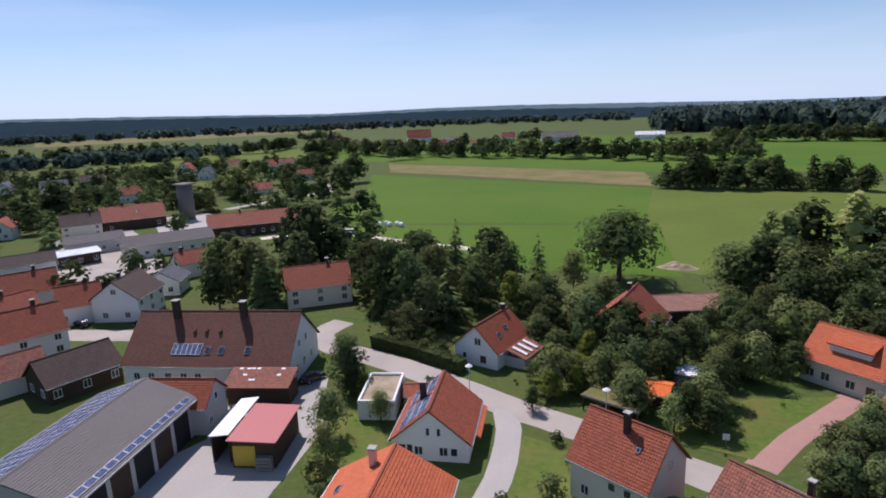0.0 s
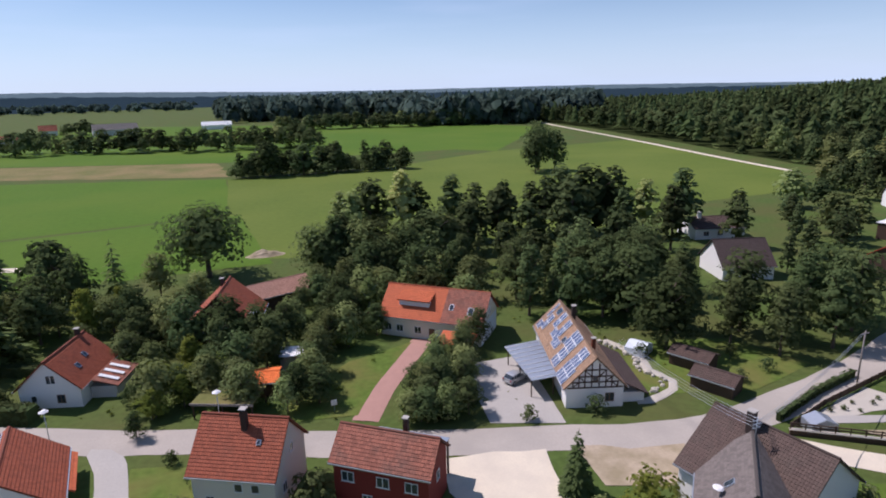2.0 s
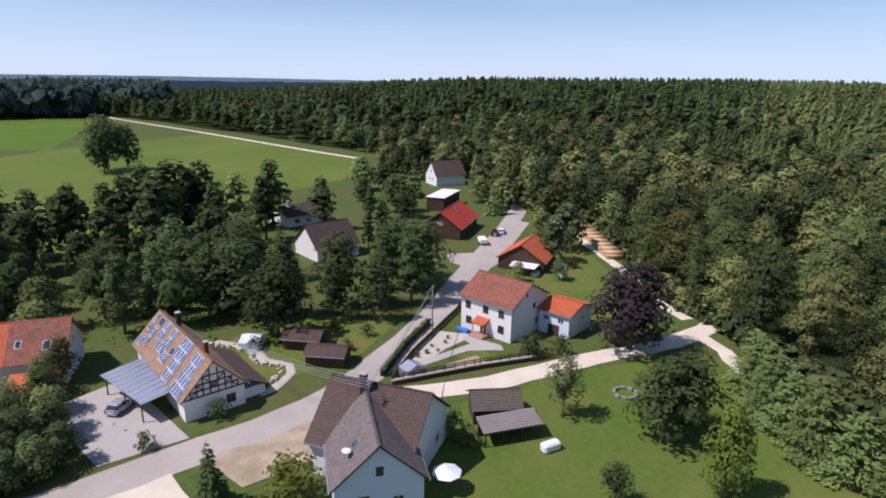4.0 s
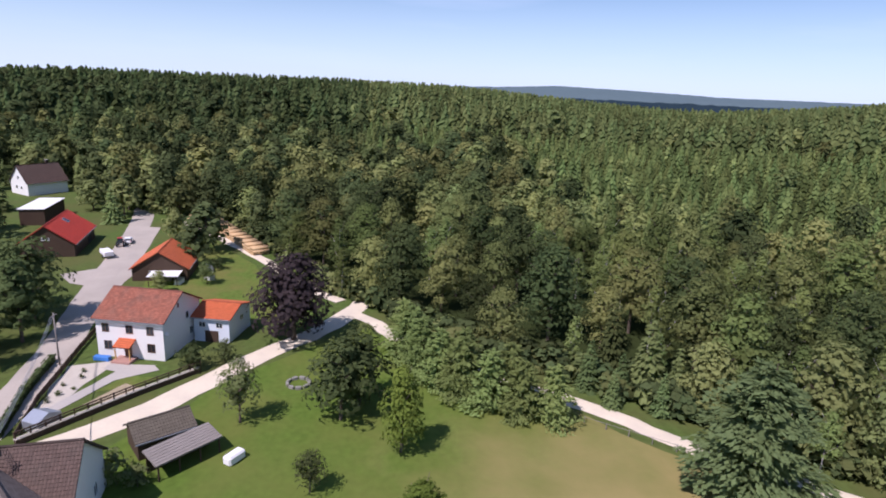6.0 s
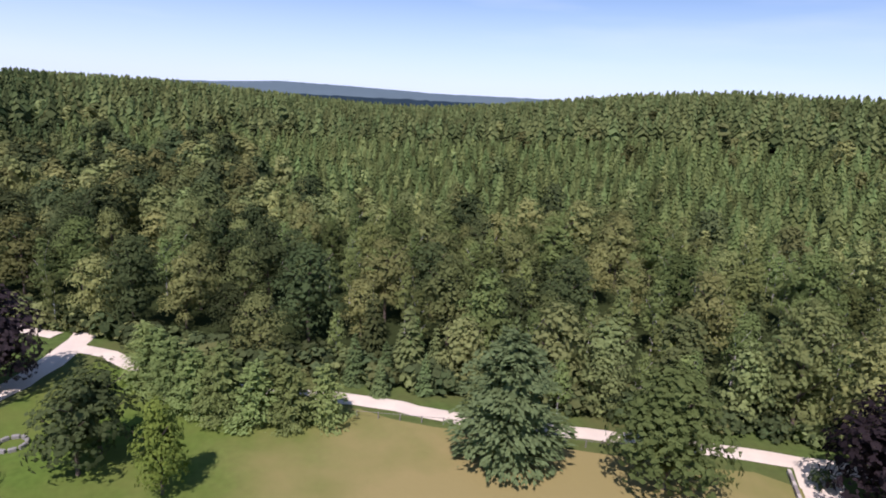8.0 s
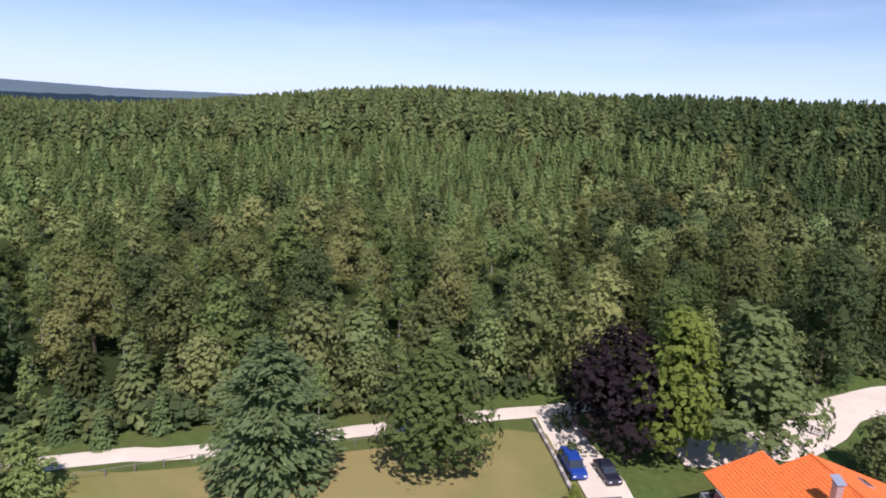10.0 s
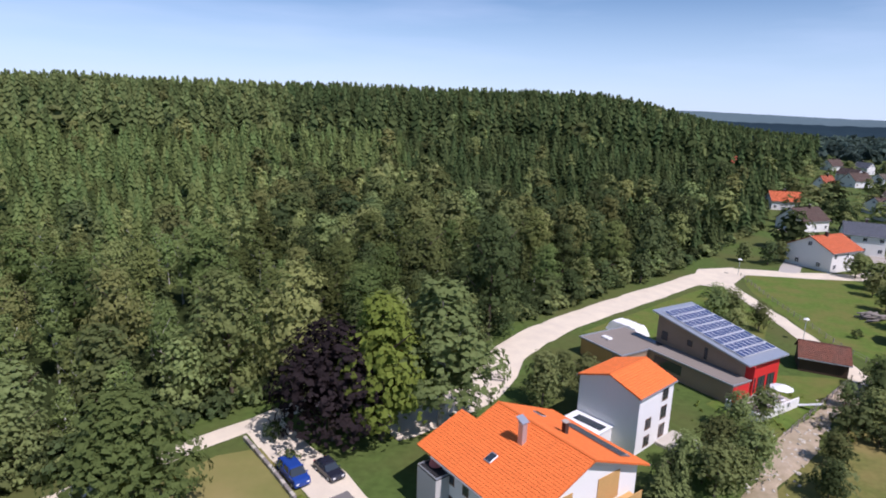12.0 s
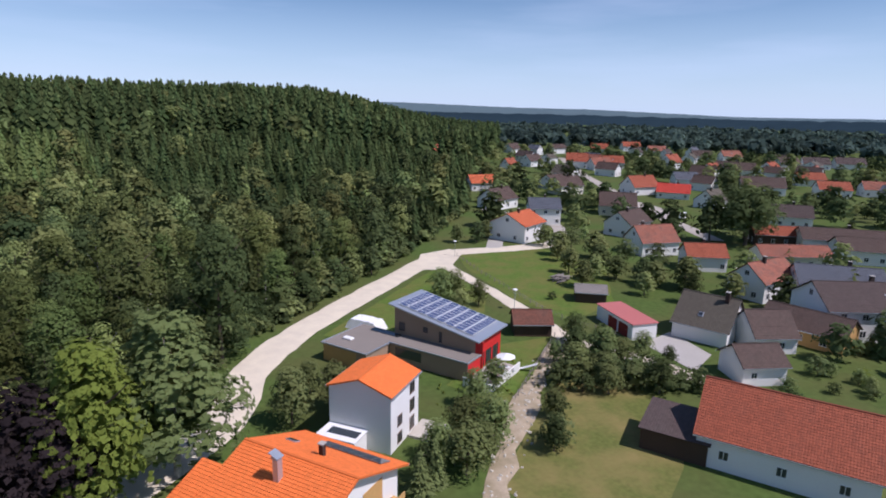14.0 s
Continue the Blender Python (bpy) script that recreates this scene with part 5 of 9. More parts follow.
    for nm, mat, rr, line, seed, fine in (("far_hills", HAZED_HILLS, 3900, hills, 3, 2.0), ("far_wooded_ridge", HAZED_HILLS_B, 2300, ridge, 9, 3.2)):
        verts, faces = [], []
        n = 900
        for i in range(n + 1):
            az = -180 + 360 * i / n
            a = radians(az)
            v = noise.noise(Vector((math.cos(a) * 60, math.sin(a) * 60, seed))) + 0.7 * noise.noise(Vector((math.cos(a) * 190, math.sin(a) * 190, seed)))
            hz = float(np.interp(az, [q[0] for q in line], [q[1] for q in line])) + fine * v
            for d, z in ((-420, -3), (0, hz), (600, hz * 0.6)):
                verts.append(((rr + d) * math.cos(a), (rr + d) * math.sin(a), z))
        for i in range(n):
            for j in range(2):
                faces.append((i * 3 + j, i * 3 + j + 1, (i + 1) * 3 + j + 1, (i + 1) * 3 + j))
        tagged(new(nm, mesh_from(nm, verts, faces, mat, smooth=True)), "wooded hills on the horizon with haze in their blue colour", "hills", kind="structure")


build_forest()

# ---- the houses along the lane ----
h = house("solar_house", "white two-storey gabled house with red tiles and roof panels", -25, 66.5, 98.9, 11.6, 10.3, 2.6, 6.9, WHITE, T_RED)
solar(h, 1, -4.6, 0.20, 5, 3, 1.0, 1.5)
solar(h, 1, 1.6, 0.20, 4, 3, 1.0, 1.5)
chimney(h, 0.3, 1.9, 7.6, 0.75)
wins(h, "l", (1.6, -1.5), 1.35, 1.1, 1.2)
wins(h, "l", (-0.1, 0.9), 3.9, 0.9, 1.1, None, FRAME)
win(h, "l", -2.6, 1.2, 0.8, 1.9)
win(h, "l", 2.9, 1.35, 0.9, 1.1)
door(h, "l", -3.6, 0.95, 2.0, WOOD_D)
part("annex_roof", slope_sheet(8.0, 1.5, 0.8, -1, T_ORANGE), h, pose(1.0, -4.4, 2.9))

h = house("red_roof_house", "house with a bright orange-red tiled roof and steel chimney", -23.4, 45.5, -82.5, 12.0, 13.0, 4.4, 8.0, WHITE, T_ORANGE)
chimney(h, -3.2, -1.6, 8.9, 0.7, METAL)
skylight(h, -1, -1.0, 0.72, 1.2, 0.7)
skylight(h, -1, 2.2, 0.62, 1.8, 1.4)

h = house("tall_red_house", "cream house with a steep red tiled roof", -1.2, 60.6, -28.2, 9.7, 9.2, 4.6, 9.2, CREAM, T_RED)
chimney(h, 0.3, -0.9, 10.3, 0.62, T_BROWN)
skylight(h, -1, 2.2, 0.42, 0.5, 0.6)
wins(h, "f", (0.6, 2.4), 3.4, 0.9, 1.0)
wins(h, "f", (-2.6,), 1.6, 1.0, 1.2)
win(h, "r", 0.6, 5.4, 0.8, 1.1)
win(h, "r", -1.8, 2.2, 1.0, 1.2)

h = house("red_board_house", "small dark red boarded house with weathered tiles", 12.6, 54.2, -38, 11.2, 6.4, 5.1, 7.9, REDW, T_OLD, 0.35)
chimney(h, 1.4, 1.2, 8.7, 0.5)
wins(h, "f", (-3.6, 0.3, 3.4), 3.6, 1.4, 1.2)
wins(h, "f", (-1.5, 2.0), 1.2, 1.1, 1.2)
wins(h, "r", (0.0,), 3.6, 0.9, 1.1)
slab_roof(h, "back_canopy", [(-3.6, 3.0), (4.8, 3.0), (4.8, 5.4), (-3.6, 5.4)], [4.9, 4.9, 4.5, 4.5], METAL)
part("canopy_post", box("canopy_post", 4.5, 4.7, 5.1, 5.3, 0, 4.45, WOOD_D), h)
part("canopy_post", box("canopy_post", -3.5, -3.3, 5.1, 5.3, 0, 4.45, WOOD_D), h)

h = house("white_cottage", "white gabled house with brownish red tiles behind a hedge", -25.1, 94.7, 74, 11.3, 9.2, 2.9, 7.1, WHITE, T_RED)
win(h, "l", 0.4, 4.3, 1.3, 1.3)
win(h, "l", 1.4, 1.4, 1.1, 1.2, BROWNF)
win(h, "l", -2.2, 1.5, 0.8, 1.0)
skylight(h, -1, -2.0, 0.55, 0.8, 0.9)
skylight(h, -1, 0.9, 0.45, 0.8, 0.9)
chimney(h, 4.2, 0.2, 7.9, 0.6)
part("lean_to_roof", slope_sheet(7.0, 3.8, 1.1, -1, T_OLD), h, pose(0.4, -4.4, 3.0))
part("lean_to_wall", box("lean_to_wall", -2.8, 3.6, -7.8, -4.2, -0.2, 1.75, GREYW), h)
for x in (-1.6, 0.2, 2.0):
    part("roof_light", box("roof_light", -0.35, 0.35, -1.4, 1.4, 0, 0.06, WHITEP), h, pose(x, -6.3, 2.62, 16, 0, 0))

h = house("long_red_house", "long cream house with orange-red tiles and a wide dormer", 32.5, 94.9, -40.5, 19.1, 10.4, 3.6, 8.0, CREAM, T_ORANGE)
dormer(h, -1, -3.4, 0.62, 5.6, 1.15, T_ORANGE, WHITE, 4)
part("roof_patch", slope_sheet(7.6, 5.25, 4.45, -1, T_OLD), h, pose(5.8, 0, 8.09))
skylight(h, -1, 3.4, 0.55)
skylight(h, -1, 6.9, 0.62, 1.0, 1.5)
wins(h, "f", (-7.8, -5.6, -2.2, 4.6), 1.6, 1.3, 1.3)
door(h, "f", 0.4, 1.1, 2.1)
win(h, "r", 0.4, 4.6, 1.0, 1.3)
part("gable_face", box("gable_face", 9.15, 9.18, -4.5, 4.5, 0, 3.3, BLUEW), h)

h = house("timber_framed_house", "white half-timbered farmhouse with sandy tiles and solar panels", 45.9, 71.85, -107.9, 22.2, 8.6, 3.0, 7.4, WHITE, T_MIX)
for x0, f0, nx, ny in ((-9.6, 0.16, 1, 2), (-8.3, 0.46, 2, 2), (-9.9, 0.80, 2, 1), (-5.4, 0.15, 2, 2), (-3.6, 0.56, 3, 1), (-2.2, 0.16, 2, 2), (-1.2, 0.66, 3, 1), (2.0, 0.14, 4, 2), (3.0, 0.62, 3, 2), (7.2, 0.20, 3, 2), (7.0, 0.66, 4, 2)):
    solar(h, -1, x0, f0, nx, ny, 0.82, 1.42, PV_L)
skylight(h, -1, -7.4, 0.16, 1.5, 1.3)
skylight(h, -1, 0.9, 0.44, 1.0, 1.0)
chimney(h, -5.2, 0.9, 8.4, 0.6)
chimney(h, 6.4, 0.8, 8.0, 0.5, T_RED)
bx = h["wl"] / 2 + 0.04
for yy in (-3.0, -2.2, -1.4, -0.5, 0.5, 1.4, 2.2, 3.0):
    part("timber_post", box("timber_post", bx - 0.03, bx + 0.05, yy - 0.08, yy + 0.08, 2.9, 6.9 - 1.02 * abs(yy), WOOD_D), h)
for z, y in ((2.95, 3.75), (3.75, 3.15), (4.55, 2.4), (5.5, 1.4)):
    part("timber_beam", box("timber_beam", bx - 0.03, bx + 0.06, -y, y, z - 0.09, z + 0.09, WOOD_D), h)
for a, b, z0, z1 in ((-3.0, -2.2, 3.0, 3.75), (3.0, 2.2, 3.0, 3.75), (-1.4, -2.2, 3.8, 4.5), (1.4, 2.2, 3.8, 4.5), (-0.5, -1.4, 4.6, 5.4), (0.5, 1.4, 4.6, 5.4)):
    ln = math.hypot(b - a, z1 - z0)
    part("timber_brace", box("timber_brace", -0.03, 0.05, -ln / 2, ln / 2, -0.06, 0.06, WOOD_D), h, pose(bx, (a + b) / 2, (z0 + z1) / 2, math.degrees(math.atan2(z1 - z0, b - a)), 0, 0))
wins(h, "r", (0.0,), 4.15, 0.7, 0.7, BROWNF)
wins(h, "r", (2.0,), 1.5, 1.2, 1.2, BROWNF)
part("rear_lean_to", slope_sheet(13.0, 3.6, 1.9, 1, T_DARK), h, pose(3.8, 3.9, 3.35))
part("rear_wall", box("rear_wall", -2.2, 9.6, 3.84, 7.1, -0.2, 1.45, WHITE), h)

cp = empty("carport", pose(0, 0, 0), "open carport with a translucent corrugated sheet roof", "carport")
slab_roof(cp, "roof", [(35.8, 66.6), (39.6, 66.2), (43.0, 78.0), (37.2, 78.2)], [2.9, 3.1, 3.1, 2.9], METAL, 0.08)
for i in range(9):
    p, q = Vector((35.8, 66.6, 2.95)).lerp(Vector((37.2, 78.2, 2.95)), (i + 0.5) / 9), Vector((39.6, 66.2, 3.15)).lerp(Vector((43.0, 78.0, 3.15)), (i + 0.5) / 9)
    part("roof_batten", tube("roof_batten", [p, q], 0.05, 0.05, WHITEP, 5), cp)
for x, y in ((36.1, 67.2), (39.3, 66.8), (37.5, 77.4), (42.5, 77.2), (36.8, 72)):
    part("post", box("post", x - 0.07, x + 0.07, y - 0.07, y + 0.07, 0, 2.85, WOOD_D), cp)

h = house("dark_barn_house", "old dark timber house with a steep red-brown roof", -3.0, 109.5, 77.3, 11.8, 12.6, 2.8, 8.6, WOOD_D, T_RED, 0.5, 0.4, category="barn")
part("roof_sheet", box("roof_sheet", -2.6, 2.6, -1.1, 1.1, 0, 0.05, WHITEP), h, on_slope(h, -1, -3.0, 0.86))
chimney(h, 2.0, 0.6, 9.3, 0.6)
win(h, "l", 1.0, 4.2, 1.0, 1.1)
win(h, "l", -2.4, 1.5, 1.2, 1.3)
h = house("long_shed", "long low shed with faded red tiles", 6.6, 121.5, 20, 13.5, 9.5, 3.2, 4.9, WOOD_D, T_FADED, category="shed")
h = house("orange_shed", "small garden shed with a bright orange roof", 2.0, 83.6, -10, 3.8, 5.0, 2.3, 3.0, WOOD_D, T_NEW, 0.3, 0.2, category="shed")
door(h, "l", 0, 2.0, 1.9, BLACK)
g = flat_block("garden_shed", "low garden shed with white corrugated sheet roof", pose(6.6, 90.4, 0, 0, 0, -14), -1.9, 1.9, -1.7, 1.7, 2.3, WOOD_G, WHITEP, "shed", 0.0, 0.2)

h = house("big_farmhouse", "long farmhouse with a huge dark red-brown tiled roof", -67, 77.5, 12.7, 28, 15.6, 4.0, 10.7, WHITE, T_RUST)
chimney(h, -7.2, -0.8, 12.6, 1.0)
chimney(h, 4.4, -0.8, 12.4, 1.0)
for x in (-0.5, 1.8, 6.2):
    skylight(h, -1, x + 0.5, 0.72, 1.0, 1.3)
solar(h, -1, -5.6, 0.70, 6, 1, 0.8, 2.0, PV_L)
for x in (-3.2, -1.2, 1.2):
    part("roof_vent", box("roof_vent", -0.25, 0.25, -0.25, 0.25, 0, 0.3, T_OLD), h, on_slope(h, -1, x, 0.38))
wins(h, "f", (-11.5, -9, -6.2, -3.6, -1.2), 2.2, 1.1, 1.2)
wins(h, "r", (-3.5, 0, 3.5), 2.0, 1.1, 1.3)
wins(h, "r", (-1.6, 1.6), 5.6, 1.0, 1.2)
ax = empty("farm_annex", pose(-54.5, 69.8, 0, 0, 0, 14), "open lean-to with old red tiles and white patches", "shed")
part("roof", slope_sheet(10.2, 5.0, 1.1, -1, T_OLD), ax, pose(0, 2.4, 4.2))
part("wall", box("wall", -4.8, 4.8, -1.6, 2.2, -0.2, 2.8, WOOD_D), ax)
rr = random.Random(4)
for i in range(9):
    py = rr.choice((1.9, 0.4, -0.8))
    part("roof_patch", box("roof_patch", -0.3, 0.3, -0.18, 0.18, 0, 0.06, WHITEP), ax, pose(rr.uniform(-4.5, 4.5), py, 4.26 - (2.4 - py) * 0.22, 12, 0, 0))
h = house("farm_outbuilding", "small grey farm building with red tiles", -60.5, 60.8, 14, 9.4, 7.0, 4.0, 6.9, GREYW, T_RED, 0.3, category="outbuilding")
win(h, "r", 0.3, 4.2, 0.9, 1.1)
win(h, "r", -1.8, 1.6, 1.0, 1.2)

h = house("solar_barn", "large farm hall with grey sheet roof and rows of panels", -62.2, 46.6, 101, 24, 15, 5.0, 7.6, GREYW, GREYROOF, 0.5, category="barn")
solar(h, 1, -11.3, 0.10, 14, 6, 1.6, 1.05)
solar(h, -1, -11.3, 0.90, 14, 1, 1.6, 0.85)
# flat dark panels stand for the shade inside the open bays
for x in (-8, -4, 0, 4, 8):
    part("gate_bay", box("gate_bay", -1.6, 1.6, -0.06, 0.02, 0, 4.2, WOOD_D if x % 8 else BLACK), h, wall_pose(h, "f", x, 0))
wins(h, "l", (-3, 3), 2.2, 1.4, 1.6)
g = empty("pink_roof_shed", pose(-45.6, 58.1, 0, 0, 0, 104), "wood store with a faded red sheet roof and yellow boards", "shed")
slab_roof(g, "roof", [(-4.8, -3.2), (4.8, -3.2), (4.8, 3.0), (-4.8, 3.0)], [3.7, 3.7, 3.9, 3.9], PINKROOF)
part("wall", box("wall", -4.4, 4.4, -2.8, 2.6, -0.2, 3.55, WOOD_D), g)
part("yellow_panel", box("yellow_panel", -4.48, -4.4, -0.4, 2.4, 0.3, 3.0, YELLOWP), g)
for j in range(4):
    part("timber_beam", box("timber_beam", -5.2, -4.45, -2.6, -0.6, 0.15 + j * 0.45, 0.5 + j * 0.45, WOOD_G, 0.03), g)
g = empty("white_roof_shed", pose(-50.2, 58.3, 0, 0, 0, 104), "open shed with a pale sheet roof beside the wood store", "shed")
slab_roof(g, "roof", [(-5.0, -1.3), (5.0, -1.3), (5.0, 1.3), (-5.0, 1.3)], [4.1, 4.1, 3.8, 3.8], WHITEP)
for x in (-4.6, 0, 4.6):
    for y in (-1.1, 1.1):
        part("post", box("post", x - 0.1, x + 0.1, y - 0.1, y + 0.1, 0, 3.7, WOOD_D), g)
part("back_wall", box("back_wall", -4.6, 4.6, 1.0, 1.08, 0, 3.6, WOOD_D), g)
g = empty("white_walled_bed", pose(-36.0, 73.0, 0, 0, 0, 14), "white-walled garage with a planted flat roof", "garage")
part("wall", box("wall", -2.6, 2.6, -4.6, 4.6, -0.2, 2.5, WHITE), g)
part("planted_roof", box("planted_roof", -2.3, 2.3, -4.3, 4.3, 2.5, 2.58, DIRT), g)
for a in ((-2.6, 2.6, -4.6, -4.3), (-2.6, 2.6, 4.3, 4.6), (-2.6, -2.3, -4.3, 4.3), (2.3, 2.6, -4.3, 4.3)):
    part("rim", box("rim", *a, 2.5, 2.95, WHITEP), g)
h = house("red_garden_house", "small garden house with dull red roof", -31.2, 75.2, 20, 4.2, 4.6, 2.0, 2.9, WOOD_D, T_RED, 0.3, 0.2, category="shed")

# the brown-roofed house with a cross gable
h = house("brown_roof_house", "white house with a large dark brown tiled roof", 47.2, 38.6, -77.5, 12.4, 12.6, 4.0, 9.0, WHITE, T_BROWN)
chimney(h, -1.6, -1.0, 10.3, 0.7, T_DARK)
skylight(h, 1, 2.6, 0.62, 0.7, 0.9)
wins(h, "l", (-2, 2), 2.0, 1.1, 1.3)
wins(h, "r", (-2.5, 2.5), 2.0, 1.1, 1.3)
wh = house("cross_gable_wing", "white gabled wing with dark brown roof and satellite dish", 41.9, 35.6, 46, 10.6, 9.6, 4.2, 8.6, BLUEW, T_TAUPE)
win(wh, "l", 0, 5.6, 0.9, 1.2)
win(wh, "l", -1.6, 2.2, 1.1, 1.6, BROWNF)
win(wh, "l", 1.8, 2.0, 1.1, 1.3)
skylight(wh, 1, -1.8, 0.4, 0.8, 1.1)
dish = part("satellite_dish", bm_mesh("satellite_dish", (lambda b: (bmesh.ops.create_cone(b, cap_ends=True, segments=20, radius1=0.5, radius2=0.36, depth=0.12), b)[1])(bmesh.new()), WHITEP), wh, on_slope(wh, 1, -2.8, 0.5, 0.5) @ pose(0, 0, 0.2, 50, 0, 0))
part("dish_arm", tube("dish_arm", [(0, 0, -0.5), (0, 0, 0)], 0.03, 0.03, METAL, 5), dish)
um = empty("garden_umbrella", pose(45.8, 29.0, 0), "open white parasol on a terrace", "parasol")
part("canopy", bm_mesh("canopy", (lambda b: (bmesh.ops.create_cone(b, cap_ends=False, segments=8, radius1=1.6, radius2=0.06, depth=0.55, matrix=pose(0, 0, 2.55)), b)[1])(bmesh.new()), WHITEP), um)
part("pole", tube("pole", [(0, 0, 0), (0, 0, 2.8)], 0.03, 0.03, METAL, 6), um)

# the white two-storey house by the track
h = house("white_two_storey_house", "white two-storey house with old mottled red tiles", 88.7, 43.8, -98.7, 11.2, 11.6, 6.0, 9.1, WHITE, T_OLD)
wins(h, "f", (-3.7, 0.0, 3.2), 4.6, 1.1, 1.25, BROWNF)
wins(h, "f", (-3.5, 3.2), 1.9, 1.2, 1.3, BROWNF)
win(h, "f", 3.2, 1.9, 1.2, 1.3, BROWNF)
wins(h, "r", (-1.0,), 7.2, 0.7, 0.9)
wins(h, "r", (1.4,), 4.8, 0.9, 1.2)
win(h, "r", 2.4, 1.9, 1.0, 1.2)
part("porch_roof", slope_sheet(2.6, 1.9, 0.8, -1, T_ORANGE), h, pose(-0.4, -5.2, 3.2))
for x in (-1.5, 0.7):
    part("porch_post", box("porch_post", x - 0.07, x + 0.07, -6.9, -6.76, 0, 2.3, WOOD_Y), h)
door(h, "f", -0.4, 1.1, 2.1)
part("porch_steps", box("porch_steps", -1.8, 1.0, -7.6, -5.4, 0, 0.35, PAVER), h)
part("blue_bench", box("blue_bench", -4.8, -2.4, -7.2, -6.4, 0.05, 0.7, BLUEP, 0.04), h)
sd = part("wall_dish", bm_mesh("wall_dish", (lambda b: (bmesh.ops.create_cone(b, cap_ends=True, segments=16, radius1=0.42, radius2=0.3, depth=0.1), b)[1])(bmesh.new()), WHITEP), h, pose(5.4, -4.6, 4.0, 0, 70, 0))
h = house("garage_annex", "low white annex with bright orange tiles", 93.8, 34.4, -98.7, 6.6, 8.6, 4.1, 5.4, BLUEW, T_ORANGE, 0.35, category="annex")
wins(h, "f", (-1.5, 1.3), 2.9, 1.1, 0.9)
door(h, "f", 0.0, 2.2, 1.9, WOOD_D)
win(h, "r", 0.6, 2.8, 1.1, 0.9)

h = house("orange_hut", "dark wooden hut with a bright orange roof", 124.5, 55.5, 8, 11.5, 11.5, 2.6, 6.2, WOOD_D, T_ORANGE, category="hut")
win(h, "l", -1.5, 1.6, 1.2, 1.1)
door(h, "l", 1.4, 1.6, 2.0, WOOD_G)
part("porch_roof", box("porch_roof", -9.4, -5.2, -4.4, 1.5, 2.1, 2.2, WHITEP), h)
for y in (-4.1, 1.2):
    part("porch_post", box("porch_post", -9.2, -9.05, y, y + 0.14, 0, 2.1, WOOD_D), h)
h = house("red_barn", "dark timber barn with a bright red roof", 141.6, 87.1, 14, 18.5, 12, 3.0, 7.3, WOOD_D, T_SCARLET, category="barn")
win(h, "l", 0, 4.2, 1.6, 0.6)
skylight(h, -1, 1.5, 0.25, 1.6, 1.6)
door(h, "f", 4.0, 2.6, 2.3, BLACK)
g = flat_block("white_flat_shed", "low shed with a white flat roof behind a barn", pose(169.8, 106.9, 0, 0, 0, 12), -8, 8, -3, 3, 4.4, WOOD_D, WHITEP, "shed", 0.0, 0.3)
h = house("white_gable_house", "white house with brown and red roof at the forest edge", 209.3, 130.7, -33, 13.5, 11.5, 4.0, 9.6, WHITE, T_BROWN)
wins(h, "l", (-1.5, 1.5), 2.4, 1.0, 1.2)
win(h, "l", 0, 5.6, 1.0, 1.2)
chimney(h, 3.2, 0.4, 10.6, 0.8)
part("red_slope", slope_sheet(9, 5.4, 5.5, 1, T_ORANGE), h, pose(-1, 0, 9.72))
h = house("dark_roof_house", "house with a big dark brown roof among tall trees", 105, 100, -18, 12, 12, 3.0, 8.0, WHITE, T_DARK)
wins(h, "f", (-3.5, 0, 3.5), 1.7, 1.2, 1.3)
part("pale_slope", box("pale_slope", 6.0, 6.04, -4.8, 4.8, 0, 3.2, WHITEP), h)
h = house("low_bungalow", "low bungalow with brown roof and white front", 126, 130, -14, 15, 11, 3.0, 5.4, WHITE, T_BROWN)
wins(h, "f", (-4, 0, 4), 1.6, 1.6, 1.3)
chimney(h, -4, -0.6, 6.6, 0.9, WHITE)

# sheds in the meadow
h = house("old_field_shed", "weathered timber shed with grey tiles", 61.8, 31.7, -52, 6.6, 5.0, 2.3, 3.7, WOOD_D, T_OLIVE, 0.3, 0.3, category="shed")
ls = empty("open_lean_to", pose(58.2, 27.8, 0, 0, 0, -40), "open lean-to with weathered pale sheet roof", "shed")
part("roof", slope_sheet(7.6, 2.7, 0.7, -1, WOOD_G), ls, pose(0, 1.4, 2.7))
for x in (-3.5, -1.2, 1.2, 3.5):
    part("post", box("post", x - 0.07, x + 0.07, -1.2, -1.06, 0, 2.05, WOOD_D), ls)
part("back_wall", box("back_wall", -3.6, 3.6, 1.1, 1.2, 0, 2.5, WOOD_D), ls)

# the terracotta house, the tower and the modern house
h = house("orange_roof_house", "large white house with smooth bright orange tiles", 1.8, -52.5, 131.5, 13.3, 17.4, 6.0, 9.5, WHITE, T_NEW, 0.8, 0.9)
part("lower_slope", slope_sheet(3.2, 5.8, 2.34, -1, T_NEW), h, pose(-7.6, -2.9, 8.32))
chimney(h, -0.4, -2.4, 10.6, 0.62, METAL)
part("chimney_hood", box("chimney_hood", -0.55, 0.55, -0.45, 0.45, 0, 0.06, METAL), h, pose(-0.5, -2.4, 10.95, 0, 22, 0))
chimney(h, 0.6, 2.6, 9.6, 0.5, T_BROWN)
skylight(h, -1, -1.4, 0.62, 0.9, 1.2)
skylight(h, 1, -4.2, 0.45, 1.3, 0.8)
for i in range(6):
    ob = part("solar_collector", box("solar_collector", -0.62, 0.62, -0.9, 0.9, 0, 0.09, GREYROOF), h, on_slope(h, 1, -1.6 + i * 1.27, 0.72, 0.08))
    part("cell_sheet", box("cell_sheet", -0.56, 0.56, -0.84, 0.84, 0.092, 0.10, GLASS), ob)
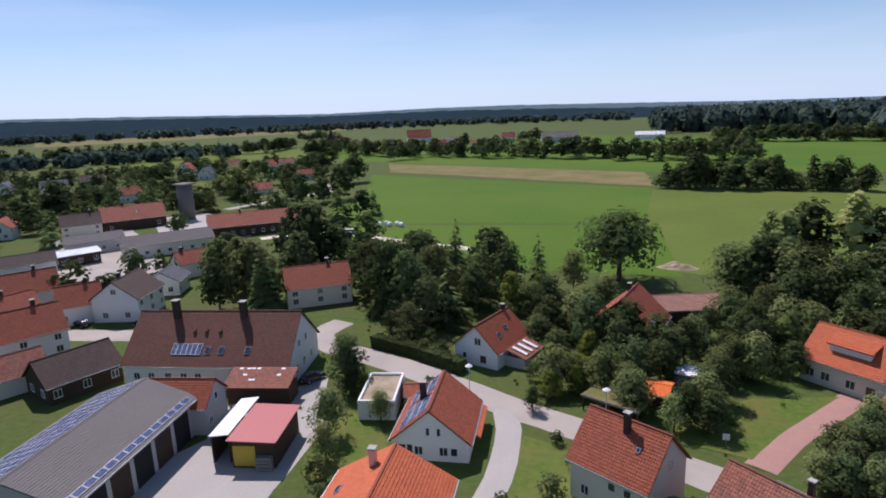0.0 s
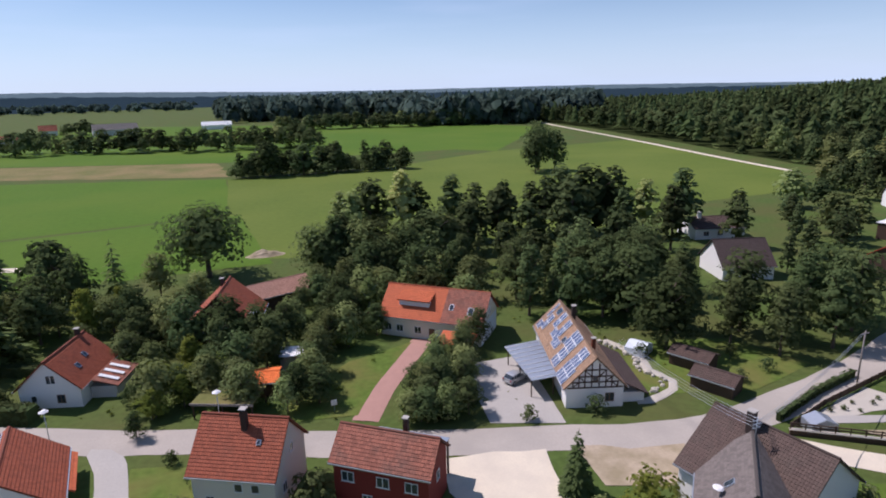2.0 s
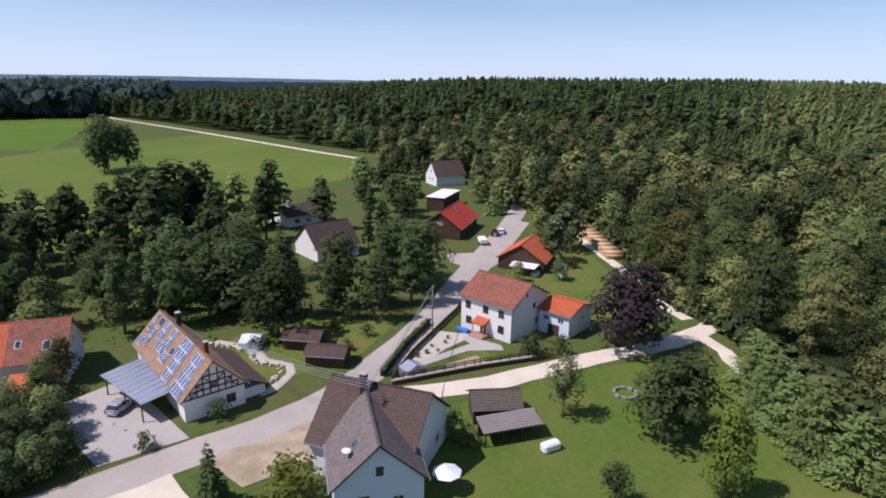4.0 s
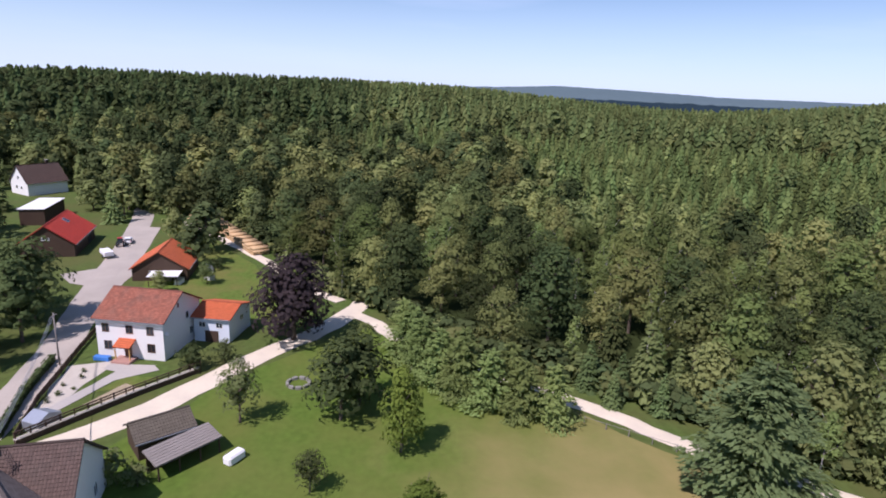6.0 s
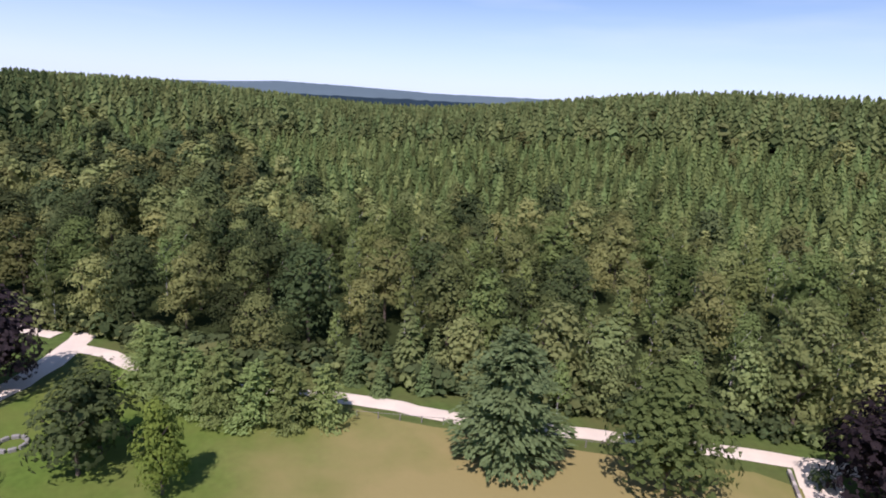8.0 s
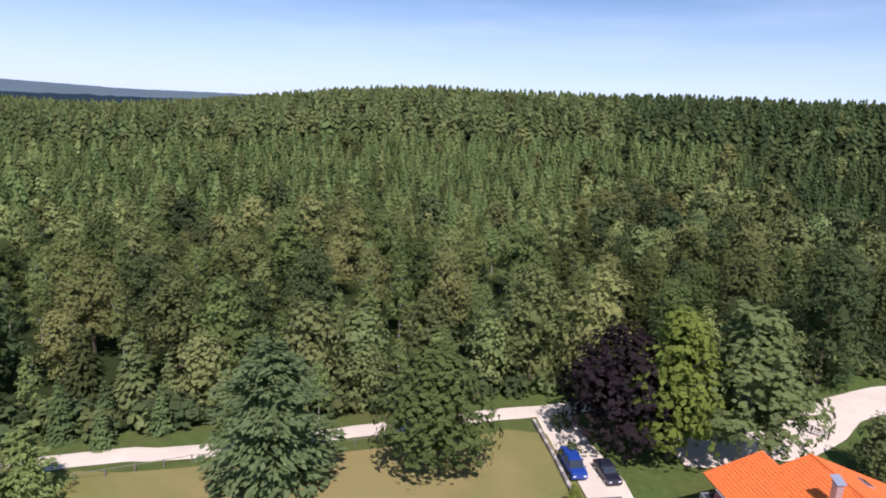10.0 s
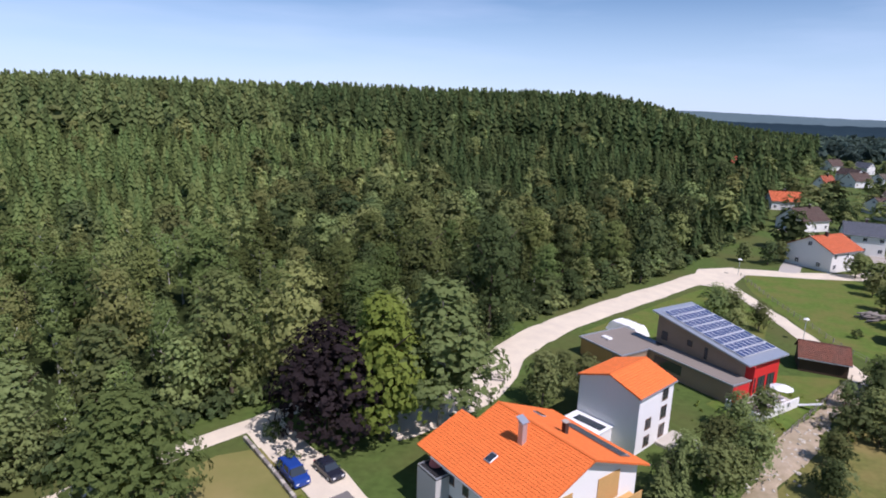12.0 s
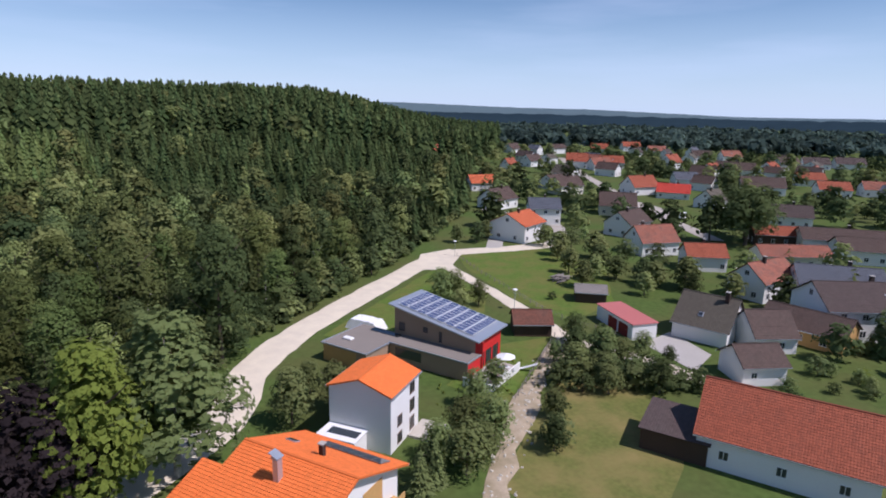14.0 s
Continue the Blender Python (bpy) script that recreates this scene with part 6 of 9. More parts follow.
for s in (-1, 1):
    part("gable_panel", box("gable_panel", 5.78, 5.84, s * 3.4 - 1.6, s * 3.4 + 1.6, 3.4, 6.4, WOOD_Y), h)
part("balcony", box("balcony", 5.8, 7.2, -7.0, 7.0, 3.0, 3.15, WOOD_Y), h)
part("balcony_rail", box("balcony_rail", 7.12, 7.2, -7.0, 7.0, 3.15, 4.1, WOOD_Y), h)
wins(h, "f", (-4.2, -2.0, 1.0), 4.6, 0.9, 1.5, BROWNF)
wins(h, "f", (-4.2, -1.0), 1.8, 1.0, 1.4, BROWNF)
wins(h, "r", (-3.0, 3.0), 1.5, 1.6, 2.0, BROWNF)
g = flat_block("flat_annex", "small grey flat-roofed annex beside the house", pose(11.4, -52.2, 0, 0, 0, 131.5), -1.6, 1.6, -2.2, 2.2, 4.6, GREYW, BLACK, "annex", 0.1)
part("red_cover", bm_mesh("red_cover", (lambda b: (bmesh.ops.create_cone(b, cap_ends=True, segments=14, radius1=0.7, radius2=0.5, depth=0.8), b)[1])(bmesh.new()), PINKROOF), g, pose(-0.4, -0.8, 5.3))

h = house("white_tower_house", "narrow white three-storey house with an orange roof", -10.2, -70.4, -133.1, 8.6, 9.0, 7.6, 9.2, WHITE, T_NEW, 0.25, 0.25)
for z in (6.4, 3.9, 1.4):
    win(h, "f", 2.0, z, 1.4, 1.7, BROWNF)
for z in (3.5, 1.2):
    win(h, "f", -1.6, z, 1.3, 1.4, BROWNF)
part("annex_roof", box("annex_roof", -7.4, -4.0, -1.2, 4.2, 2.5, 2.66, WHITEP), h)
part("annex_wall", box("annex_wall", -7.0, -4.1, -1.0, 4.0, -0.1, 2.5, WHITE), h)
part("skylight_strip", box("skylight_strip", -6.4, -5.0, -0.8, 3.2, 2.67, 2.72, GLASS), h)
part("terrace", box("terrace", 0.5, 5.0, -8.6, -4.4, -0.1, 0.35, STONE), h)

mh = empty("modern_house", pose(-30, -83, 0, 0, 0, -54), "modern larch-clad house with a sloping solar roof", "house")
mh["wl"], mh["ww"] = 16.0, 8.5
v = [(0, -8.5, -0.3), (16, -8.5, -0.3), (16, 0, -0.3), (0, 0, -0.3), (0, -8.5, 5.5), (16, -8.5, 8.2), (16, 0, 8.2), (0, 0, 5.5)]
part("wall", mesh_from("wall", v, [(0, 1, 5, 4), (1, 2, 6, 5), (2, 3, 7, 6), (3, 0, 4, 7), (4, 5, 6, 7), (3, 2, 1, 0)], WOOD_M), mh)
for i in range(28):
    zz = 3.1 + i * 0.18
    xs = max(0.0, (zz + 0.16 - 5.4) / 2.7 * 16)
    if xs < 15.8:
        part("cladding_board", box("cladding_board", xs, 16.0, 0.0, 0.03, zz, zz + 0.155, WOOD_M), mh)
slab_roof(mh, "roof", [(-1.0, -9.2), (16.8, -9.2), (16.8, 0.8), (-1.0, 0.8)], [5.45, 8.45, 8.45, 5.45], METAL, 0.22)
tilt = math.degrees(math.atan2(3.0, 17.8))
pvm = (box("solar_panel", -0.84, 0.84, -0.51, 0.51, 0, 0.035, FRAME), box("cell_sheet", -0.77, 0.77, -0.45, 0.45, 0.036, 0.042, PV))
for i in range(8):
    for j in range(8):
        x = 1.6 + i * 1.85
        ob = part("solar_panel", pvm[0], mh, pose(x, -8.2 + j * 1.06, 5.52 + (x + 1.0) * 3.0 / 17.8 + 0.1, 0, -tilt, 0))
        part("cell_sheet", pvm[1], ob)
for x, z, w, t in ((9.6, 5.0, 0.9, 0.9), (6.6, 4.4, 0.55, 1.8), (14.4, 4.6, 1.2, 1.4)):
    fr, pane = window_meshes(w, t, BLACK)
    ob = part("window", fr, mh, pose(x, 0.03, z, 0, 0, 180))
    part("pane", pane, ob)
part("red_end_wall", box("red_end_wall", -0.12, 0.0, -8.5, 0.0, 0, 5.1, BRIGHTRED), mh)
for y in (-6.6, -4.2, -1.8):
    fr, pane = window_meshes(1.8, 2.3, BLACK)
    ob = part("window", fr, mh, pose(-0.14, y, 1.4, 0, 0, -90))
    part("pane", pane, ob)
part("red_fin", box("red_fin", -1.3, 0.0, -0.3, -0.1, 0, 5.2, BRIGHTRED), mh)
lw = part("low_wing", box("low_wing", -1.0, 14.0, 0.05, 4.1, -0.3, 3.0, WOOD_M), mh)
part("low_roof", box("low_roof", -1.2, 14.0, 0.05, 4.4, 3.0, 3.16, FLATROOF), mh)
for a in ((-1.2, 14.0, 4.25, 4.4), (-1.2, -1.05, 0.1, 4.25)):
    part("roof_rim", box("roof_rim", *a, 3.16, 3.3, METAL), mh)
part("low_window", box("low_window", 7.6, 12.8, 4.1, 4.14, 1.0, 2.6, GLASS), mh)
part("red_front", box("red_front", -1.06, -1.0, 0.2, 4.0, 0.1, 2.9, BRIGHTRED), mh)
part("left_wing", box("left_wing", 14.0, 23.0, 0.0, 10.2, -0.3, 2.9, WOOD_M), mh)
part("left_wing_roof", box("left_wing_roof", 13.8, 23.3, -0.2, 10.5, 2.9, 3.06, FLATROOF), mh)
for a in ((13.8, 23.3, 10.35, 10.5), (23.15, 23.3, -0.2, 10.35), (13.8, 13.95, 4.4, 10.35)):
    part("roof_rim", box("roof_rim", *a, 3.06, 3.2, METAL), mh)
part("honey_wall", box("honey_wall", 16.0, 23.02, 10.2, 10.24, 0, 2.8, WOOD_Y), mh)
part("roof_light", box("roof_light", 19.6, 21.4, 6.4, 7.4, 3.06, 3.4, WHITEP, 0.1), mh)
part("dark_roof_strip", box("dark_roof_strip", 14.2, 20, 0.4, 1.6, 3.07, 3.2, GLASS), mh)
tr_ = empty("terrace", pose(-30, -83, 0, 0, 0, -54), "raised terrace with white parapet walls", "terrace")
part("terrace_floor", box("terrace_floor", -5.6, -1.1, -4.5, 5.4, -0.1, 0.7, CONCRETE), tr_)
for a in ((-5.8, -5.6, -4.5, 5.6), (-5.6, -1.1, 5.4, 5.6)):
    part("parapet", box("parapet", *a, -0.1, 1.5, WHITE), tr_)
um2 = empty("garden_umbrella", pose(-34.2, -80.6, 0.7), "open white parasol on a terrace", "parasol")
for o in um.children:
    part(o.name.split(".")[0], o.data, um2)
for k, (x, y) in enumerate(((-33.2, -79.0), (-34.9, -79.4), (-31.6, -78.2))):
    st = empty("garden_chair", pose(x, y, 0.7, 0, 0, 40 * k), "white garden chair on a terrace", "chair", "terrace chairs")
    part("seat", box("seat", -0.28, 0.28, -0.28, 0.28, 0.38, 0.44, WHITEP), st)
    part("backrest", box("backrest", -0.28, 0.28, 0.24, 0.29, 0.44, 0.95, WHITEP), st)
    for sx in (-0.24, 0.24):
        for sy in (-0.24, 0.24):
            part("leg", box("leg", sx - 0.025, sx + 0.025, sy - 0.025, sy + 0.025, 0, 0.38, WHITEP), st)
ta = empty("garden_table", pose(-33.9, -80.2, 0.7), "white garden table on a terrace", "table")
part("tabletop", box("tabletop", -0.8, 0.8, -0.5, 0.5, 0.7, 0.75, WHITEP), ta)
for sx in (-0.7, 0.7):
    for sy in (-0.4, 0.4):
        part("leg", box("leg", sx - 0.03, sx + 0.03, sy - 0.03, sy + 0.03, 0, 0.7, METAL), ta)
sl = empty("slide", pose(-38.2, -80.4, 0, 0, 0, -35), "white garden slide leaning from the terrace", "slide")
part("chute", box("chute", -1.6, 1.6, -0.35, 0.35, 0, 0.08, WHITEP), sl, pose(0, 0, 0.75, 0, 22, 0))
part("ladder", box("ladder", 1.4, 1.5, -0.3, 0.3, 0, 1.3, WHITEP), sl)
tn = empty("white_tent", pose(-18.5, -107.5, 0, 0, 0, -50), "rumpled white tarpaulin-covered stack", "tarpaulin")
bm = bmesh.new()
bmesh.ops.create_grid(bm, x_segments=14, y_segments=8, size=1)
for v_ in bm.verts:
    ex = max(abs(v_.co.x), abs(v_.co.y))
    v_.co = Vector((v_.co.x * 3.6, v_.co.y * 2.0, (1.9 if ex < 0.8 else (1 - ex) * 9) + 0.25 * noise.noise(v_.co * 4)))
part("tarpaulin", bm_mesh("tarpaulin", bm, WHITEP), tn)

h = house("brown_hut", "dark timber garden hut with a brown roof", -47.6, -96.2, 160, 7.6, 6.6, 2.4, 4.4, WOOD_D, T_RUST, 0.4, 0.35, category="hut")
win(h, "b", 1.0, 1.5, 0.7, 0.9)
g = flat_block("red_garage", "white garage with a faded red roof and red doors", pose(-66.2, -91.9, 0, 0, 0, -95), -6.2, 6.2, -2.6, 2.6, 3.0, WHITE, PINKROOF, "garage", 0.0, 0.25)
for x in (-3.2, 0.4):
    part("garage_door", box("garage_door", x - 1.5, x + 1.5, 2.6, 2.66, 0, 2.3, REDW), g)
h = house("grey_shed", "weathered shed with grey board roof on a lawn", -70.0, -109.2, -30, 7.2, 6.0, 2.4, 3.6, WOOD_D, WOOD_G, 0.3, 0.3, category="shed")
door(h, "f", 1.0, 1.2, 1.9, WOOD_D)
h = house("olive_roof_house", "white house with a steep olive-grey roof", -79.2, -84.0, 118.8, 10.5, 12.4, 3.0, 7.9, WHITE, T_OLIVE)
skylight(h, -1, -0.5, 0.62, 0.9, 1.0)
wins(h, "l", (-2.4, 2.4), 1.6, 1.1, 1.2)
chimney(h, 3.0, -0.8, 9.0, 0.7)
h = house("dark_cross_house", "house with dark brown roof beside a driveway", -84.5, -76.5, 162, 8.4, 9.6, 3.0, 6.9, WHITE, T_BROWN)
wins(h, "f", (-2, 1), 1.6, 1.1, 1.2)
h = house("brown_gable_house", "small white house with a smooth brown gable roof", -71.2, -66.8, 165, 8.0, 7.6, 3.2, 5.8, WHITE, T_BROWN)
wins(h, "f", (-1.8,), 1.8, 1.0, 1.0)
h = house("long_brown_house", "long house with brown roof and yellow-brown wall", -95.5, -76, 110, 15, 10, 2.9, 5.8, WOOD_Y, T_BROWN)
wins(h, "f", (-4, 0, 4), 1.5, 1.2, 1.2)
h = house("big_red_barn", "large barn with a long ribbed red tiled roof", -54.4, -47.0, 126.9, 19, 12.4, 4.0, 9.0, WHITE, T_RED, category="barn")
wins(h, "f", (-6, 0, 6), 2.0, 1.1, 1.2)
g = empty("dark_lean_to", pose(-45.2, -54.6, 0, 0, 0, 127), "low dark shed with brown sheet roof beside a barn", "shed")
slab_roof(g, "roof", [(-4.2, -3.6), (4.2, -3.6), (4.2, 4.0), (-4.2, 4.0)], [3.0, 3.0, 3.9, 3.9], T_DARK)
part("wall", box("wall", -3.9, 3.9, -3.2, 3.7, -0.2, 2.9, WOOD_D), g)

# ---- the village further off, building by building ----
def far_house(x, y, head, L, W, ze, zr, roof, wall, label, group):
    h = house('village_house', label, x, y, head, L, W, ze, zr, wall, roof, group=group)
    rng = random.Random(int(abs(x * 3 + y * 7)))
    near = math.hypot(x, y) < 260
    n = max(2, int(L / 4)) if near else 2
    for s in 'fb' if near else ('f' if math.sin(radians(head)) * x - math.cos(radians(head)) * y < 0 else 'b'):
        wins(h, s, [(-L / 2) * 0.72 + 0.72 * L * i / (n - 1) for i in range(n)], 1.6, 1.2, 1.3)
        if ze > 4.4:
            wins(h, s, [(-L / 2) * 0.72 + 0.72 * L * i / (n - 1) for i in range(n)], ze - 1.1, 1.2, 1.2)
    for s in 'lr' if near else ('l' if math.cos(radians(head)) * x + math.sin(radians(head)) * y > 0 else 'r'):
        wins(h, s, (-W * 0.22, W * 0.22), 1.6, 1.2, 1.3)
        if zr > 6.5:
            win(h, s, 0, (ze + zr) / 2 - 0.3, 1.2, 1.2)
    if zr > 6.9:
        chimney(h, rng.uniform(-0.25, 0.25) * L, 0.5, zr + 0.9, 0.7)
    if rng.random() < 0.4 and zr > 7:
        skylight(h, rng.choice((-1, 1)), rng.uniform(-2, 2), 0.5, 1.0, 1.3)
    return h


far_house(-108.5, 71.8, 66, 15, 10, 5, 9.5, T_RED, WHITE, "white village house with red tiles", "village houses")
far_house(-87.5, 65.8, 73, 12, 9, 3, 6.5, T_BROWN, WOOD_D, "dark timber village house with brown tiles", "village houses")
far_house(-138.8, 97.2, 60, 12, 10, 4, 8.5, T_RED, WHITE, "white village house with red tiles", "village houses")
far_house(-117.5, 92.5, 52, 9, 9, 4, 8, T_RED, WHITE, "white village house with red tiles", "village houses")
far_house(-109.1, 97.8, 108, 12, 11, 5, 9, T_BROWN, WHITE, "white village house with brown tiles", "village houses")
far_house(-113.9, 114.2, 115, 9, 9, 3.5, 6, T_GREY, WHITE, "white village house with slate grey roof", "village houses")
far_house(-167.7, 118.4, 55, 14, 8, 4, 6.5, T_DARK, WHITE, "white village house with dark brown roof", "village houses")
far_house(-166.4, 133.0, 61, 12, 8, 3.5, 4.6, METAL, WOOD_D, "dark timber village house with metal sheet roof", "village houses")
far_house(-176.8, 148.3, 55, 18, 10, 4, 6, GREYROOF, GREYW, "grey village house with grey sheet roof", "village houses")
far_house(-204.6, 167.4, 51, 14, 10, 5, 9, T_BROWN, CREAM, "cream village house with brown tiles", "village houses")
far_house(-201.5, 188.8, 52, 24, 16, 4, 9, T_RED, WOOD_D, "dark timber village house with red tiles", "village houses")
far_house(-268.0, 251.6, 77, 11, 9, 4, 8, T_RED, WHITE, "white village house with red tiles", "village houses")
far_house(-342.1, 378.3, 112, 13, 12, 5, 10.5, T_RED, CREAM, "cream village house with red tiles", "village houses")
far_house(-303.9, 355.7, 106, 12, 10, 4, 9, T_GREY, WHITE, "white village house with slate grey roof", "village houses")
far_house(-332.0, 419.8, 38, 13, 11, 4, 8.5, T_OLD, WHITE, "white village house with weathered red tiles", "village houses")
far_house(-361.5, 281.6, 52, 16, 10, 4, 8, T_GREY, WHITE, "white village house with slate grey roof", "village houses")
far_house(-391.8, 271.8, 125, 11, 10, 4, 8, T_GREY, WHITE, "white village house with slate grey roof", "village houses")
far_house(-374.3, 321.1, 49, 16, 10, 3, 7, T_DARK, WOOD_D, "dark timber village house with dark brown roof", "village houses")
far_house(-294.2, 418.1, 95, 11, 10, 4, 8.5, T_RED, WHITE, "white village house with red tiles", "village houses")
far_house(-290.0, 436.1, 34, 13, 10, 4, 8, T_OLD, WHITE, "white village house with weathered red tiles", "village houses")
far_house(-208.4, 284.2, 46, 14, 10, 3, 6.5, T_RED, WHITE, "white village house with red tiles", "village houses")
far_house(-219.5, 349.7, 52, 11, 9, 4, 7.5, T_RED, BLUEW, "pale blue village house with red tiles", "village houses")
far_house(-140.0, 186.6, 42, 34, 14, 4, 8, T_RED, WOOD_D, "dark timber village house with red tiles", "village houses")
far_house(-149.5, 152.4, 49, 28, 12, 4, 6.5, GREYROOF, CREAM, "cream village house with grey sheet roof", "village houses")
far_house(-119.9, 129.5, 63, 9, 8, 4, 7, T_RED, WHITE, "white village house with red tiles", "village houses")
far_house(-72.3, 116.5, 37, 15, 11, 4.5, 8.5, T_RED, CREAM, "cream village house with red tiles", "village houses")
far_house(-235.0, 159.1, 126, 10, 9, 4.5, 8, T_RED, WHITE, "white village house with red tiles", "village houses")
far_house(-125.3, 81.3, 77, 12, 10, 4, 8, T_RED, WHITE, "white village house with red tiles", "village houses")
far_house(-97.6, 62.3, 67, 10, 8, 3, 6, T_OLD, CREAM, "cream village house with weathered red tiles", "village houses")
far_house(-405.2, 753.9, 38, 20, 12, 5, 10, T_RED, WHITE, "white village house with red tiles", "village houses")
far_house(-325.1, 660.7, 26, 22, 12, 5, 9, T_RED, WHITE, "white village house with red tiles", "village houses")
far_house(-327.3, 732.6, 44, 14, 10, 4, 8, T_BROWN, WHITE, "white village house with brown tiles", "village houses")
far_house(-313.9, 804.7, 26, 34, 20, 6, 17, T_RED, WHITE, "white village house with red tiles", "village houses")
far_house(-241.6, 732.7, 18, 24, 14, 5, 9, GREYROOF, WHITE, "white village house with grey sheet roof", "village houses")
far_house(-183.4, 656.7, 16, 22, 12, 4, 8, T_RED, WHITE, "white village house with red tiles", "village houses")
far_house(-180.4, 783.7, 13, 18, 12, 5, 11, T_RED, WHITE, "white village house with red tiles", "village houses")
far_house(-107.6, 738.4, 13, 44, 18, 6, 12, GREYROOF, GREYW, "grey village house with grey sheet roof", "village houses")
far_house(-5.1, 771.3, 0, 34, 16, 5, 9, WHITEP, WHITE, "white village house with white sheet roof", "village houses")
far_house(-372.3, 642.3, 90, 14, 11, 5, 10, T_RED, WHITE, "white village house with red tiles", "village houses")
far_house(-529.8, 727.5, 36, 16, 12, 5, 9, T_GREY, WHITE, "white village house with slate grey roof", "village houses")
far_house(-233.3, 562.2, 23, 16, 10, 4, 7, T_BROWN, WHITE, "white village house with brown tiles", "village houses")
far_house(-234.4, 668.4, 49, 14, 11, 4, 9, T_RED, WHITE, "white village house with red tiles", "village houses")
far_house(-85.8, -172.7, 31, 14, 14, 5.5, 9, T_ORANGE, WHITE, "white village house with orange-red tiles", "houses of the estate")
far_house(-108.5, -194.9, 159, 12, 11, 6, 9.5, T_GREY, WHITE, "white village house with slate grey roof", "houses of the estate")
far_house(-108.2, -232.3, 28, 15, 12, 4, 8.5, T_BROWN, WHITE, "white village house with brown tiles", "houses of the estate")
far_house(-125.2, -286.7, 175, 14, 12, 4, 8, T_ORANGE, WHITE, "white village house with orange-red tiles", "houses of the estate")
far_house(-150.0, -386.5, 168, 15, 12, 4, 8, T_BROWN, WHITE, "white village house with brown tiles", "houses of the estate")
far_house(-162.6, -450.3, 179, 16, 12, 4, 9, T_RED, WHITE, "white village house with red tiles", "houses of the estate")
far_house(-161.9, -263.0, 7, 15, 12, 4.5, 9, T_BROWN, CREAM, "cream village house with brown tiles", "houses of the estate")
far_house(-149.1, -204.4, 147, 15, 13, 4, 9, T_BROWN, CREAM, "cream village house with brown tiles", "houses of the estate")
far_house(-115.3, -143.3, 174, 13, 11, 4, 8.5, T_OLD, WHITE, "white village house with weathered red tiles", "houses of the estate")
far_house(-116.1, -123.6, 154, 11, 9, 4, 7, T_RED, WHITE, "white village house with red tiles", "houses of the estate")
far_house(-111.0, -99.8, 9, 14, 10, 4.5, 8.5, T_OLD, WHITE, "white village house with weathered red tiles", "houses of the estate")
far_house(-200.6, -254.0, 0, 16, 13, 4, 9.5, T_RED, WHITE, "white village house with red tiles", "houses of the estate")
far_house(-208.4, -237.8, 137, 16, 13, 3, 7, T_SCARLET, WHITE, "white village house with scarlet tiles", "houses of the estate")
far_house(-197.1, -165.4, 139, 18, 12, 4, 8, T_DARK, WHITE, "white village house with dark brown roof", "houses of the estate")
far_house(-164.0, -141.2, 149, 16, 9, 3.5, 6, T_RED, WOOD_D, "dark timber village house with red tiles", "houses of the estate")
far_house(-142.5, -118.3, 158, 20, 9, 3.5, 6, T_OLD, CREAM, "cream village house with weathered red tiles", "houses of the estate")
far_house(-122.2, -90.6, 144, 18, 13, 4.5, 8.5, T_GREY, WHITE, "white village house with slate grey roof", "houses of the estate")
far_house(-177.4, -125.9, 144, 30, 12, 4, 7, T_BROWN, WHITE, "white village house with brown tiles", "houses of the estate")
far_house(-170.8, -113.5, 142, 22, 12, 4, 7, T_BROWN, WHITE, "white village house with brown tiles", "houses of the estate")
far_house(-256.9, -367.2, 174, 15, 12, 4, 9, T_OLD, WHITE, "white village house with weathered red tiles", "houses of the estate")
far_house(-249.9, -385.4, 146, 16, 13, 5, 11, T_RED, WHITE, "white village house with red tiles", "houses of the estate")
far_house(-317.9, -522.6, 8, 18, 13, 5, 9, T_BROWN, WHITE, "white village house with brown tiles", "houses of the estate")
far_house(-221.4, -403.1, 20, 15, 12, 4, 9, T_BROWN, WHITE, "white village house with brown tiles", "houses of the estate")
far_house(-277.1, -381.0, 153, 18, 14, 4, 9, T_RED, WHITE, "white village house with red tiles", "houses of the estate")
far_house(-318.9, -364.7, 18, 16, 13, 5, 11, T_RED, WHITE, "white village house with red tiles", "houses of the estate")
far_house(-407.9, -425.4, 146, 18, 13, 4, 9, T_BROWN, WHITE, "white village house with brown tiles", "houses of the estate")
far_house(-437.0, -421.2, 163, 18, 13, 4, 9, T_OLD, WHITE, "white village house with weathered red tiles", "houses of the estate")
far_house(-443.8, -342.6, 147, 20, 14, 4, 9, T_DARK, WHITE, "white village house with dark brown roof", "houses of the estate")
far_house(-267.7, -238.0, 141, 22, 14, 4, 9, T_BROWN, WHITE, "white village house with brown tiles", "houses of the estate")
far_house(-423.8, -544.1, 161, 20, 14, 5, 10, T_RED, WHITE, "white village house with red tiles", "houses of the estate")
far_house(-431.4, -640.3, 25, 20, 14, 5, 10, T_BROWN, WHITE, "white village house with brown tiles", "houses of the estate")
far_house(-475.1, -336.9, 145, 22, 14, 4, 9, T_DARK, WHITE, "white village house with dark brown roof", "houses of the estate")
far_house(-335.8, -314.6, 132, 18, 13, 4, 9, T_BROWN, WHITE, "white village house with brown tiles", "houses of the estate")
far_house(-296.6, -219.6, 146, 16, 12, 4, 8, T_RED, WHITE, "white village house with red tiles", "houses of the estate")
far_house(-322.3, -213.2, 143, 16, 12, 4, 8, T_OLD, WHITE, "white village house with weathered red tiles", "houses of the estate")
far_house(-251.4, -276.8, 157, 14, 11, 4, 8, T_GREY, WHITE, "white village house with slate grey roof", "houses of the estate")
far_house(-109.9, -75.7, 157, 22, 14, 6, 10, T_DARK, WHITE, "white village house with dark brown roof", "houses of the estate")
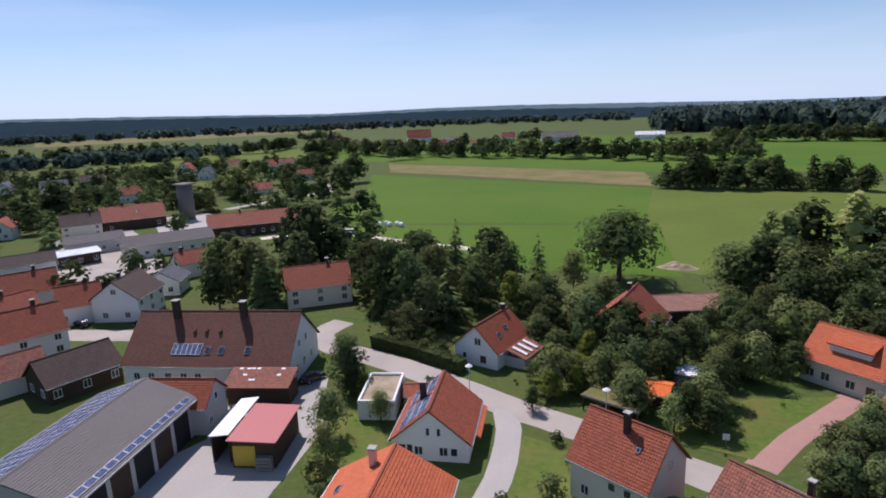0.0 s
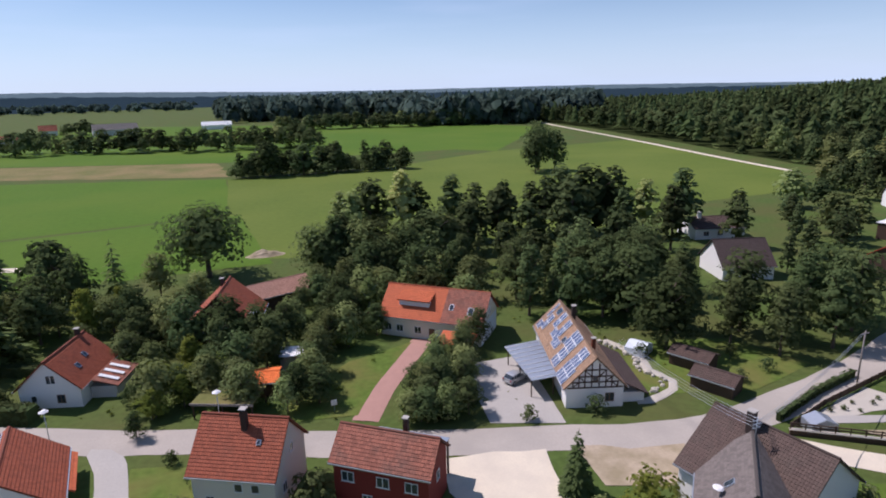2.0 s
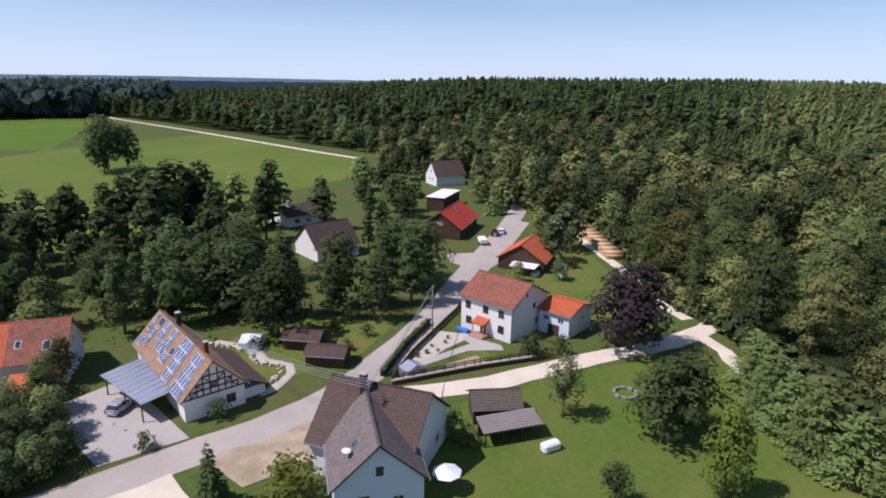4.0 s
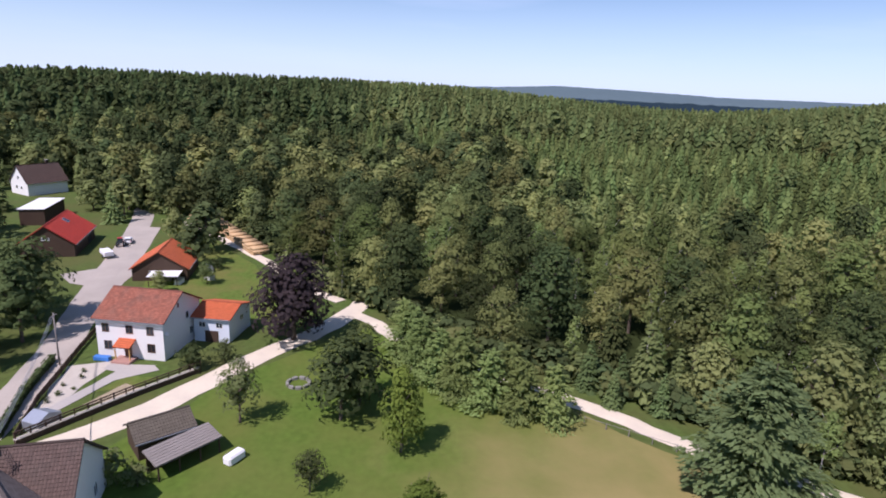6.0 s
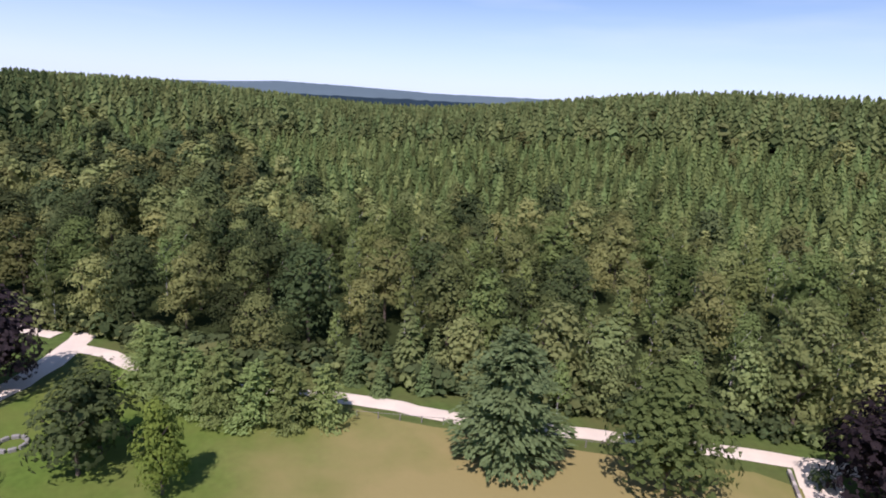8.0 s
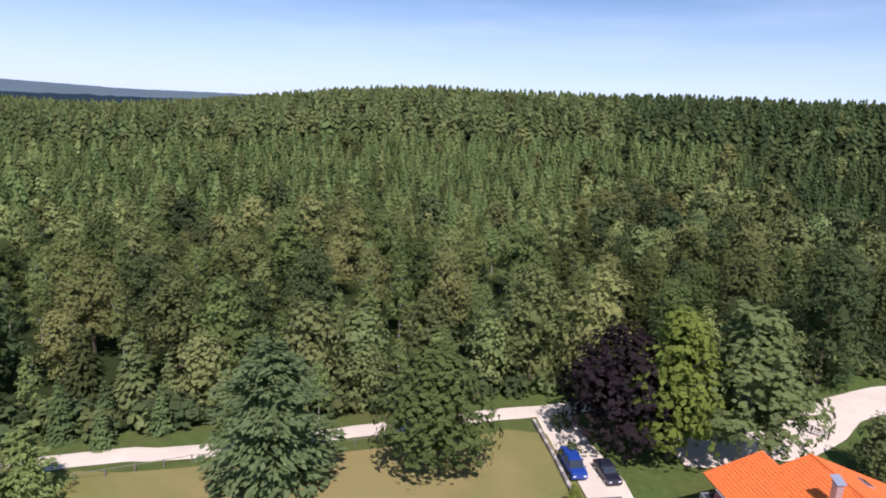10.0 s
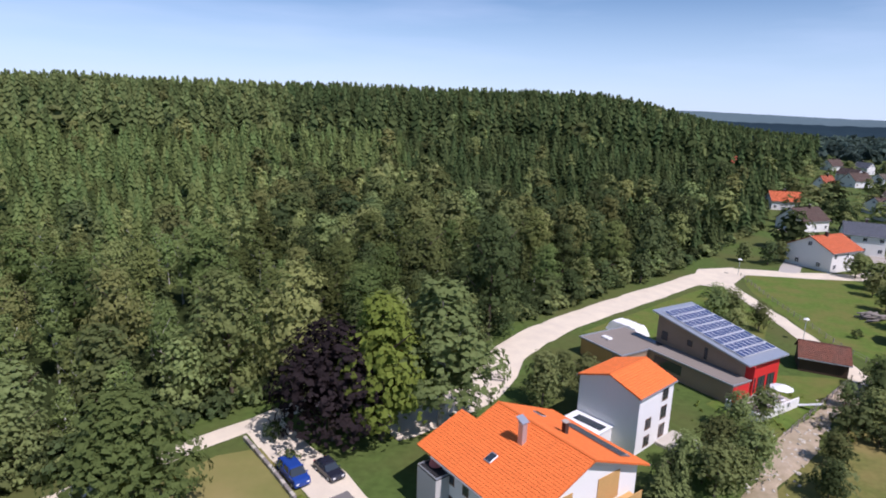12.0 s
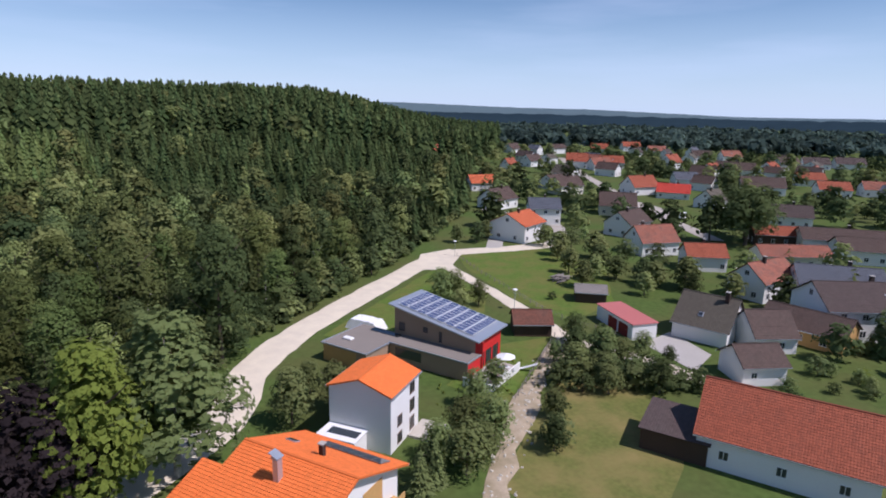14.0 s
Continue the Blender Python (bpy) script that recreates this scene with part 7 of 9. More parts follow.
far_house(-330.7, -259.2, 147, 16, 12, 4, 8, T_RED, WHITE, "white village house with red tiles", "houses of the estate")
far_house(-412.3, -490.0, 159, 18, 13, 4, 9, T_OLD, WHITE, "white village house with weathered red tiles", "houses of the estate")
far_house(-417.9, -346.9, 169, 18, 13, 4, 9, T_BROWN, WHITE, "white village house with brown tiles", "houses of the estate")
far_house(-374.8, -532.0, 144, 18, 13, 4, 9, T_RED, WHITE, "white village house with red tiles", "houses of the estate")

# more of the estate, row behind row
er = random.Random(41)
tries = 0
while tries < 400 and len(HOUSES) < 160:
    tries += 1
    a, r = radians(er.uniform(-160, -116)), math.sqrt(er.uniform(200 ** 2, 640 ** 2))
    x, y = r * math.cos(a), r * math.sin(a)
    if all(math.hypot(x - hx, y - hy) > 21 for hx, hy, _ in HOUSES):
        roof, words = er.choice(((T_RED, "red tiles"), (T_BROWN, "brown tiles"), (T_OLD, "weathered red tiles"), (T_DARK, "dark brown roof"), (T_OLIVE, "olive-grey roof"), (T_BROWN, "brown tiles"), (T_GREY, "slate grey roof")))
        far_house(x, y, er.choice((20, 25, 110, 115)) + er.uniform(-8, 8), er.uniform(11, 16), er.uniform(9, 12), er.uniform(3.2, 5), er.uniform(7.5, 9.5), roof, WHITE, "white estate house with " + words, "houses of the estate")

# ---- trees and bushes that stand singly ----
for kind, x, y, hh, w in (("light", 60.7, 4.3, 11.2, 0.85), ("dark", 67.5, 12.0, 11, 1.2), ("dark", 71, 10, 11, 1.2), ("fruit", 66.3, 24.1, 9, 0.9), ("fruit", 53.4, 13.5, 5, 1.2), ("light", 47.5, 2.0, 6, 1.5)):
    plant(kind, x, y, hh, w, "meadow trees")
plant("copper", 91.5, 22.5, 15, 1.12)
plant("spruce", 52.5, -32, 16.2, 1.0)
plant("beech", 40.5, -45, 15.0, 1.45)
plant("copper", 26.0, -63.0, 16, 1.15)
plant("light", 20.1, -64.0, 19.5, 1.1)
plant("weeping", 13.2, -68.6, 20.5, 1.55)
plant("wood_oak", 7.6, -99.2, 23, 0.95)
plant("wood_beech", 41.5, -69.5, 19, 1.0)
plant("wood_beech", 33.5, -73.0, 20, 1.0)
plant("broad", -0.3, -75.5, 8, 1.15)
plant("round", -6.7, 146, 17, 1.3, label="broad old walnut tree at the edge of a field")
plant("round", 148.3, 271, 24, 0.85)
plant("dark", 142, 262, 19, 1.0)
plant("dark", 155, 266, 20, 1.0)
rng = random.Random(17)
for i in range(26):
    plant("bush", 4 + i * 3.4 + rng.uniform(-1, 1), 315 - i * 0.15 + rng.uniform(-3, 3), rng.uniform(4, 7), 1.3, "field grove bushes")
for i in range(30):
    a = i / 29
    plant("dark" if i % 3 else "column", 6 + a * 84 + rng.uniform(-4, 4), 318 - 4 * a + rng.uniform(-4, 8), rng.uniform(9, 20) * (1 - 0.35 * abs(a - 0.2)), rng.uniform(1.1, 1.6), "field grove")
for x, y in ((26, 158), (30, 154), (38, 165), (44, 160), (51, 162), (57, 158), (62, 152), (67, 147), (72, 150), (79, 152), (84, 146), (89, 152), (92, 140), (102, 142), (108, 134), (114, 132), (104, 121), (96, 128), (84, 134), (121, 116)):
    plant(rng.choice(("column", "column", "column", "birch", "dark")), x + rng.uniform(-2, 2), y + rng.uniform(-2, 2), rng.uniform(15, 21), rng.uniform(1.2, 1.5), "trees behind the gardens")
for x, y, hh in ((85.4, 3.0, 9), (81, 1.5, 9), (77.5, -0.6, 8.5), (74.2, -3.6, 9), (71.2, -7, 8.5), (69, -11, 8), (68.2, -15, 8), (88, 4.5, 9), (72.5, -10, 9), (77, -4, 9)):
    plant("yew", x, y, hh, 0.9, "trees along the track")
for x, y, hh in ((72, -24, 6), (75, -26, 7), (70, -30, 6.5), (77, -22, 8), (66, -36, 7), (73, -33, 9)):
    plant("fir", x, y, hh, 1.0, "young firs by the track")
for x, y in ((97, 70), (96, 66), (92, 72), (84, 68), (80, 74), (74, 70), (78, 64), (88, 63), (100, 74), (70, 78), (66, 84)):
    plant(rng.choice(("dark", "column", "dark")), x, y, rng.uniform(10, 15), 1.2, "trees beside the lane")
SIGHTS = [(141.6, 87.1, 11), (209.3, 130.7, 8), (169.8, 106.9, 8), (143.8, 73.9, 5), (124.5, 55.5, 7), (105, 100, 6), (126, 130, 7), (116, 65, 3), (130, 69, 3), (142, 72, 3), (158, 77, 3), (172, 81, 3), (98, 60, 3)]


def hides(x, y):
    """True for a tree that would stand right before a house or the lane on the village side."""
    r, a = math.hypot(x, y), math.atan2(y, x)
    return any(0 < math.hypot(hx, hy) - r < 46 and abs(math.atan2(hy, hx) - a) * r < hr + 3.0 for hx, hy, hr in SIGHTS)


# gardens between the lane and the fields
for i in range(66):
    x, y = rng.uniform(34, 112), rng.uniform(84, 146)
    if y > 150 - 0.3 * (x - 34) or (x < 50 and y < 108) or math.hypot(x - 105, y - 100) < 11 or y < 66 + 0.35 * (x - 34) or math.hypot(x - 126, y - 130) < 13 or hides(x, y):
        continue
    plant(rng.choice(("dark", "dark", "dark", "fir", "column", "dark")), x, y, rng.uniform(8, 14.5), rng.uniform(1.0, 1.35), "garden trees")
for i in range(54):
    x, y = rng.uniform(62, 114), rng.uniform(72, 112)
    if y < 62 + 0.40 * (x - 50) or math.hypot(x - 105, y - 100) < 10 or hides(x, y):
        continue
    plant(rng.choice(("dark", "dark", "column", "dark", "fir")), x, y, rng.uniform(9, 15), rng.uniform(1.05, 1.35), "garden trees")
for kind, x, y, hh in (("dark", -43, 76, 9), ("broad", -39, 63, 7), ("broad", -37, 58, 5), ("bush", -36, 54, 3), ("bush", -33, 50, 2.6), ("dark", -14.5, 76.5, 4), ("dark", 2, 97, 9), ("dark", -9, 100, 11),
                       ("broad", -6, 84, 7), ("goldbush", -9, 88, 4.5), ("goldbush", -5, 91, 4), ("goldbush", -13, 92, 4), ("broad", 8, 80, 7), ("dark", 10, 86, 7.5), ("broad", 13, 94, 7), ("dark", 17, 100, 8), ("broad", 4, 76, 5.5), ("dark", 6, 98, 8),
                       ("broad", -1, 79, 6.5), ("dark", -4, 96, 8), ("dark", 25, 76, 6.5), ("broad", 22, 72, 5.5), ("dark", 28, 72, 6), ("broad", 27, 80, 6), ("broad", 31, 80, 6), ("dark", 20, 67, 4.5), ("dark", 24, 68, 5), ("broad", 33, 84, 6), ("dark", 36, 86, 7),
                       ("broad", -12, 106, 9), ("dark", -18, 112, 10), ("light", -27, 118, 9), ("dark", -34, 116, 11), ("light", -22, 124, 7), ("dark", -30, 128, 13), ("fir", -24, 133, 14), ("fir", -36, 130, 13), ("broad", -16, 134, 10),
                       ("dark", -46, 108, 15), ("dark", -52, 112, 16), ("dark", -58, 118, 15), ("broad", -44, 118, 14), ("dark", -50, 124, 15), ("dark", -40, 104, 11), ("fir", -44, 134, 17), ("dark", -36, 140, 14),
                       ("fir", -78, 104, 16), ("broad", -86, 112, 15), ("broad", -94, 118, 14), ("dark", -90, 104, 12), ("broad", -104, 122, 13), ("dark", -80, 122, 15), ("dark", -88, 142, 19), ("dark", -98, 150, 17),
                       ("broad", 26, 111, 8), ("dark", 20, 116, 9), ("dark", 14, 112, 8), ("broad", 22, 106, 7), ("bush", 33, 62, 2.2), ("bush", 42, 60.5, 2.6), ("fir", 31, 47.5, 7.5), ("goldbush", 36.5, 42, 5), ("goldbush", 33, 40, 4.5), ("broad", 29, 40, 5),
                       ("shrub", 55, 34, 3.5), ("shrub", 54, 31, 2.5), ("bush", 80, 34.5, 4), ("bush", 83, 31, 3.5), ("broad", 118, 45, 5), ("broad", 112, 52, 4.5), ("bush", 128, 46, 3), ("broad", -1.5, 50, 5), ("shrub", 4.5, 55, 4.5), ("shrub", -9, 58, 3), ("bush", -7, 64, 2.2),
                       ("bush", -10, 69, 1.8), ("bush", -5, 67, 1.8), ("bush", -13, 53, 3), ("fruit", 70, 66, 3), ("bush", 66, 60, 2), ("bush", 72, 61, 2.2), ("bush", 58, 72, 2.4), ("bush", 63, 74, 2)):
    plant(kind, x + 0.0, y, hh, 1.1, "garden trees" if hh > 4 else "garden bushes")
for kind, x, y, hh in (("broad", -36.9, -116, 8), ("broad", -38, -108, 6), ("broad", -6.5, -78, 7), ("broad", -23.1, -62, 7), ("dark", -29.7, -58.6, 5), ("broad", -25.2, -72.3, 6), ("broad", -50.6, -78, 7), ("broad", -57, -76, 6), ("dark", -61, -74, 4), ("broad", -47, -72, 5), ("dark", -54, -67, 4),
                       ("bush", -59, -65, 3), ("broad", -44, -82, 4), ("light", -16, -77, 6), ("broad", -20, -66, 4), ("bush", -17, -60, 3), ("fir", -13.5, -57.5, 6), ("bush", -35, -66, 3.2), ("broad", -74, -118, 7), ("broad", -80, -122, 7), ("broad", -86, -128, 8), ("broad", -78, -130, 7), ("dark", -90, -116, 7), ("broad", -84, -108, 6),
                       ("broad", -96, -108, 8), ("dark", -90, -100, 7), ("broad", -100, -98, 7), ("broad", -92, -136, 7), ("broad", -82, -142, 6), ("dark", -70, -170, 7), ("broad", -64, -172, 6), ("dark", -76, -176, 5), ("round", -152, -142, 19), ("dark", -160, -150, 17), ("dark", -145, -150, 16),
                       ("bush", -62, -112, 2), ("bush", 29, -56, 2.5), ("light", 25, -48, 3), ("bush", 33, -62, 2.5), ("dark", -106, -90, 8), ("fir", -112, -80, 12), ("fir", -100, -66, 9)):
    plant(kind, x, y, hh, 1.15, "gardens of the estate")
def scattered(name, spots, lo, hi, label, seed, dark=0.55):
    """Far garden trees as joined stuff."""
    g = np.random.default_rng(seed)
    spots = np.array(spots)
    hh = g.uniform(lo, hi, len(spots))
    u = g.random(len(spots))
    full = [(broad_crown(s, 10, 4.2, 0.3, 170, 0.62, 11), 10) for s in (91, 92, 93)]
    firs = [(fir_crown(s, 12, 2.9, 0.3, 120, 0.35, 0.95), 12) for s in (94, 95)]
    merged_forest(name, spots[u < dark], hh[u < dark], full, F_DARK, label, seed)
    merged_forest(name + "_light", spots[(u >= dark) & (u < 0.86)], hh[(u >= dark) & (u < 0.86)], full, F_BROAD, label, seed + 1)
    merged_forest(name + "_fir", spots[u >= 0.86], hh[u >= 0.86], firs, F_FIR, label, seed + 2)


def free_of_houses(x, y, room=2.5):
    return all((x - hx) ** 2 + (y - hy) ** 2 > (hr + room) ** 2 for hx, hy, hr in HOUSES)


BEARINGS = [(math.hypot(hx, hy), math.atan2(hy, hx), hr) for hx, hy, hr in HOUSES]


def before_house(x, y, room=26.0):
    """True right on the village-centre side of a house, where gardens are kept low."""
    r, a = math.hypot(x, y), math.atan2(y, x)
    return any(0 < hd - r < room + 0.05 * hd and abs(ha - a) * r < hr + 1.5 for hd, ha, hr in BEARINGS)


STREETS = spline([(-290, -470), (-232, -355), (-206, -296), (-178.4, -234.8), (-163, -195), (-155, -170), (-148, -150)], 6.0)
estate, village = [], []
for i in range(1050):
    a, r = radians(rng.uniform(-164, -113)), math.sqrt(rng.uniform(105 ** 2, 620 ** 2))
    x, y = r * math.cos(a), r * math.sin(a)
    if free_of_houses(x, y) and not (before_house(x, y) and rng.random() < 0.8) and not (-92 < x < -46 and -165 < y < -88) and not any((x - v.x) ** 2 + (y - v.y) ** 2 < 100 or (0 < v.length - r < 22 and abs(v.x * y - v.y * x) / v.length < 5) for v in STREETS):
        estate.append((x, y))
for i in range(900):
    a, r = radians(rng.uniform(103, 156)), math.sqrt(rng.uniform(110 ** 2, 560 ** 2))
    x, y = r * math.cos(a), r * math.sin(a)
    if (y > 165 and x > -20 - 0.52 * y) or not free_of_houses(x, y, 3.0) or math.hypot(x + 100, y - 86) < 26 or before_house(x, y):
        continue
    village.append((x, y))
scattered("estate_trees", estate, 5, 14, "garden trees and bushes between estate houses", 201, 0.5)
# belts of tall trees between the farms and the far village
belts = []
for i in range(120):
    belts.append((-360 + i * 3.6 + rng.uniform(-5, 5), 590 - i * 1.1 + rng.uniform(-16, 22)))
for i in range(70):
    belts.append((60 + i * 3 + rng.uniform(-3, 3), 690 - i * 0.8 + rng.uniform(-8, 8)))
for x0, y0, x1, y1 in ((-715, 495, -665, 542), (-665, 542, -590, 588), (-590, 588, -437, 616), (-437, 616, -465, 719), (-345, 576, -375, 698), (-181, 319, -172, 347), (-153, 246, -148, 265), (-118, 220, -111, 228), (-222, 494, -200, 509), (-203, 657, -148, 644), (-163, 774, -125, 760), (-254, 196, -250, 204), (-247, 166, -243, 172), (-216, 269, -209, 270), (-579, 916, -506, 924)):
    n = max(3, int(math.hypot(x1 - x0, y1 - y0) / 4.5))
    for i in range(n):
        belts.append((x0 + (x1 - x0) * i / n + rng.uniform(-5, 5), y0 + (y1 - y0) * i / n + rng.uniform(-7, 7)))
belts = [p for p in belts if free_of_houses(p[0], p[1], 1.5)]
scattered("tree_belt", belts, 11, 19, "tall dark trees between farms and fields", 221, 0.8)
scattered("village_trees", village, 5, 13, "garden trees and bushes between village houses", 211, 0.7)


def hedge(name, pts, width, height, material, label):
    """A clipped hedge of dense leaf clumps along a line."""
    g = np.random.default_rng(int(abs(pts[0][0] * 10)))
    cs, ns = [], []
    for (x0, y0), (x1, y1) in zip(pts, pts[1:]):
        ln = math.hypot(x1 - x0, y1 - y0)
        n = int(ln * (width + 2 * height) * 9)
        t, u = g.random(n), g.random(n) * (width + 2 * height)
        d = np.array([(x1 - x0) / ln, (y1 - y0) / ln])
        s = np.array([-d[1], d[0]])
        off = np.clip(u - height, 0, width) - width / 2
        z = np.where(u < height, u, np.where(u > height + width, 2 * height + width - u, height)) + g.normal(0, 0.08, n)
        cs.append(np.stack([x0 + (x1 - x0) * t + s[0] * off, y0 + (y1 - y0) * t + s[1] * off, z], 1))
        side = np.where(u < height, -1, np.where(u > height + width, 1, 0))
        ns.append(np.stack([s[0] * side, s[1] * side, (side == 0) * 1.0 + 0.2], 1))
    q = clumps(np.concatenate(cs), np.concatenate(ns), 0.26, g)
    ob = empty(name, pose(0, 0, 0), label, "hedge")
    part("foliage", quads_mesh("foliage", q, F_DARK), ob)
    for (x0, y0), (x1, y1) in zip(pts, pts[1:]):
        a = math.degrees(math.atan2(y1 - y0, x1 - x0))
        ln = math.hypot(x1 - x0, y1 - y0)
        part("hedge_core", box("hedge_core", -ln / 2, ln / 2, -width / 2 + 0.15, width / 2 - 0.15, 0, height - 0.15, F_DARK), ob, pose((x0 + x1) / 2, (y0 + y1) / 2, 0, 0, 0, a))
    return ob


hedge("hedge", [(-47, 93.5), (-38, 91), (-28, 86.5)], 2.4, 2.2, L_DARK, "tall clipped green hedge along the lane")
hedge("hedge", [(-40, 106), (-30, 101), (-22, 106), (-10, 112)], 1.6, 1.8, L_DARK, "clipped hedge behind a cottage")
hedge("hedge", [(8.2, 88), (9.5, 100), (10.2, 110)], 1.2, 1.8, L_DARK, "narrow clipped hedge between two gardens")
hedge("hedge", [(23, 70.5), (27.5, 68.5), (29.2, 78)], 2.2, 2.0, L_DARK, "dense hedge beside a courtyard")
hedge("hedge", [(-32, 80), (-26, 78)], 1.5, 1.6, L_DARK, "small clipped hedge by the road")
hedge("hedge", [(62, 50), (72, 53), (82, 55)], 0.8, 1.2, L_DARK, "low hedge beside the lane")

# ---- grass tufts and weeds in gardens and on meadows ----
def tufts(name, regions, seed, material, label):
    g = np.random.default_rng(seed)
    spots = []
    for x0, x1, y0, y1, n in regions:
        p = np.stack([g.uniform(x0, x1, n), g.uniform(y0, y1, n)], 1)
        for x, y in p:
            if free_of_houses(x, y, 0.5) and all(abs(x - v.x) + abs(y - v.y) > 4.2 for v in WAYS):
                spots.append((x, y))
    spots = np.array(spots)
    tt = [(broad_crown(s, 1, 0.9, 0.0, 14, 0.20, 4, 0.1), 1) for s in (301, 302, 303)]
    merged_forest(name, spots, g.uniform(0.12, 0.45, len(spots)), tt, material, label, seed)


WAYS = [v for pts in ([(-59, 104), (-53.6, 91), (-40.4, 87), (-25, 80.4), (-5.8, 72.6), (7.7, 66.5), (22, 61), (33.5, 57.5), (54, 52), (66.2, 53), (86, 56.5), (109.7, 63.5), (142.7, 72.2), (174.2, 81.8)], [(54, 50), (69.1, 36), (82.3, 28), (104, 14.6), (92.9, 5.7), (70.5, -22.6), (52.6, -44.5), (36, -66)], [(11, -75), (4.5, -92.3), (-10.1, -113.8), (-33.9, -139), (-56, -159.5)], [(-50, -155), (-52.4, -99.9), (-54.5, -84.3), (-62.3, -69.6)], [(13.2, 69.8), (28.3, 92)], [(-19.5, 78), (-16.7, 70.9), (-15.4, 59.5), (-16.4, 50)]) for v in spline(pts, 2.0)]
tufts("garden_weeds", [(-30, 60, 66, 130, 420), (-60, -20, 60, 110, 150), (-40, -20, -100, -70, 120)], 401, L_LIGHT, "low weeds and garden plants in the grass")
for x, y, hh in ((62, -38, 9), (66, -42, 12), (58, -44, 8), (70, -36, 11), (72, -42, 14), (64, -48, 13), (56, -50, 9), (60, -54, 12), (50, -58, 10), (54, -62, 13), (46, -66, 11), (76, -30, 12), (80, -26, 13), (42, -72, 12), (36, -78, 11), (28, -84, 12), (22, -88, 13), (48, -74, 14)):
    plant(rng.choice(("birch", "broad", "birch", "fir", "broad")), x, y, hh, 1.1, "trees at the forest edge")

# the hamlet among the trees towards the forest
rng = random.Random(29)
hamlet = []
for i in range(420):
    a, r = radians(rng.uniform(20, 40)), math.sqrt(rng.uniform(125 ** 2, 318 ** 2))
    x, y = r * math.cos(a), r * math.sin(a)
    if not free_of_houses(x, y, 1.0) or any((x - v.x) ** 2 + (y - v.y) ** 2 < 40 for v in WAYS) or any((x - p) ** 2 + (y - q) ** 2 < 62 for p, q in hamlet) or (r > 235 and math.degrees(a) > 37.5) or hides(x, y):
        continue
    hamlet.append((x, y))
for x, y in hamlet:
    plant(rng.choice(("dark", "dark", "column", "dark", "broad", "fir")), x, y, rng.uniform(8, 13) if math.hypot(x, y) < 200 else rng.uniform(9, 15), rng.uniform(1.0, 1.35), "trees round the hamlet")
# close-set shrubs and small trees in the gardens along the lane
planted = 0
for i in range(900):
    x, y = rng.uniform(-48, 42), rng.uniform(64, 126)
    if planted >= 95:
        break
    if not free_of_houses(x, y, 0.4) or any((x - v.x) ** 2 + (y - v.y) ** 2 < 24 for v in WAYS) or (2 < x < 24 and 70 < y < 92 and rng.random() < 0.8) or (x > 28 and y < 82):
        continue
    planted += 1
    kind = rng.choice(("bush", "shrub", "bush", "broad", "fruit", "goldbush", "dark"))
    tall = rng.uniform(1.6, 4.0) if kind in ("bush", "shrub", "goldbush") else rng.uniform(4.5, 8)
    plant(kind, x, y, tall, rng.uniform(1.0, 1.4), "garden bushes" if tall < 4 else "garden trees")

# bushes and orchard trees round the waste land and the garage
for kind, x, y, hh, w in (("broad", -52, -88, 6, 1.2), ("bush", -50, -85, 4, 1.2), ("broad", -51, -79, 6.5, 1.25), ("shrub", -49, -75, 4, 1.3), ("bush", -51, -71, 4.5, 1.3), ("bush", -54, -68.5, 4, 1.3), ("shrub", -57, -67, 3.6, 1.3), ("bush", -60, -66.5, 3.4, 1.3), ("bush", -46, -80, 4, 1.2), ("shrub", -44, -77, 3, 1.2),
                          ("broad", -34, -66, 4.5, 1.2), ("broad", -20, -64, 6.5, 1.3), ("broad", -30, -76, 5, 1.3), ("dark", -13, -58, 5, 1.3), ("broad", -41, -118, 7, 1.2), ("broad", -44.5, -113, 6, 1.2), ("bush", -1, -82, 3.5, 1.4), ("broad", -4, -84, 5, 1.3)):
    plant(kind, x, y, hh, w, "bushes on waste land")
for i, (x, y) in enumerate(((-42.4, -71.2), (-45.7, -69.4), (-50.1, -69.6), (-53.0, -66.9), (-46.6, -79), (-50.2, -78), (-53.7, -76.7), (-40.5, -74.4), (-51.0, -86), (-56.5, -72.0), (-48.4, -72.6), (-44.2, -75.6))):
    kind = ("bush", "broad", "shrub", "dark", "bush")[i % 5]
    plant(kind, x, y, 3.0 + 0.5 * (i % 4) + (1.2 if kind in ("broad", "dark") else 0), 1.35, "bushes on waste land")
for kind, x, y, hh in (("broad", -17.6, -57.8, 6.5), ("fir", -11.4, -56.2, 5.5), ("shrub", -31.4, -60.6, 3.6), ("broad", -20.5, -59.5, 5), ("broad", -15.6, -62, 5)):
    plant(kind, x, y, hh, 1.3, "garden trees")
for i in range(60):
    x, y = rng.uniform(-100, -62), rng.uniform(-76, -46)
    if i % 3 == 0 and free_of_houses(x, y, 0.8):
        plant(("bush", "shrub", "broad", "goldbush")[(i // 3) % 4], x, y, rng.uniform(1.4, 3.4), 1.2, "gardens of the estate")
for x, y, hh in ((-88, -160, 7), (-93, -152, 8), (-86, -148, 7.5), (-94, -142, 8), (-97, -132, 8), (-86, -121, 6.5), (-95, -118, 7.5), (-90, -112, 7), (-98, -110, 8), (-101, -124, 8)):
    plant("fruit" if x % 2 else "broad", x, y, hh, 1.35, "orchard trees")
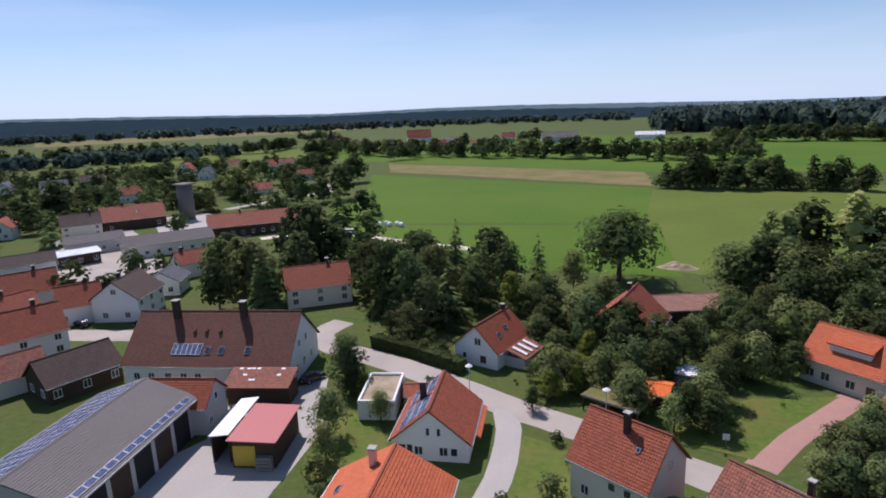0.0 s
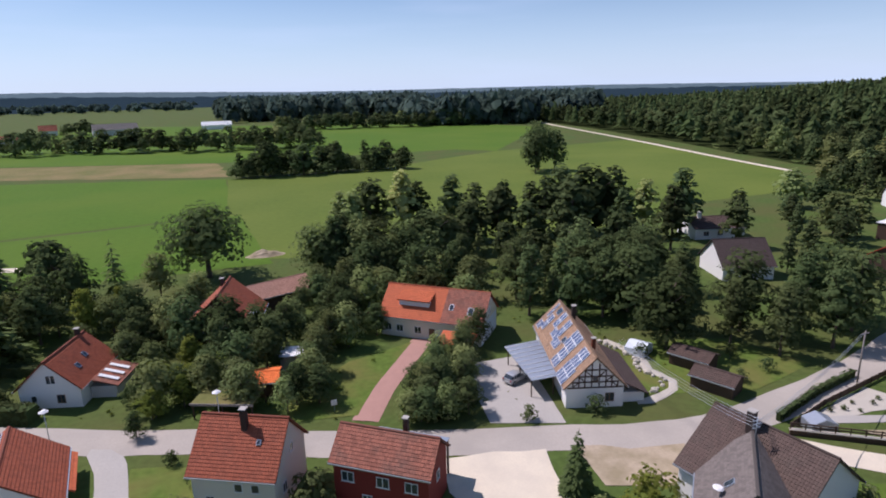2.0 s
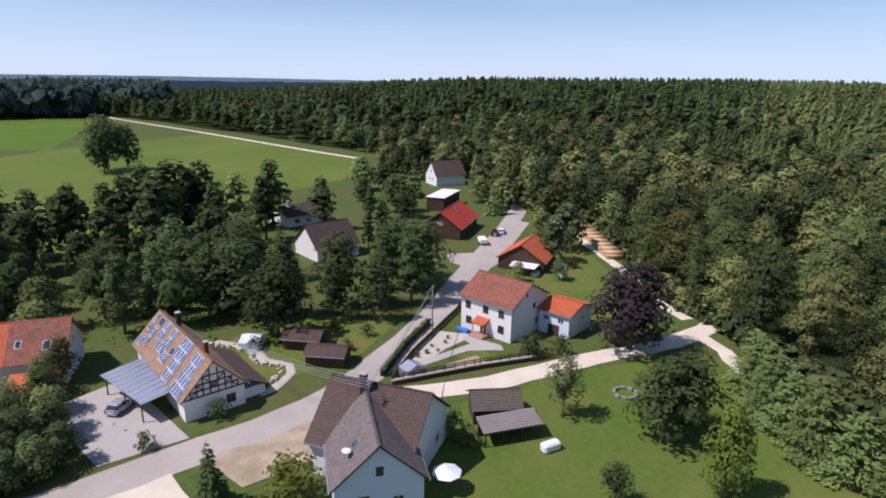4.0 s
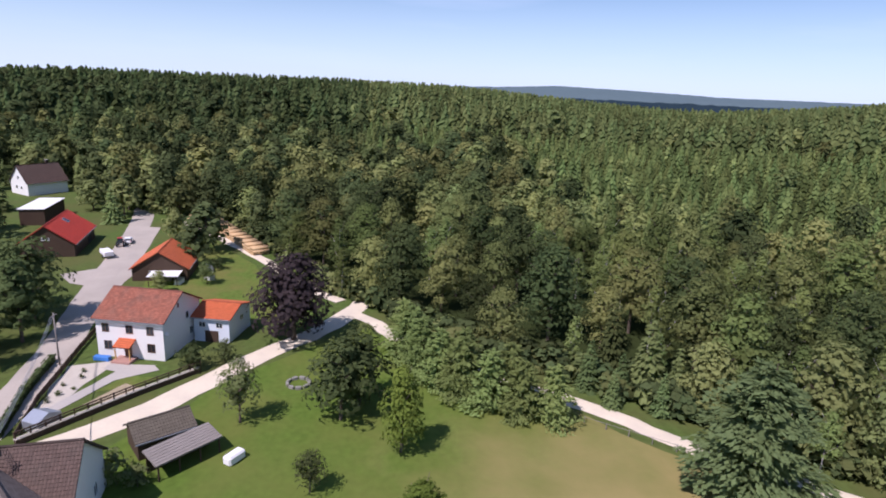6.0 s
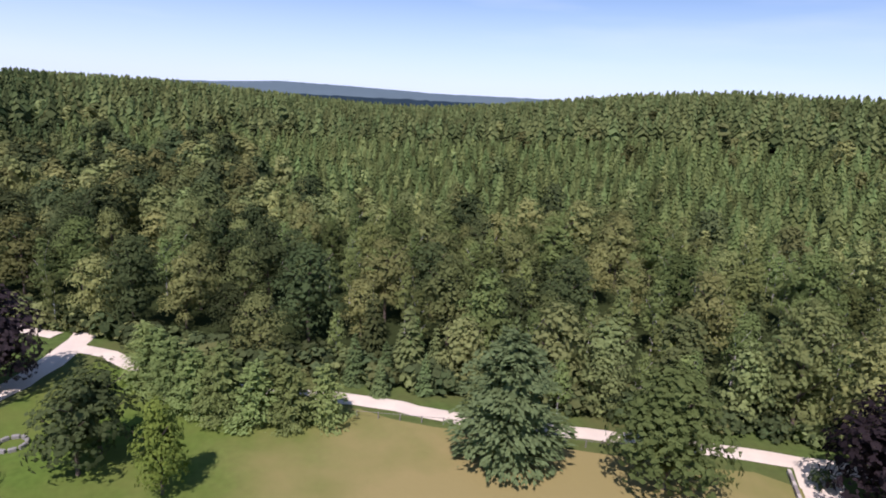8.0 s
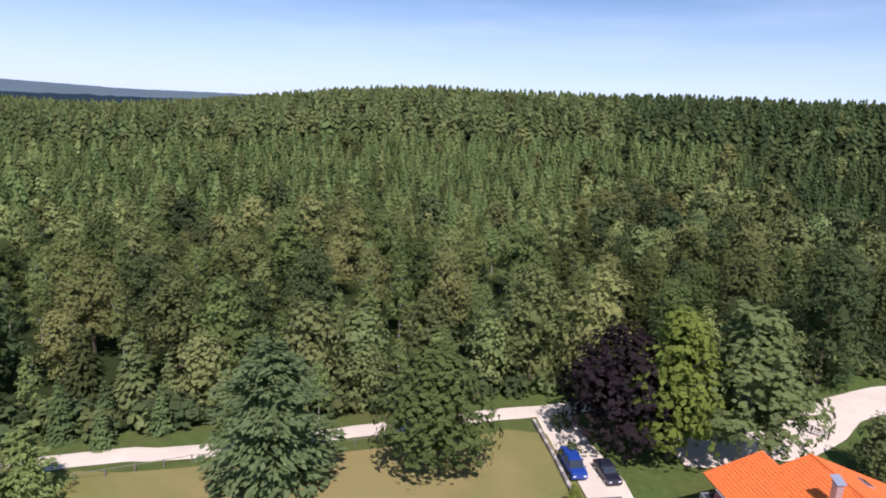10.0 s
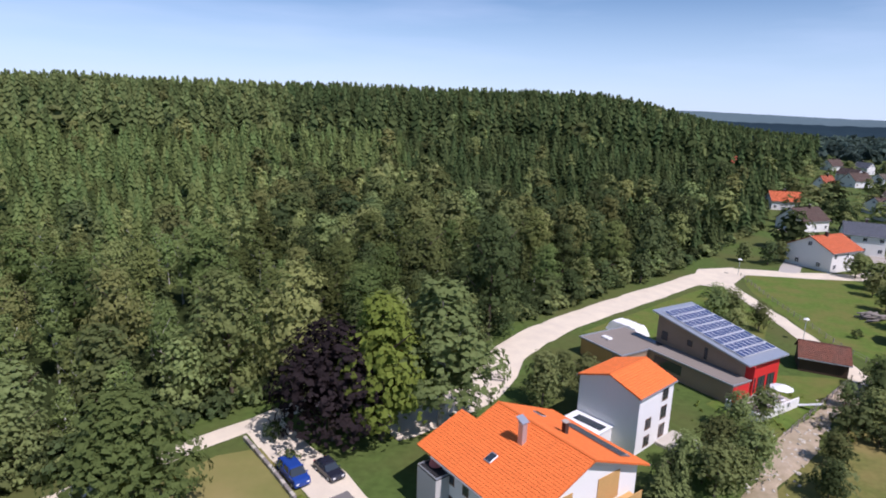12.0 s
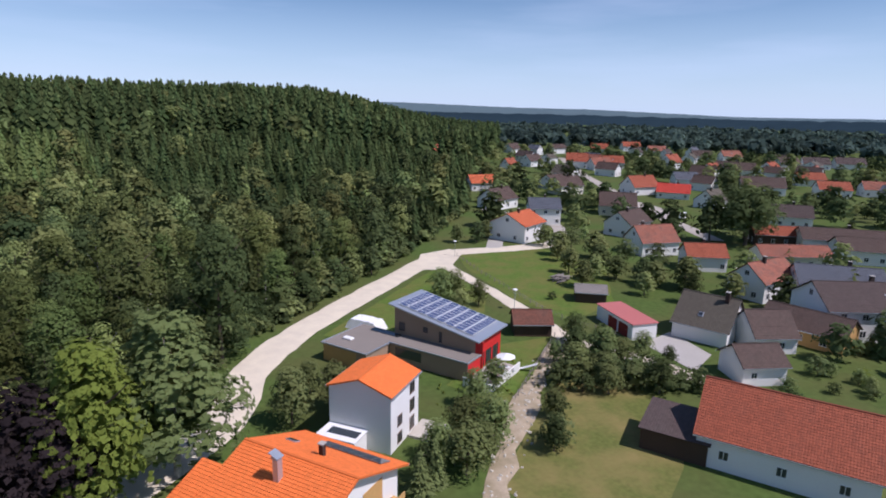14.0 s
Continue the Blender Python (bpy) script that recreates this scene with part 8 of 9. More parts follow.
for kind, x, y, hh in (("dark", 5.4, 77.5, 6.5), ("dark", 8.4, 76.8, 6), ("dark", 3.8, 94, 8), ("broad", 7.6, 103, 7), ("dark", 21.5, 97, 6), ("dark", 16.5, 101, 7), ("dark", 12.5, 97, 7), ("broad", 18.4, 67.4, 4.5), ("dark", 20.6, 66.4, 5), ("broad", 23.4, 66, 5), ("dark", 26.4, 66.4, 5.5),
                       ("dark", 24.2, 71.5, 6.5), ("broad", 29.0, 74.5, 6), ("dark", 21.4, 73.2, 5.5), ("dark", 30.6, 79, 6.5), ("light", -12.7, 81.5, 4.5), ("light", -9.2, 83, 5), ("dark", -5.5, 86, 7), ("dark", -1.4, 88, 8), ("broad", -13.7, 94, 6), ("light", -8.5, 95, 6), ("dark", -3.0, 100, 10), ("dark", -16.9, 106, 8), ("broad", -12.4, 108, 7), ("dark", 2.4, 90, 7), ("broad", 10.6, 92, 6), ("dark", 8.0, 83, 6.5)):
    plant(kind, x, y, hh, 1.25, "garden trees")
# dense gardens behind the long red house and by the barn
for i in range(44):
    x, y = rng.uniform(12, 48), rng.uniform(104, 136)
    if not free_of_houses(x, y, 1.5) or y > 152 - 0.25 * x:
        continue
    plant(rng.choice(("dark", "column", "dark", "birch", "broad")), x, y, rng.uniform(7, 12) if y < 126 else rng.uniform(11, 16), 1.25, "garden trees")
for x, y, hh in ((-62, 122, 13), (-66, 130, 14), (-58, 128, 12), (-52, 132, 14), (-56, 138, 13), (-44, 112, 10), (-39, 110, 9), (-36, 122, 11), (-88, 134, 12), (-96, 126, 11), (-82, 140, 13), (-104, 132, 9)):
    plant("dark", x, y, hh, 1.3, "trees behind the farm")

# bushes and young trees between the forest edge and the gravel road
edge_line = spline([(15, -80), (9.5, -94), (-4, -117), (-28, -142), (-41, -154)], 2.6)
for i, v in enumerate(edge_line):
    kind = ("bush", "broad", "shrub", "dark", "bush")[i % 5]
    plant(kind, v.x + rng.uniform(-1.0, 3.5), v.y + rng.uniform(-3.0, 0.5), rng.uniform(2.2, 4.0) if kind in ("bush", "shrub") else rng.uniform(5, 9), 1.35, "bushes along the gravel road")

# ---- vehicles ----
def wheel_mesh(r, w):
    key = ("wheel", r, w)
    if key not in _cache:
        bm = bmesh.new()
        bmesh.ops.create_cone(bm, cap_ends=True, segments=18, radius1=r, radius2=r, depth=w, matrix=Matrix.Rotation(radians(90), 4, "X"))
        tyre = bm_mesh("tyre", bm, BLACK)
        bm = bmesh.new()
        bmesh.ops.create_cone(bm, cap_ends=True, segments=12, radius1=r * 0.62, radius2=r * 0.55, depth=w + 0.02, matrix=Matrix.Rotation(radians(90), 4, "X"))
        _cache[key] = (tyre, bm_mesh("rim", bm, METAL))
    return _cache[key]


def profile_solid(name, pts, half, material, inset=0.0):
    """A side profile (x, z) given width, narrower towards the top."""
    top = max(p[1] for p in pts)
    low = min(p[1] for p in pts)
    verts, faces, n = [], [], len(pts)
    for s in (-1, 1):
        for x, z in pts:
            verts.append((x, s * (half - inset * max(0.0, (z - low) / (top - low))), z))
    faces.append(tuple(range(n))[::-1])
    faces.append(tuple(range(n, 2 * n)))
    for i in range(n):
        j = (i + 1) % n
        faces.append((i, j, n + j, n + i))
    bm = bmesh.new()
    bv = [bm.verts.new(v) for v in verts]
    for f in faces:
        bm.faces.new([bv[i] for i in f])
    bmesh.ops.recalc_face_normals(bm, faces=bm.faces[:])
    bmesh.ops.bevel(bm, geom=bm.edges[:], offset=0.05, segments=2, affect="EDGES")
    return bm_mesh(name, bm, material)


def car(label, x, y, head, paint, length=4.2, tall=1.48, van=False, category="car"):
    c = empty("van" if van else "car", pose(x, y, 0.06, 0, 0, head), label, category, "parked vehicles")
    L = length / 2
    w = 0.92 if van else 0.86
    belt = tall * 0.62
    part("body", profile_solid("body", [(-L, 0.32), (L, 0.32), (L, 0.72), (L - 0.15, belt - 0.05), (L - (0.75 if van else 1.15), belt + 0.04), (-L + 0.08, belt + 0.06), (-L, 0.75)], w, paint), c)
    f0, f1 = (L - 0.8, L - 1.6) if van else (L - 1.15, L - 1.9)
    part("cabin_glass", profile_solid("cabin_glass", [(f0, belt), (f1, tall - 0.06), (-L + (0.25 if van else 0.65), tall - 0.06), (-L + 0.12, belt)], w - 0.05, GLASS, 0.14), c)
    part("roof", profile_solid("roof", [(f1 + 0.1, tall - 0.09), (f1 - 0.2, tall), (-L + (0.4 if van else 0.8), tall), (-L + (0.2 if van else 0.55), tall - 0.09)], w - 0.14, paint, 0.06), c)
    for s in (-1, 1):
        for px in (f1 - 0.05, (f1 - L) / 2 + 0.1, -L + (0.35 if van else 0.75)):
            part("pillar", box("pillar", px - 0.05, px + 0.05, s * (w - 0.10) - 0.05, s * (w - 0.10) + 0.05, belt, tall - 0.05, paint), c)
        part("headlight", box("headlight", L - 0.12, L + 0.02, s * (w - 0.32) - 0.16, s * (w - 0.32) + 0.16, 0.6, 0.76, FRAME, 0.02), c)
        part("tail_light", box("tail_light", -L - 0.02, -L + 0.08, s * (w - 0.14) - 0.09, s * (w - 0.14) + 0.09, 0.65, 1.0, CARRED, 0.02), c)
        part("mirror", box("mirror", f0 - 0.35, f0 - 0.2, s * (w + 0.08) - 0.08, s * (w + 0.08) + 0.08, belt, belt + 0.14, paint, 0.02), c)
    part("number_plate", box("number_plate", -L - 0.03, -L, -0.26, 0.26, 0.55, 0.66, WHITEP), c)
    tyre, rim = wheel_mesh(0.33, 0.22)
    for sx in (L - 0.8, -L + 0.75):
        for s in (-1, 1):
            o = part("wheel", tyre, c, pose(sx, s * (w - 0.08), 0.33))
            part("rim", rim, o)
    return c


car("dark blue people carrier parked on a gravel drive", 28.0, -54.6, 134, CARBLUE, 4.7, 1.85, True, "van")
car("black hatchback parked beside a blue van", 24.4, -55.9, 136, CARDARK, 4.1)
car("silver car parked under a carport", 36.4, 72.4, 22, CARSILVER)
car("white car parked by the forest lane", 147.6, 73.8, 20, WHITEP)
car("white van on a far gravel yard", -101, 187.5, 20, WHITEP, 4.9, 1.9, True, "van")
car("dark car parked beside a farmhouse", -50.5, 77.5, 70, CARDARK)
car("black car parked on a village lane", -113, 88.5, 165, CARDARK)
car("dark car parked before a white house", -100, 91.5, 165, CARDARK)
car("silver car parked in a farmyard", -112, 127, 20, CARSILVER)
car("white camper van on an estate road", -168, -187, 35, WHITEP, 5.6, 2.3, True, "van")
car("dark estate car on a lane between houses", -152, -205, 60, CARDARK)

tr = empty("tractor", pose(143.8, 73.9, 0.1, 0, 0, 15), "small red tractor parked on a paved forecourt", "tractor")
part("hood", box("hood", 0.2, 1.9, -0.35, 0.35, 0.7, 1.3, CARRED, 0.06), tr)
part("cab", box("cab", -0.9, 0.2, -0.55, 0.55, 0.9, 2.2, GLASS, 0.05), tr)
part("cab_roof", box("cab_roof", -1.0, 0.3, -0.62, 0.62, 2.2, 2.3, CARRED, 0.03), tr)
for px, r in ((-0.5, 0.7), (1.4, 0.45)):
    for s in (-1, 1):
        t_, r_ = wheel_mesh(r, 0.32)
        o = part("wheel", t_, tr, pose(px, s * 0.75, r))
        part("rim", r_, o)
tl = empty("trailer", pose(134.5, 72.7, 0.1, 0, 0, 40), "white covered trailer beside the lane", "trailer")
part("cover", box("cover", -2, 2, -1, 1, 0.6, 1.7, WHITEP, 0.15), tl)
t_, r_ = wheel_mesh(0.33, 0.22)
for s in (-1, 1):
    part("wheel", t_, tl, pose(0, s * 0.9, 0.33))

# ---- poles, lamps, wires ----
def street_lamp(x, y, hgt, label="slim grey street lamp with a white head"):
    g = empty("street_lamp", pose(x, y, 0), label, "street lamp", "street lamps")
    part("post", tube("post", [(0, 0, 0), (0, 0, hgt)], 0.07, 0.045, METAL, 8), g)
    bm = bmesh.new()
    bmesh.ops.create_cone(bm, cap_ends=True, segments=14, radius1=0.55, radius2=0.25, depth=0.22, matrix=pose(0, 0, hgt + 0.1))
    part("lamp_head", bm_mesh("lamp_head", bm, WHITEP), g)


street_lamp(-24.2, 78.0, 5.2)
street_lamp(-50.6, -108.4, 4.4)
street_lamp(-56.5, -155.5, 4.4)
street_lamp(-4.6, 76.4, 4.6)
ut = empty("utility_pole", pose(80.6, 53.4, 0), "weathered wooden utility pole beside the lane", "pole")
part("post", tube("post", [(0, 0, 0), (0, 0, 8)], 0.13, 0.09, WOOD_G, 8), ut)
part("crossarm", box("crossarm", -0.7, 0.7, -0.05, 0.05, 7.5, 7.62, WOOD_G), ut)
rm = empty("roof_mast", pose(44.6, 38.2, 8.4), "steel roof mast carrying power lines", "mast")
part("mast_tube", tube("mast_tube", [(0, 0, 0), (0, 0, 2.6)], 0.06, 0.05, METAL, 7), rm)
for k in range(3):
    part("mast_arm", box("mast_arm", -0.5, 0.5, -0.03, 0.03, 1.4 + 0.4 * k, 1.46 + 0.4 * k, METAL), rm)


def wire(a, b, sag=0.8):
    p, q = Vector(a), Vector(b)
    pts = [p.lerp(q, i / 12) - Vector((0, 0, sag * 4 * (i / 12) * (1 - i / 12))) for i in range(13)]
    ob = new("power_line", tube("power_line", pts, 0.02, 0.02, METAL, 4))
    tagged(ob, "thin grey overhead power line between roofs", "power line", "power lines")


for k in range(4):
    wire((44.4 + 0.25 * k, 38.2, 9.9 + 0.2 * k), (49.0 + 0.3 * k, 66.0, 6.6 + 0.15 * k))
for k in range(3):
    wire((44.6, 38.2, 9.9 + 0.3 * k), (80.6 - 0.4 * k, 53.4, 7.6))
wire((-36, 97, 6.2), (-47, 100, 7.0), 0.4)
gp = empty("swing_frame", pose(-46.5, 99.5, 0, 0, 0, -12), "dark timber frame over a hedge", "frame")
part("frame_post", box("frame_post", -0.09, 0.09, -0.09, 0.09, 0, 5.0, WOOD_D), gp)
part("frame_beam", tube("frame_beam", [(0, 0, 4.9), (11, -1.5, 3.2)], 0.1, 0.1, WOOD_D, 6), gp)

# ---- garden of the white house by the track ----
gw = empty("garden_wall", pose(0, 0, 0), "low stone garden wall with a dark timber rail", "wall")
for (x0, y0), (x1, y1) in (((60.8, 47.3), (72.1, 39.4)), ((72.1, 39.4), (79.6, 33.4))):
    a = math.degrees(math.atan2(y1 - y0, x1 - x0))
    ln = math.hypot(x1 - x0, y1 - y0)
    m = pose((x0 + x1) / 2, (y0 + y1) / 2, 0, 0, 0, a)
    part("wall_base", box("wall_base", -ln / 2, ln / 2, -0.2, 0.2, -0.1, 0.7, WOOD_D, 0.03), gw, m)
    part("coping", box("coping", -ln / 2, ln / 2, -0.26, 0.26, 0.7, 0.8, STONE), gw, m)
    for z in (1.15, 1.5):
        part("rail", box("rail", -ln / 2, ln / 2, -0.05, 0.05, z, z + 0.14, WOOD_D), gw, m)
    for i in range(int(ln / 1.6) + 1):
        u = -ln / 2 + 0.1 + i * 1.6
        part("fence_post", box("fence_post", u - 0.06, u + 0.06, -0.06, 0.06, 0.8, 1.7, WOOD_D), gw, m)
fn = empty("lane_fence", pose(0, 0, 0), "dark timber fence along the lane", "fence")
lane = [(61.6, 47.9), (70.3, 50.4), (85.7, 53.2), (93.2, 54.4)]
for (x0, y0), (x1, y1) in zip(lane, lane[1:]):
    a = math.degrees(math.atan2(y1 - y0, x1 - x0))
    ln = math.hypot(x1 - x0, y1 - y0)
    m = pose((x0 + x1) / 2, (y0 + y1) / 2, 0, 0, 0, a)
    part("board_band", box("board_band", -ln / 2, ln / 2, -0.04, 0.04, 0.15, 1.0, WOOD_D), fn, m)
    for i in range(int(ln / 2.0) + 1):
        u = -ln / 2 + i * 2.0
        part("post", box("post", u - 0.06, u + 0.06, -0.1, 0.02, 0, 1.15, WOOD_D), fn, m)
patch("garden_bed", [(66, 48.8), (77, 46.5), (83, 46), (80.5, 52), (72, 50.5)], 0.05, STONE, "pale gravel bed with small shrubs", "structure", "garden bed", 0.3, 2)
patch("garden_path", [(66.4, 47.6), (76.5, 43.8), (79.6, 39.2), (81.2, 40.4), (81.4, 47), (79.6, 47), (79, 44.8), (67, 49)], 0.065, CONCRETE, "pale paved garden path to a porch", "structure", "path", 0.1, 2)
patch("vegetable_bed", [(69.5, 44.8), (75.5, 41.8), (74.5, 39.4), (70.5, 42)], 0.06, DIRT, "dug vegetable bed", "structure", "garden bed", 0.2, 2)
patch("vegetable_bed", [(73, 44.8), (78, 42.6), (77.4, 37.6), (75, 39.4)], 0.055, LAWN, "green garden bed with low plants", "structure", "garden bed", 0.2, 2)
gh = empty("greenhouse", pose(64.8, 46.6, 0, 0, 0, -20), "small translucent garden greenhouse", "greenhouse")
part("glass_cover", profile_solid("glass_cover", [(-1.6, 0), (1.6, 0), (1.6, 1.4), (0, 2.1), (-1.6, 1.4)], 1.2, METAL), gh)
for u in (-1.0, 0.0, 1.0):
    part("hoop", box("hoop", -1.65, 1.65, u - 0.03, u + 0.03, 1.36, 1.44, WHITEP), gh)
for i, (x, y) in enumerate(((68, 49.4), (70, 49.2), (72, 48.8), (74.5, 49.6), (76.8, 48.4), (71, 50), (73.5, 47.7), (78.6, 49))):
    plant("shrub" if i % 2 else "bush", x, y, 0.6 + 0.1 * (i % 3), 1.1, "low garden plants")

# ---- log piles and yard clutter near the forest ----
pile = empty("log_pile", pose(0, 0, 0), "long stack of cut pale logs beside a track", "log pile")
p0, p1 = Vector((172.5, 61.6, 0)), Vector((139.6, 39.0, 0))
d = (p1 - p0).normalized()
s = Vector((-d.y, d.x, 0))
logm = tube("log", [(-2.0, 0, 0), (2.0, 0, 0)], 0.36, 0.33, LOG, 8)
a = math.degrees(math.atan2(s.y, s.x))
n = int((p1 - p0).length / 0.74)
for i in range(n):
    for j in range(3):
        if j == 2 and i % 5 > 2:
            continue
        c = p0 + d * ((i + 0.5 * (j % 2)) * 0.74)
        part("log", logm, pile, pose(c.x, c.y, 0.36 + j * 0.62, rng.uniform(-20, 20), 0, a + rng.uniform(-2, 2)))
strip("log_track", [(172, 69), (160, 58), (143, 43.2), (130, 33.5), (119.3, 26.6), (110, 17)], 2.6, 0.06, GRAVEL, "pale two-rut track beside the log pile", "track", 0.3)
pl2 = empty("log_pile", pose(176, 66, 0, 0, 0, 30), "small stack of cut logs by the lane", "log pile")
for i in range(5):
    for j in range(3 - i // 2):
        part("log", logm, pl2, pose(0, i * 0.74, 0.36 + j * 0.62, 0, 0, 0))
for k, (x, y, w) in enumerate(((118, 50.5, 1.2), (127, 47.5, 2.0), (121, 45.5, 1.0))):
    cr = empty("garden_box", pose(x, y, 0, 0, 0, 25 * k), "white garden cabinet beside a hut", "cabinet")
    part("body", box("body", -w, w, -0.6, 0.6, 0, 0.9, WHITEP, 0.04), cr)
    part("lid", box("lid", -w - 0.05, w + 0.05, -0.65, 0.65, 0.9, 0.97, METAL), cr)
wt = empty("woodpile_cover", pose(58.6, 22.6, 0, 0, 0, -30), "white tarpaulin over a bale at the shed", "tarpaulin")
part("cover", box("cover", -1.2, 1.2, -0.6, 0.6, 0, 1.1, WHITEP, 0.2), wt)
st_ = empty("stone_trough", pose(76.4, 18.9, 0, 0, 0, 30), "low round stone edging in the meadow", "trough")
for k in range(9):
    an = radians(40 * k)
    part("stone", box("stone", -0.42, 0.42, -0.2, 0.2, 0, 0.5, ROCK, 0.06), st_, pose(1.5 * math.cos(an), 1.5 * math.sin(an), 0, 0, 0, 40 * k + 90))

# ---- rock garden beside the timber-framed house ----
strip("rock_path", [(56.6, 79.7), (58.0, 73), (56.2, 68), (57.4, 63.6), (53, 60.6), (48.6, 60.8)], 1.5, 0.06, STONE, "winding white stone path in a rock garden", "path", 0.3)
rk = random.Random(8)
rg = empty("rock_border", pose(0, 0, 0), "border of pale rocks along a garden path", "rocks")
rockm = []
for sd in range(3):
    bm = bmesh.new()
    bmesh.ops.create_icosphere(bm, subdivisions=1, radius=0.5)
    for v_ in bm.verts:
        v_.co *= 1 + 0.35 * noise.noise(v_.co * 3 + Vector((sd * 5, 0, 0)))
    rockm.append(bm_mesh("rock", bm, STONE))
for p in spline([(55.4, 79.7), (56.8, 73), (55.0, 68), (56.0, 64.4), (52, 61.8)], 0.9):
    part("rock", rockm[rk.randrange(3)], rg, pose(p.x + rk.uniform(-0.3, 0.3), p.y + rk.uniform(-0.3, 0.3), 0.15, 0, 0, rk.uniform(0, 360)) @ Matrix.Scale(rk.uniform(0.5, 1.2), 4))
tb = empty("garden_tent", pose(58.8, 73.6, 0, 0, 0, 30), "small pale blue and white garden tent", "tent")
part("canvas", profile_solid("canvas", [(-1.9, 0), (1.9, 0), (1.9, 1.3), (0, 2.0), (-1.9, 1.3)], 1.6, BLUEW), tb)
for x, y, hd in ((63.4, 66.6, -65), (61.2, 59.6, -65)):
    hp = house("pergola_hut", "low timber garden hut with brown roof", x, y, hd, 6.4, 4.4, 2.0, 2.9, WOOD_D, T_BROWN, 0.3, 0.3, category="hut")
cn = empty("orange_awning", pose(31.8, 84.6, 0, 0, 0, -40), "faded orange garden awning", "awning")
slab_roof(cn, "canvas", [(-3.0, -2.0), (3.0, -2.0), (3.0, 2.0), (-3.0, 2.0)], [2.3, 2.3, 2.9, 2.9], T_ORANGE, 0.05)
for x, y in ((-2.8, -1.8), (2.8, -1.8), (-2.8, 1.8), (2.8, 1.8)):
    part("post", box("post", x - 0.05, x + 0.05, y - 0.05, y + 0.05, 0, 2.3, WOOD_G), cn)
cw = empty("green_carport", pose(-3.2, 79.4, 0, 0, 0, -24), "dark carport with a mossy flat roof", "carport")
part("roof", box("roof", -4.2, 4.2, -2.6, 2.6, 2.3, 2.46, DRY), cw)
part("fascia", box("fascia", -4.3, 4.3, -2.72, -2.6, 2.2, 2.5, WOOD_G), cw)
for x in (-4, 0, 4):
    for y in (-2.4, 2.4):
        part("post", box("post", x - 0.08, x + 0.08, y - 0.08, y + 0.08, 0, 2.3, WOOD_D), cw)
ws = empty("road_sign", pose(9.9, 73.7, 0), "small white sign on a post", "sign")
part("post", tube("post", [(0, 0, 0), (0, 0, 1.6)], 0.03, 0.03, METAL, 6), ws)
part("sign_board", box("sign_board", -0.4, 0.4, -0.02, 0.02, 1.0, 1.8, WHITEP), ws)

# ---- driveway edge, gate, fences ----
dw = empty("drive_wall", pose(0, 0, 0), "low pale stone wall along a gravel drive", "wall")
ed = [(36.4, -61.4), (30.7, -55.5), (26.2, -50.5), (20.5, -44.5)]
for (x0, y0), (x1, y1) in zip(ed, ed[1:]):
    ln = math.hypot(x1 - x0, y1 - y0)
    for i in range(int(ln / 0.8)):
        f = (i + 0.5) / int(ln / 0.8)
        part("block", box("block", -0.38, 0.38, -0.2, 0.2, -0.1, 0.55, WOOD_G if i % 3 else STONE, 0.04), dw, pose(x0 + (x1 - x0) * f, y0 + (y1 - y0) * f, 0, 0, 0, math.degrees(math.atan2(y1 - y0, x1 - x0)) + rng.uniform(-3, 3)))
gr = empty("flat_carport", pose(20.6, -46.4, 0, 0, 0, 134), "flat grey carport roof beside the drive", "carport")
part("roof", box("roof", -2.6, 2.6, -2.2, 2.2, 2.4, 2.55, GREYROOF), gr)
for x in (-2.4, 2.4):
    for y in (-2.0, 2.0):
        part("post", box("post", x - 0.07, x + 0.07, y - 0.07, y + 0.07, 0, 2.4, WOOD_G), gr)
gt = empty("field_gate", pose(6.8, -82.5, 0, 0, 0, 172), "dark metal gate across a gravel road", "gate")
for z in (0.3, 0.6, 0.9, 1.15):
    part("bar", box("bar", -2.0, 2.0, -0.03, 0.03, z, z + 0.06, BLACK), gt)
for x in (-2.0, 0.0, 2.0):
    part("post", box("post", x - 0.06, x + 0.06, -0.05, 0.05, 0, 1.35, BLACK), gt)


def post_fence(label, pts, step=2.5, hgt=1.1, rails=(0.5, 0.95), mat=None):
    f = empty("post_fence", pose(0, 0, 0), label, "fence")
    key = ("fpost", hgt)
    if key not in _cache:
        _cache[key] = box("post", -0.05, 0.05, -0.05, 0.05, 0, hgt, WOOD_G)
    for (x0, y0), (x1, y1) in zip(pts, pts[1:]):
        ln = math.hypot(x1 - x0, y1 - y0)
        k = max(1, int(ln / step))
        for i in range(k):
            part("post", _cache[key], f, pose(x0 + (x1 - x0) * i / k, y0 + (y1 - y0) * i / k, 0))
        for z in rails:
            part("rail", tube("rail", [(x0, y0, z), (x1, y1, z)], 0.03, 0.03, mat or WOOD_G, 5), f)


post_fence("weathered post and rail fence along a lawn", [(-57, -155), (-55.8, -136), (-56, -106), (-57.5, -97), (-62, -88)])
post_fence("thin wire fence along a forest track", [(67.6, -19), (61.6, -28.6), (50.2, -42.4), (44, -51)], 2.5, 1.0, (0.9,))
post_fence("wooden garden fence beside a dirt path", [(-50, -91.5), (-39, -80), (-31, -71.5)], 2.2)
wp = empty("wood_stack", pose(-71.7, -124.5, 0, 0, 0, 20), "heap of grey firewood on a lawn", "wood stack")
fwm = tube("firewood", [(-1.4, 0, 0), (1.4, 0, 0)], 0.16, 0.14, WOOD_G, 6)
for i in range(46):
    part("firewood", fwm, wp, pose(rng.uniform(-1.6, 1.6), rng.uniform(-1.8, 1.8), 0.16 + 0.28 * (i // 10), 0, rng.uniform(-6, 6), rng.uniform(-12, 12)))

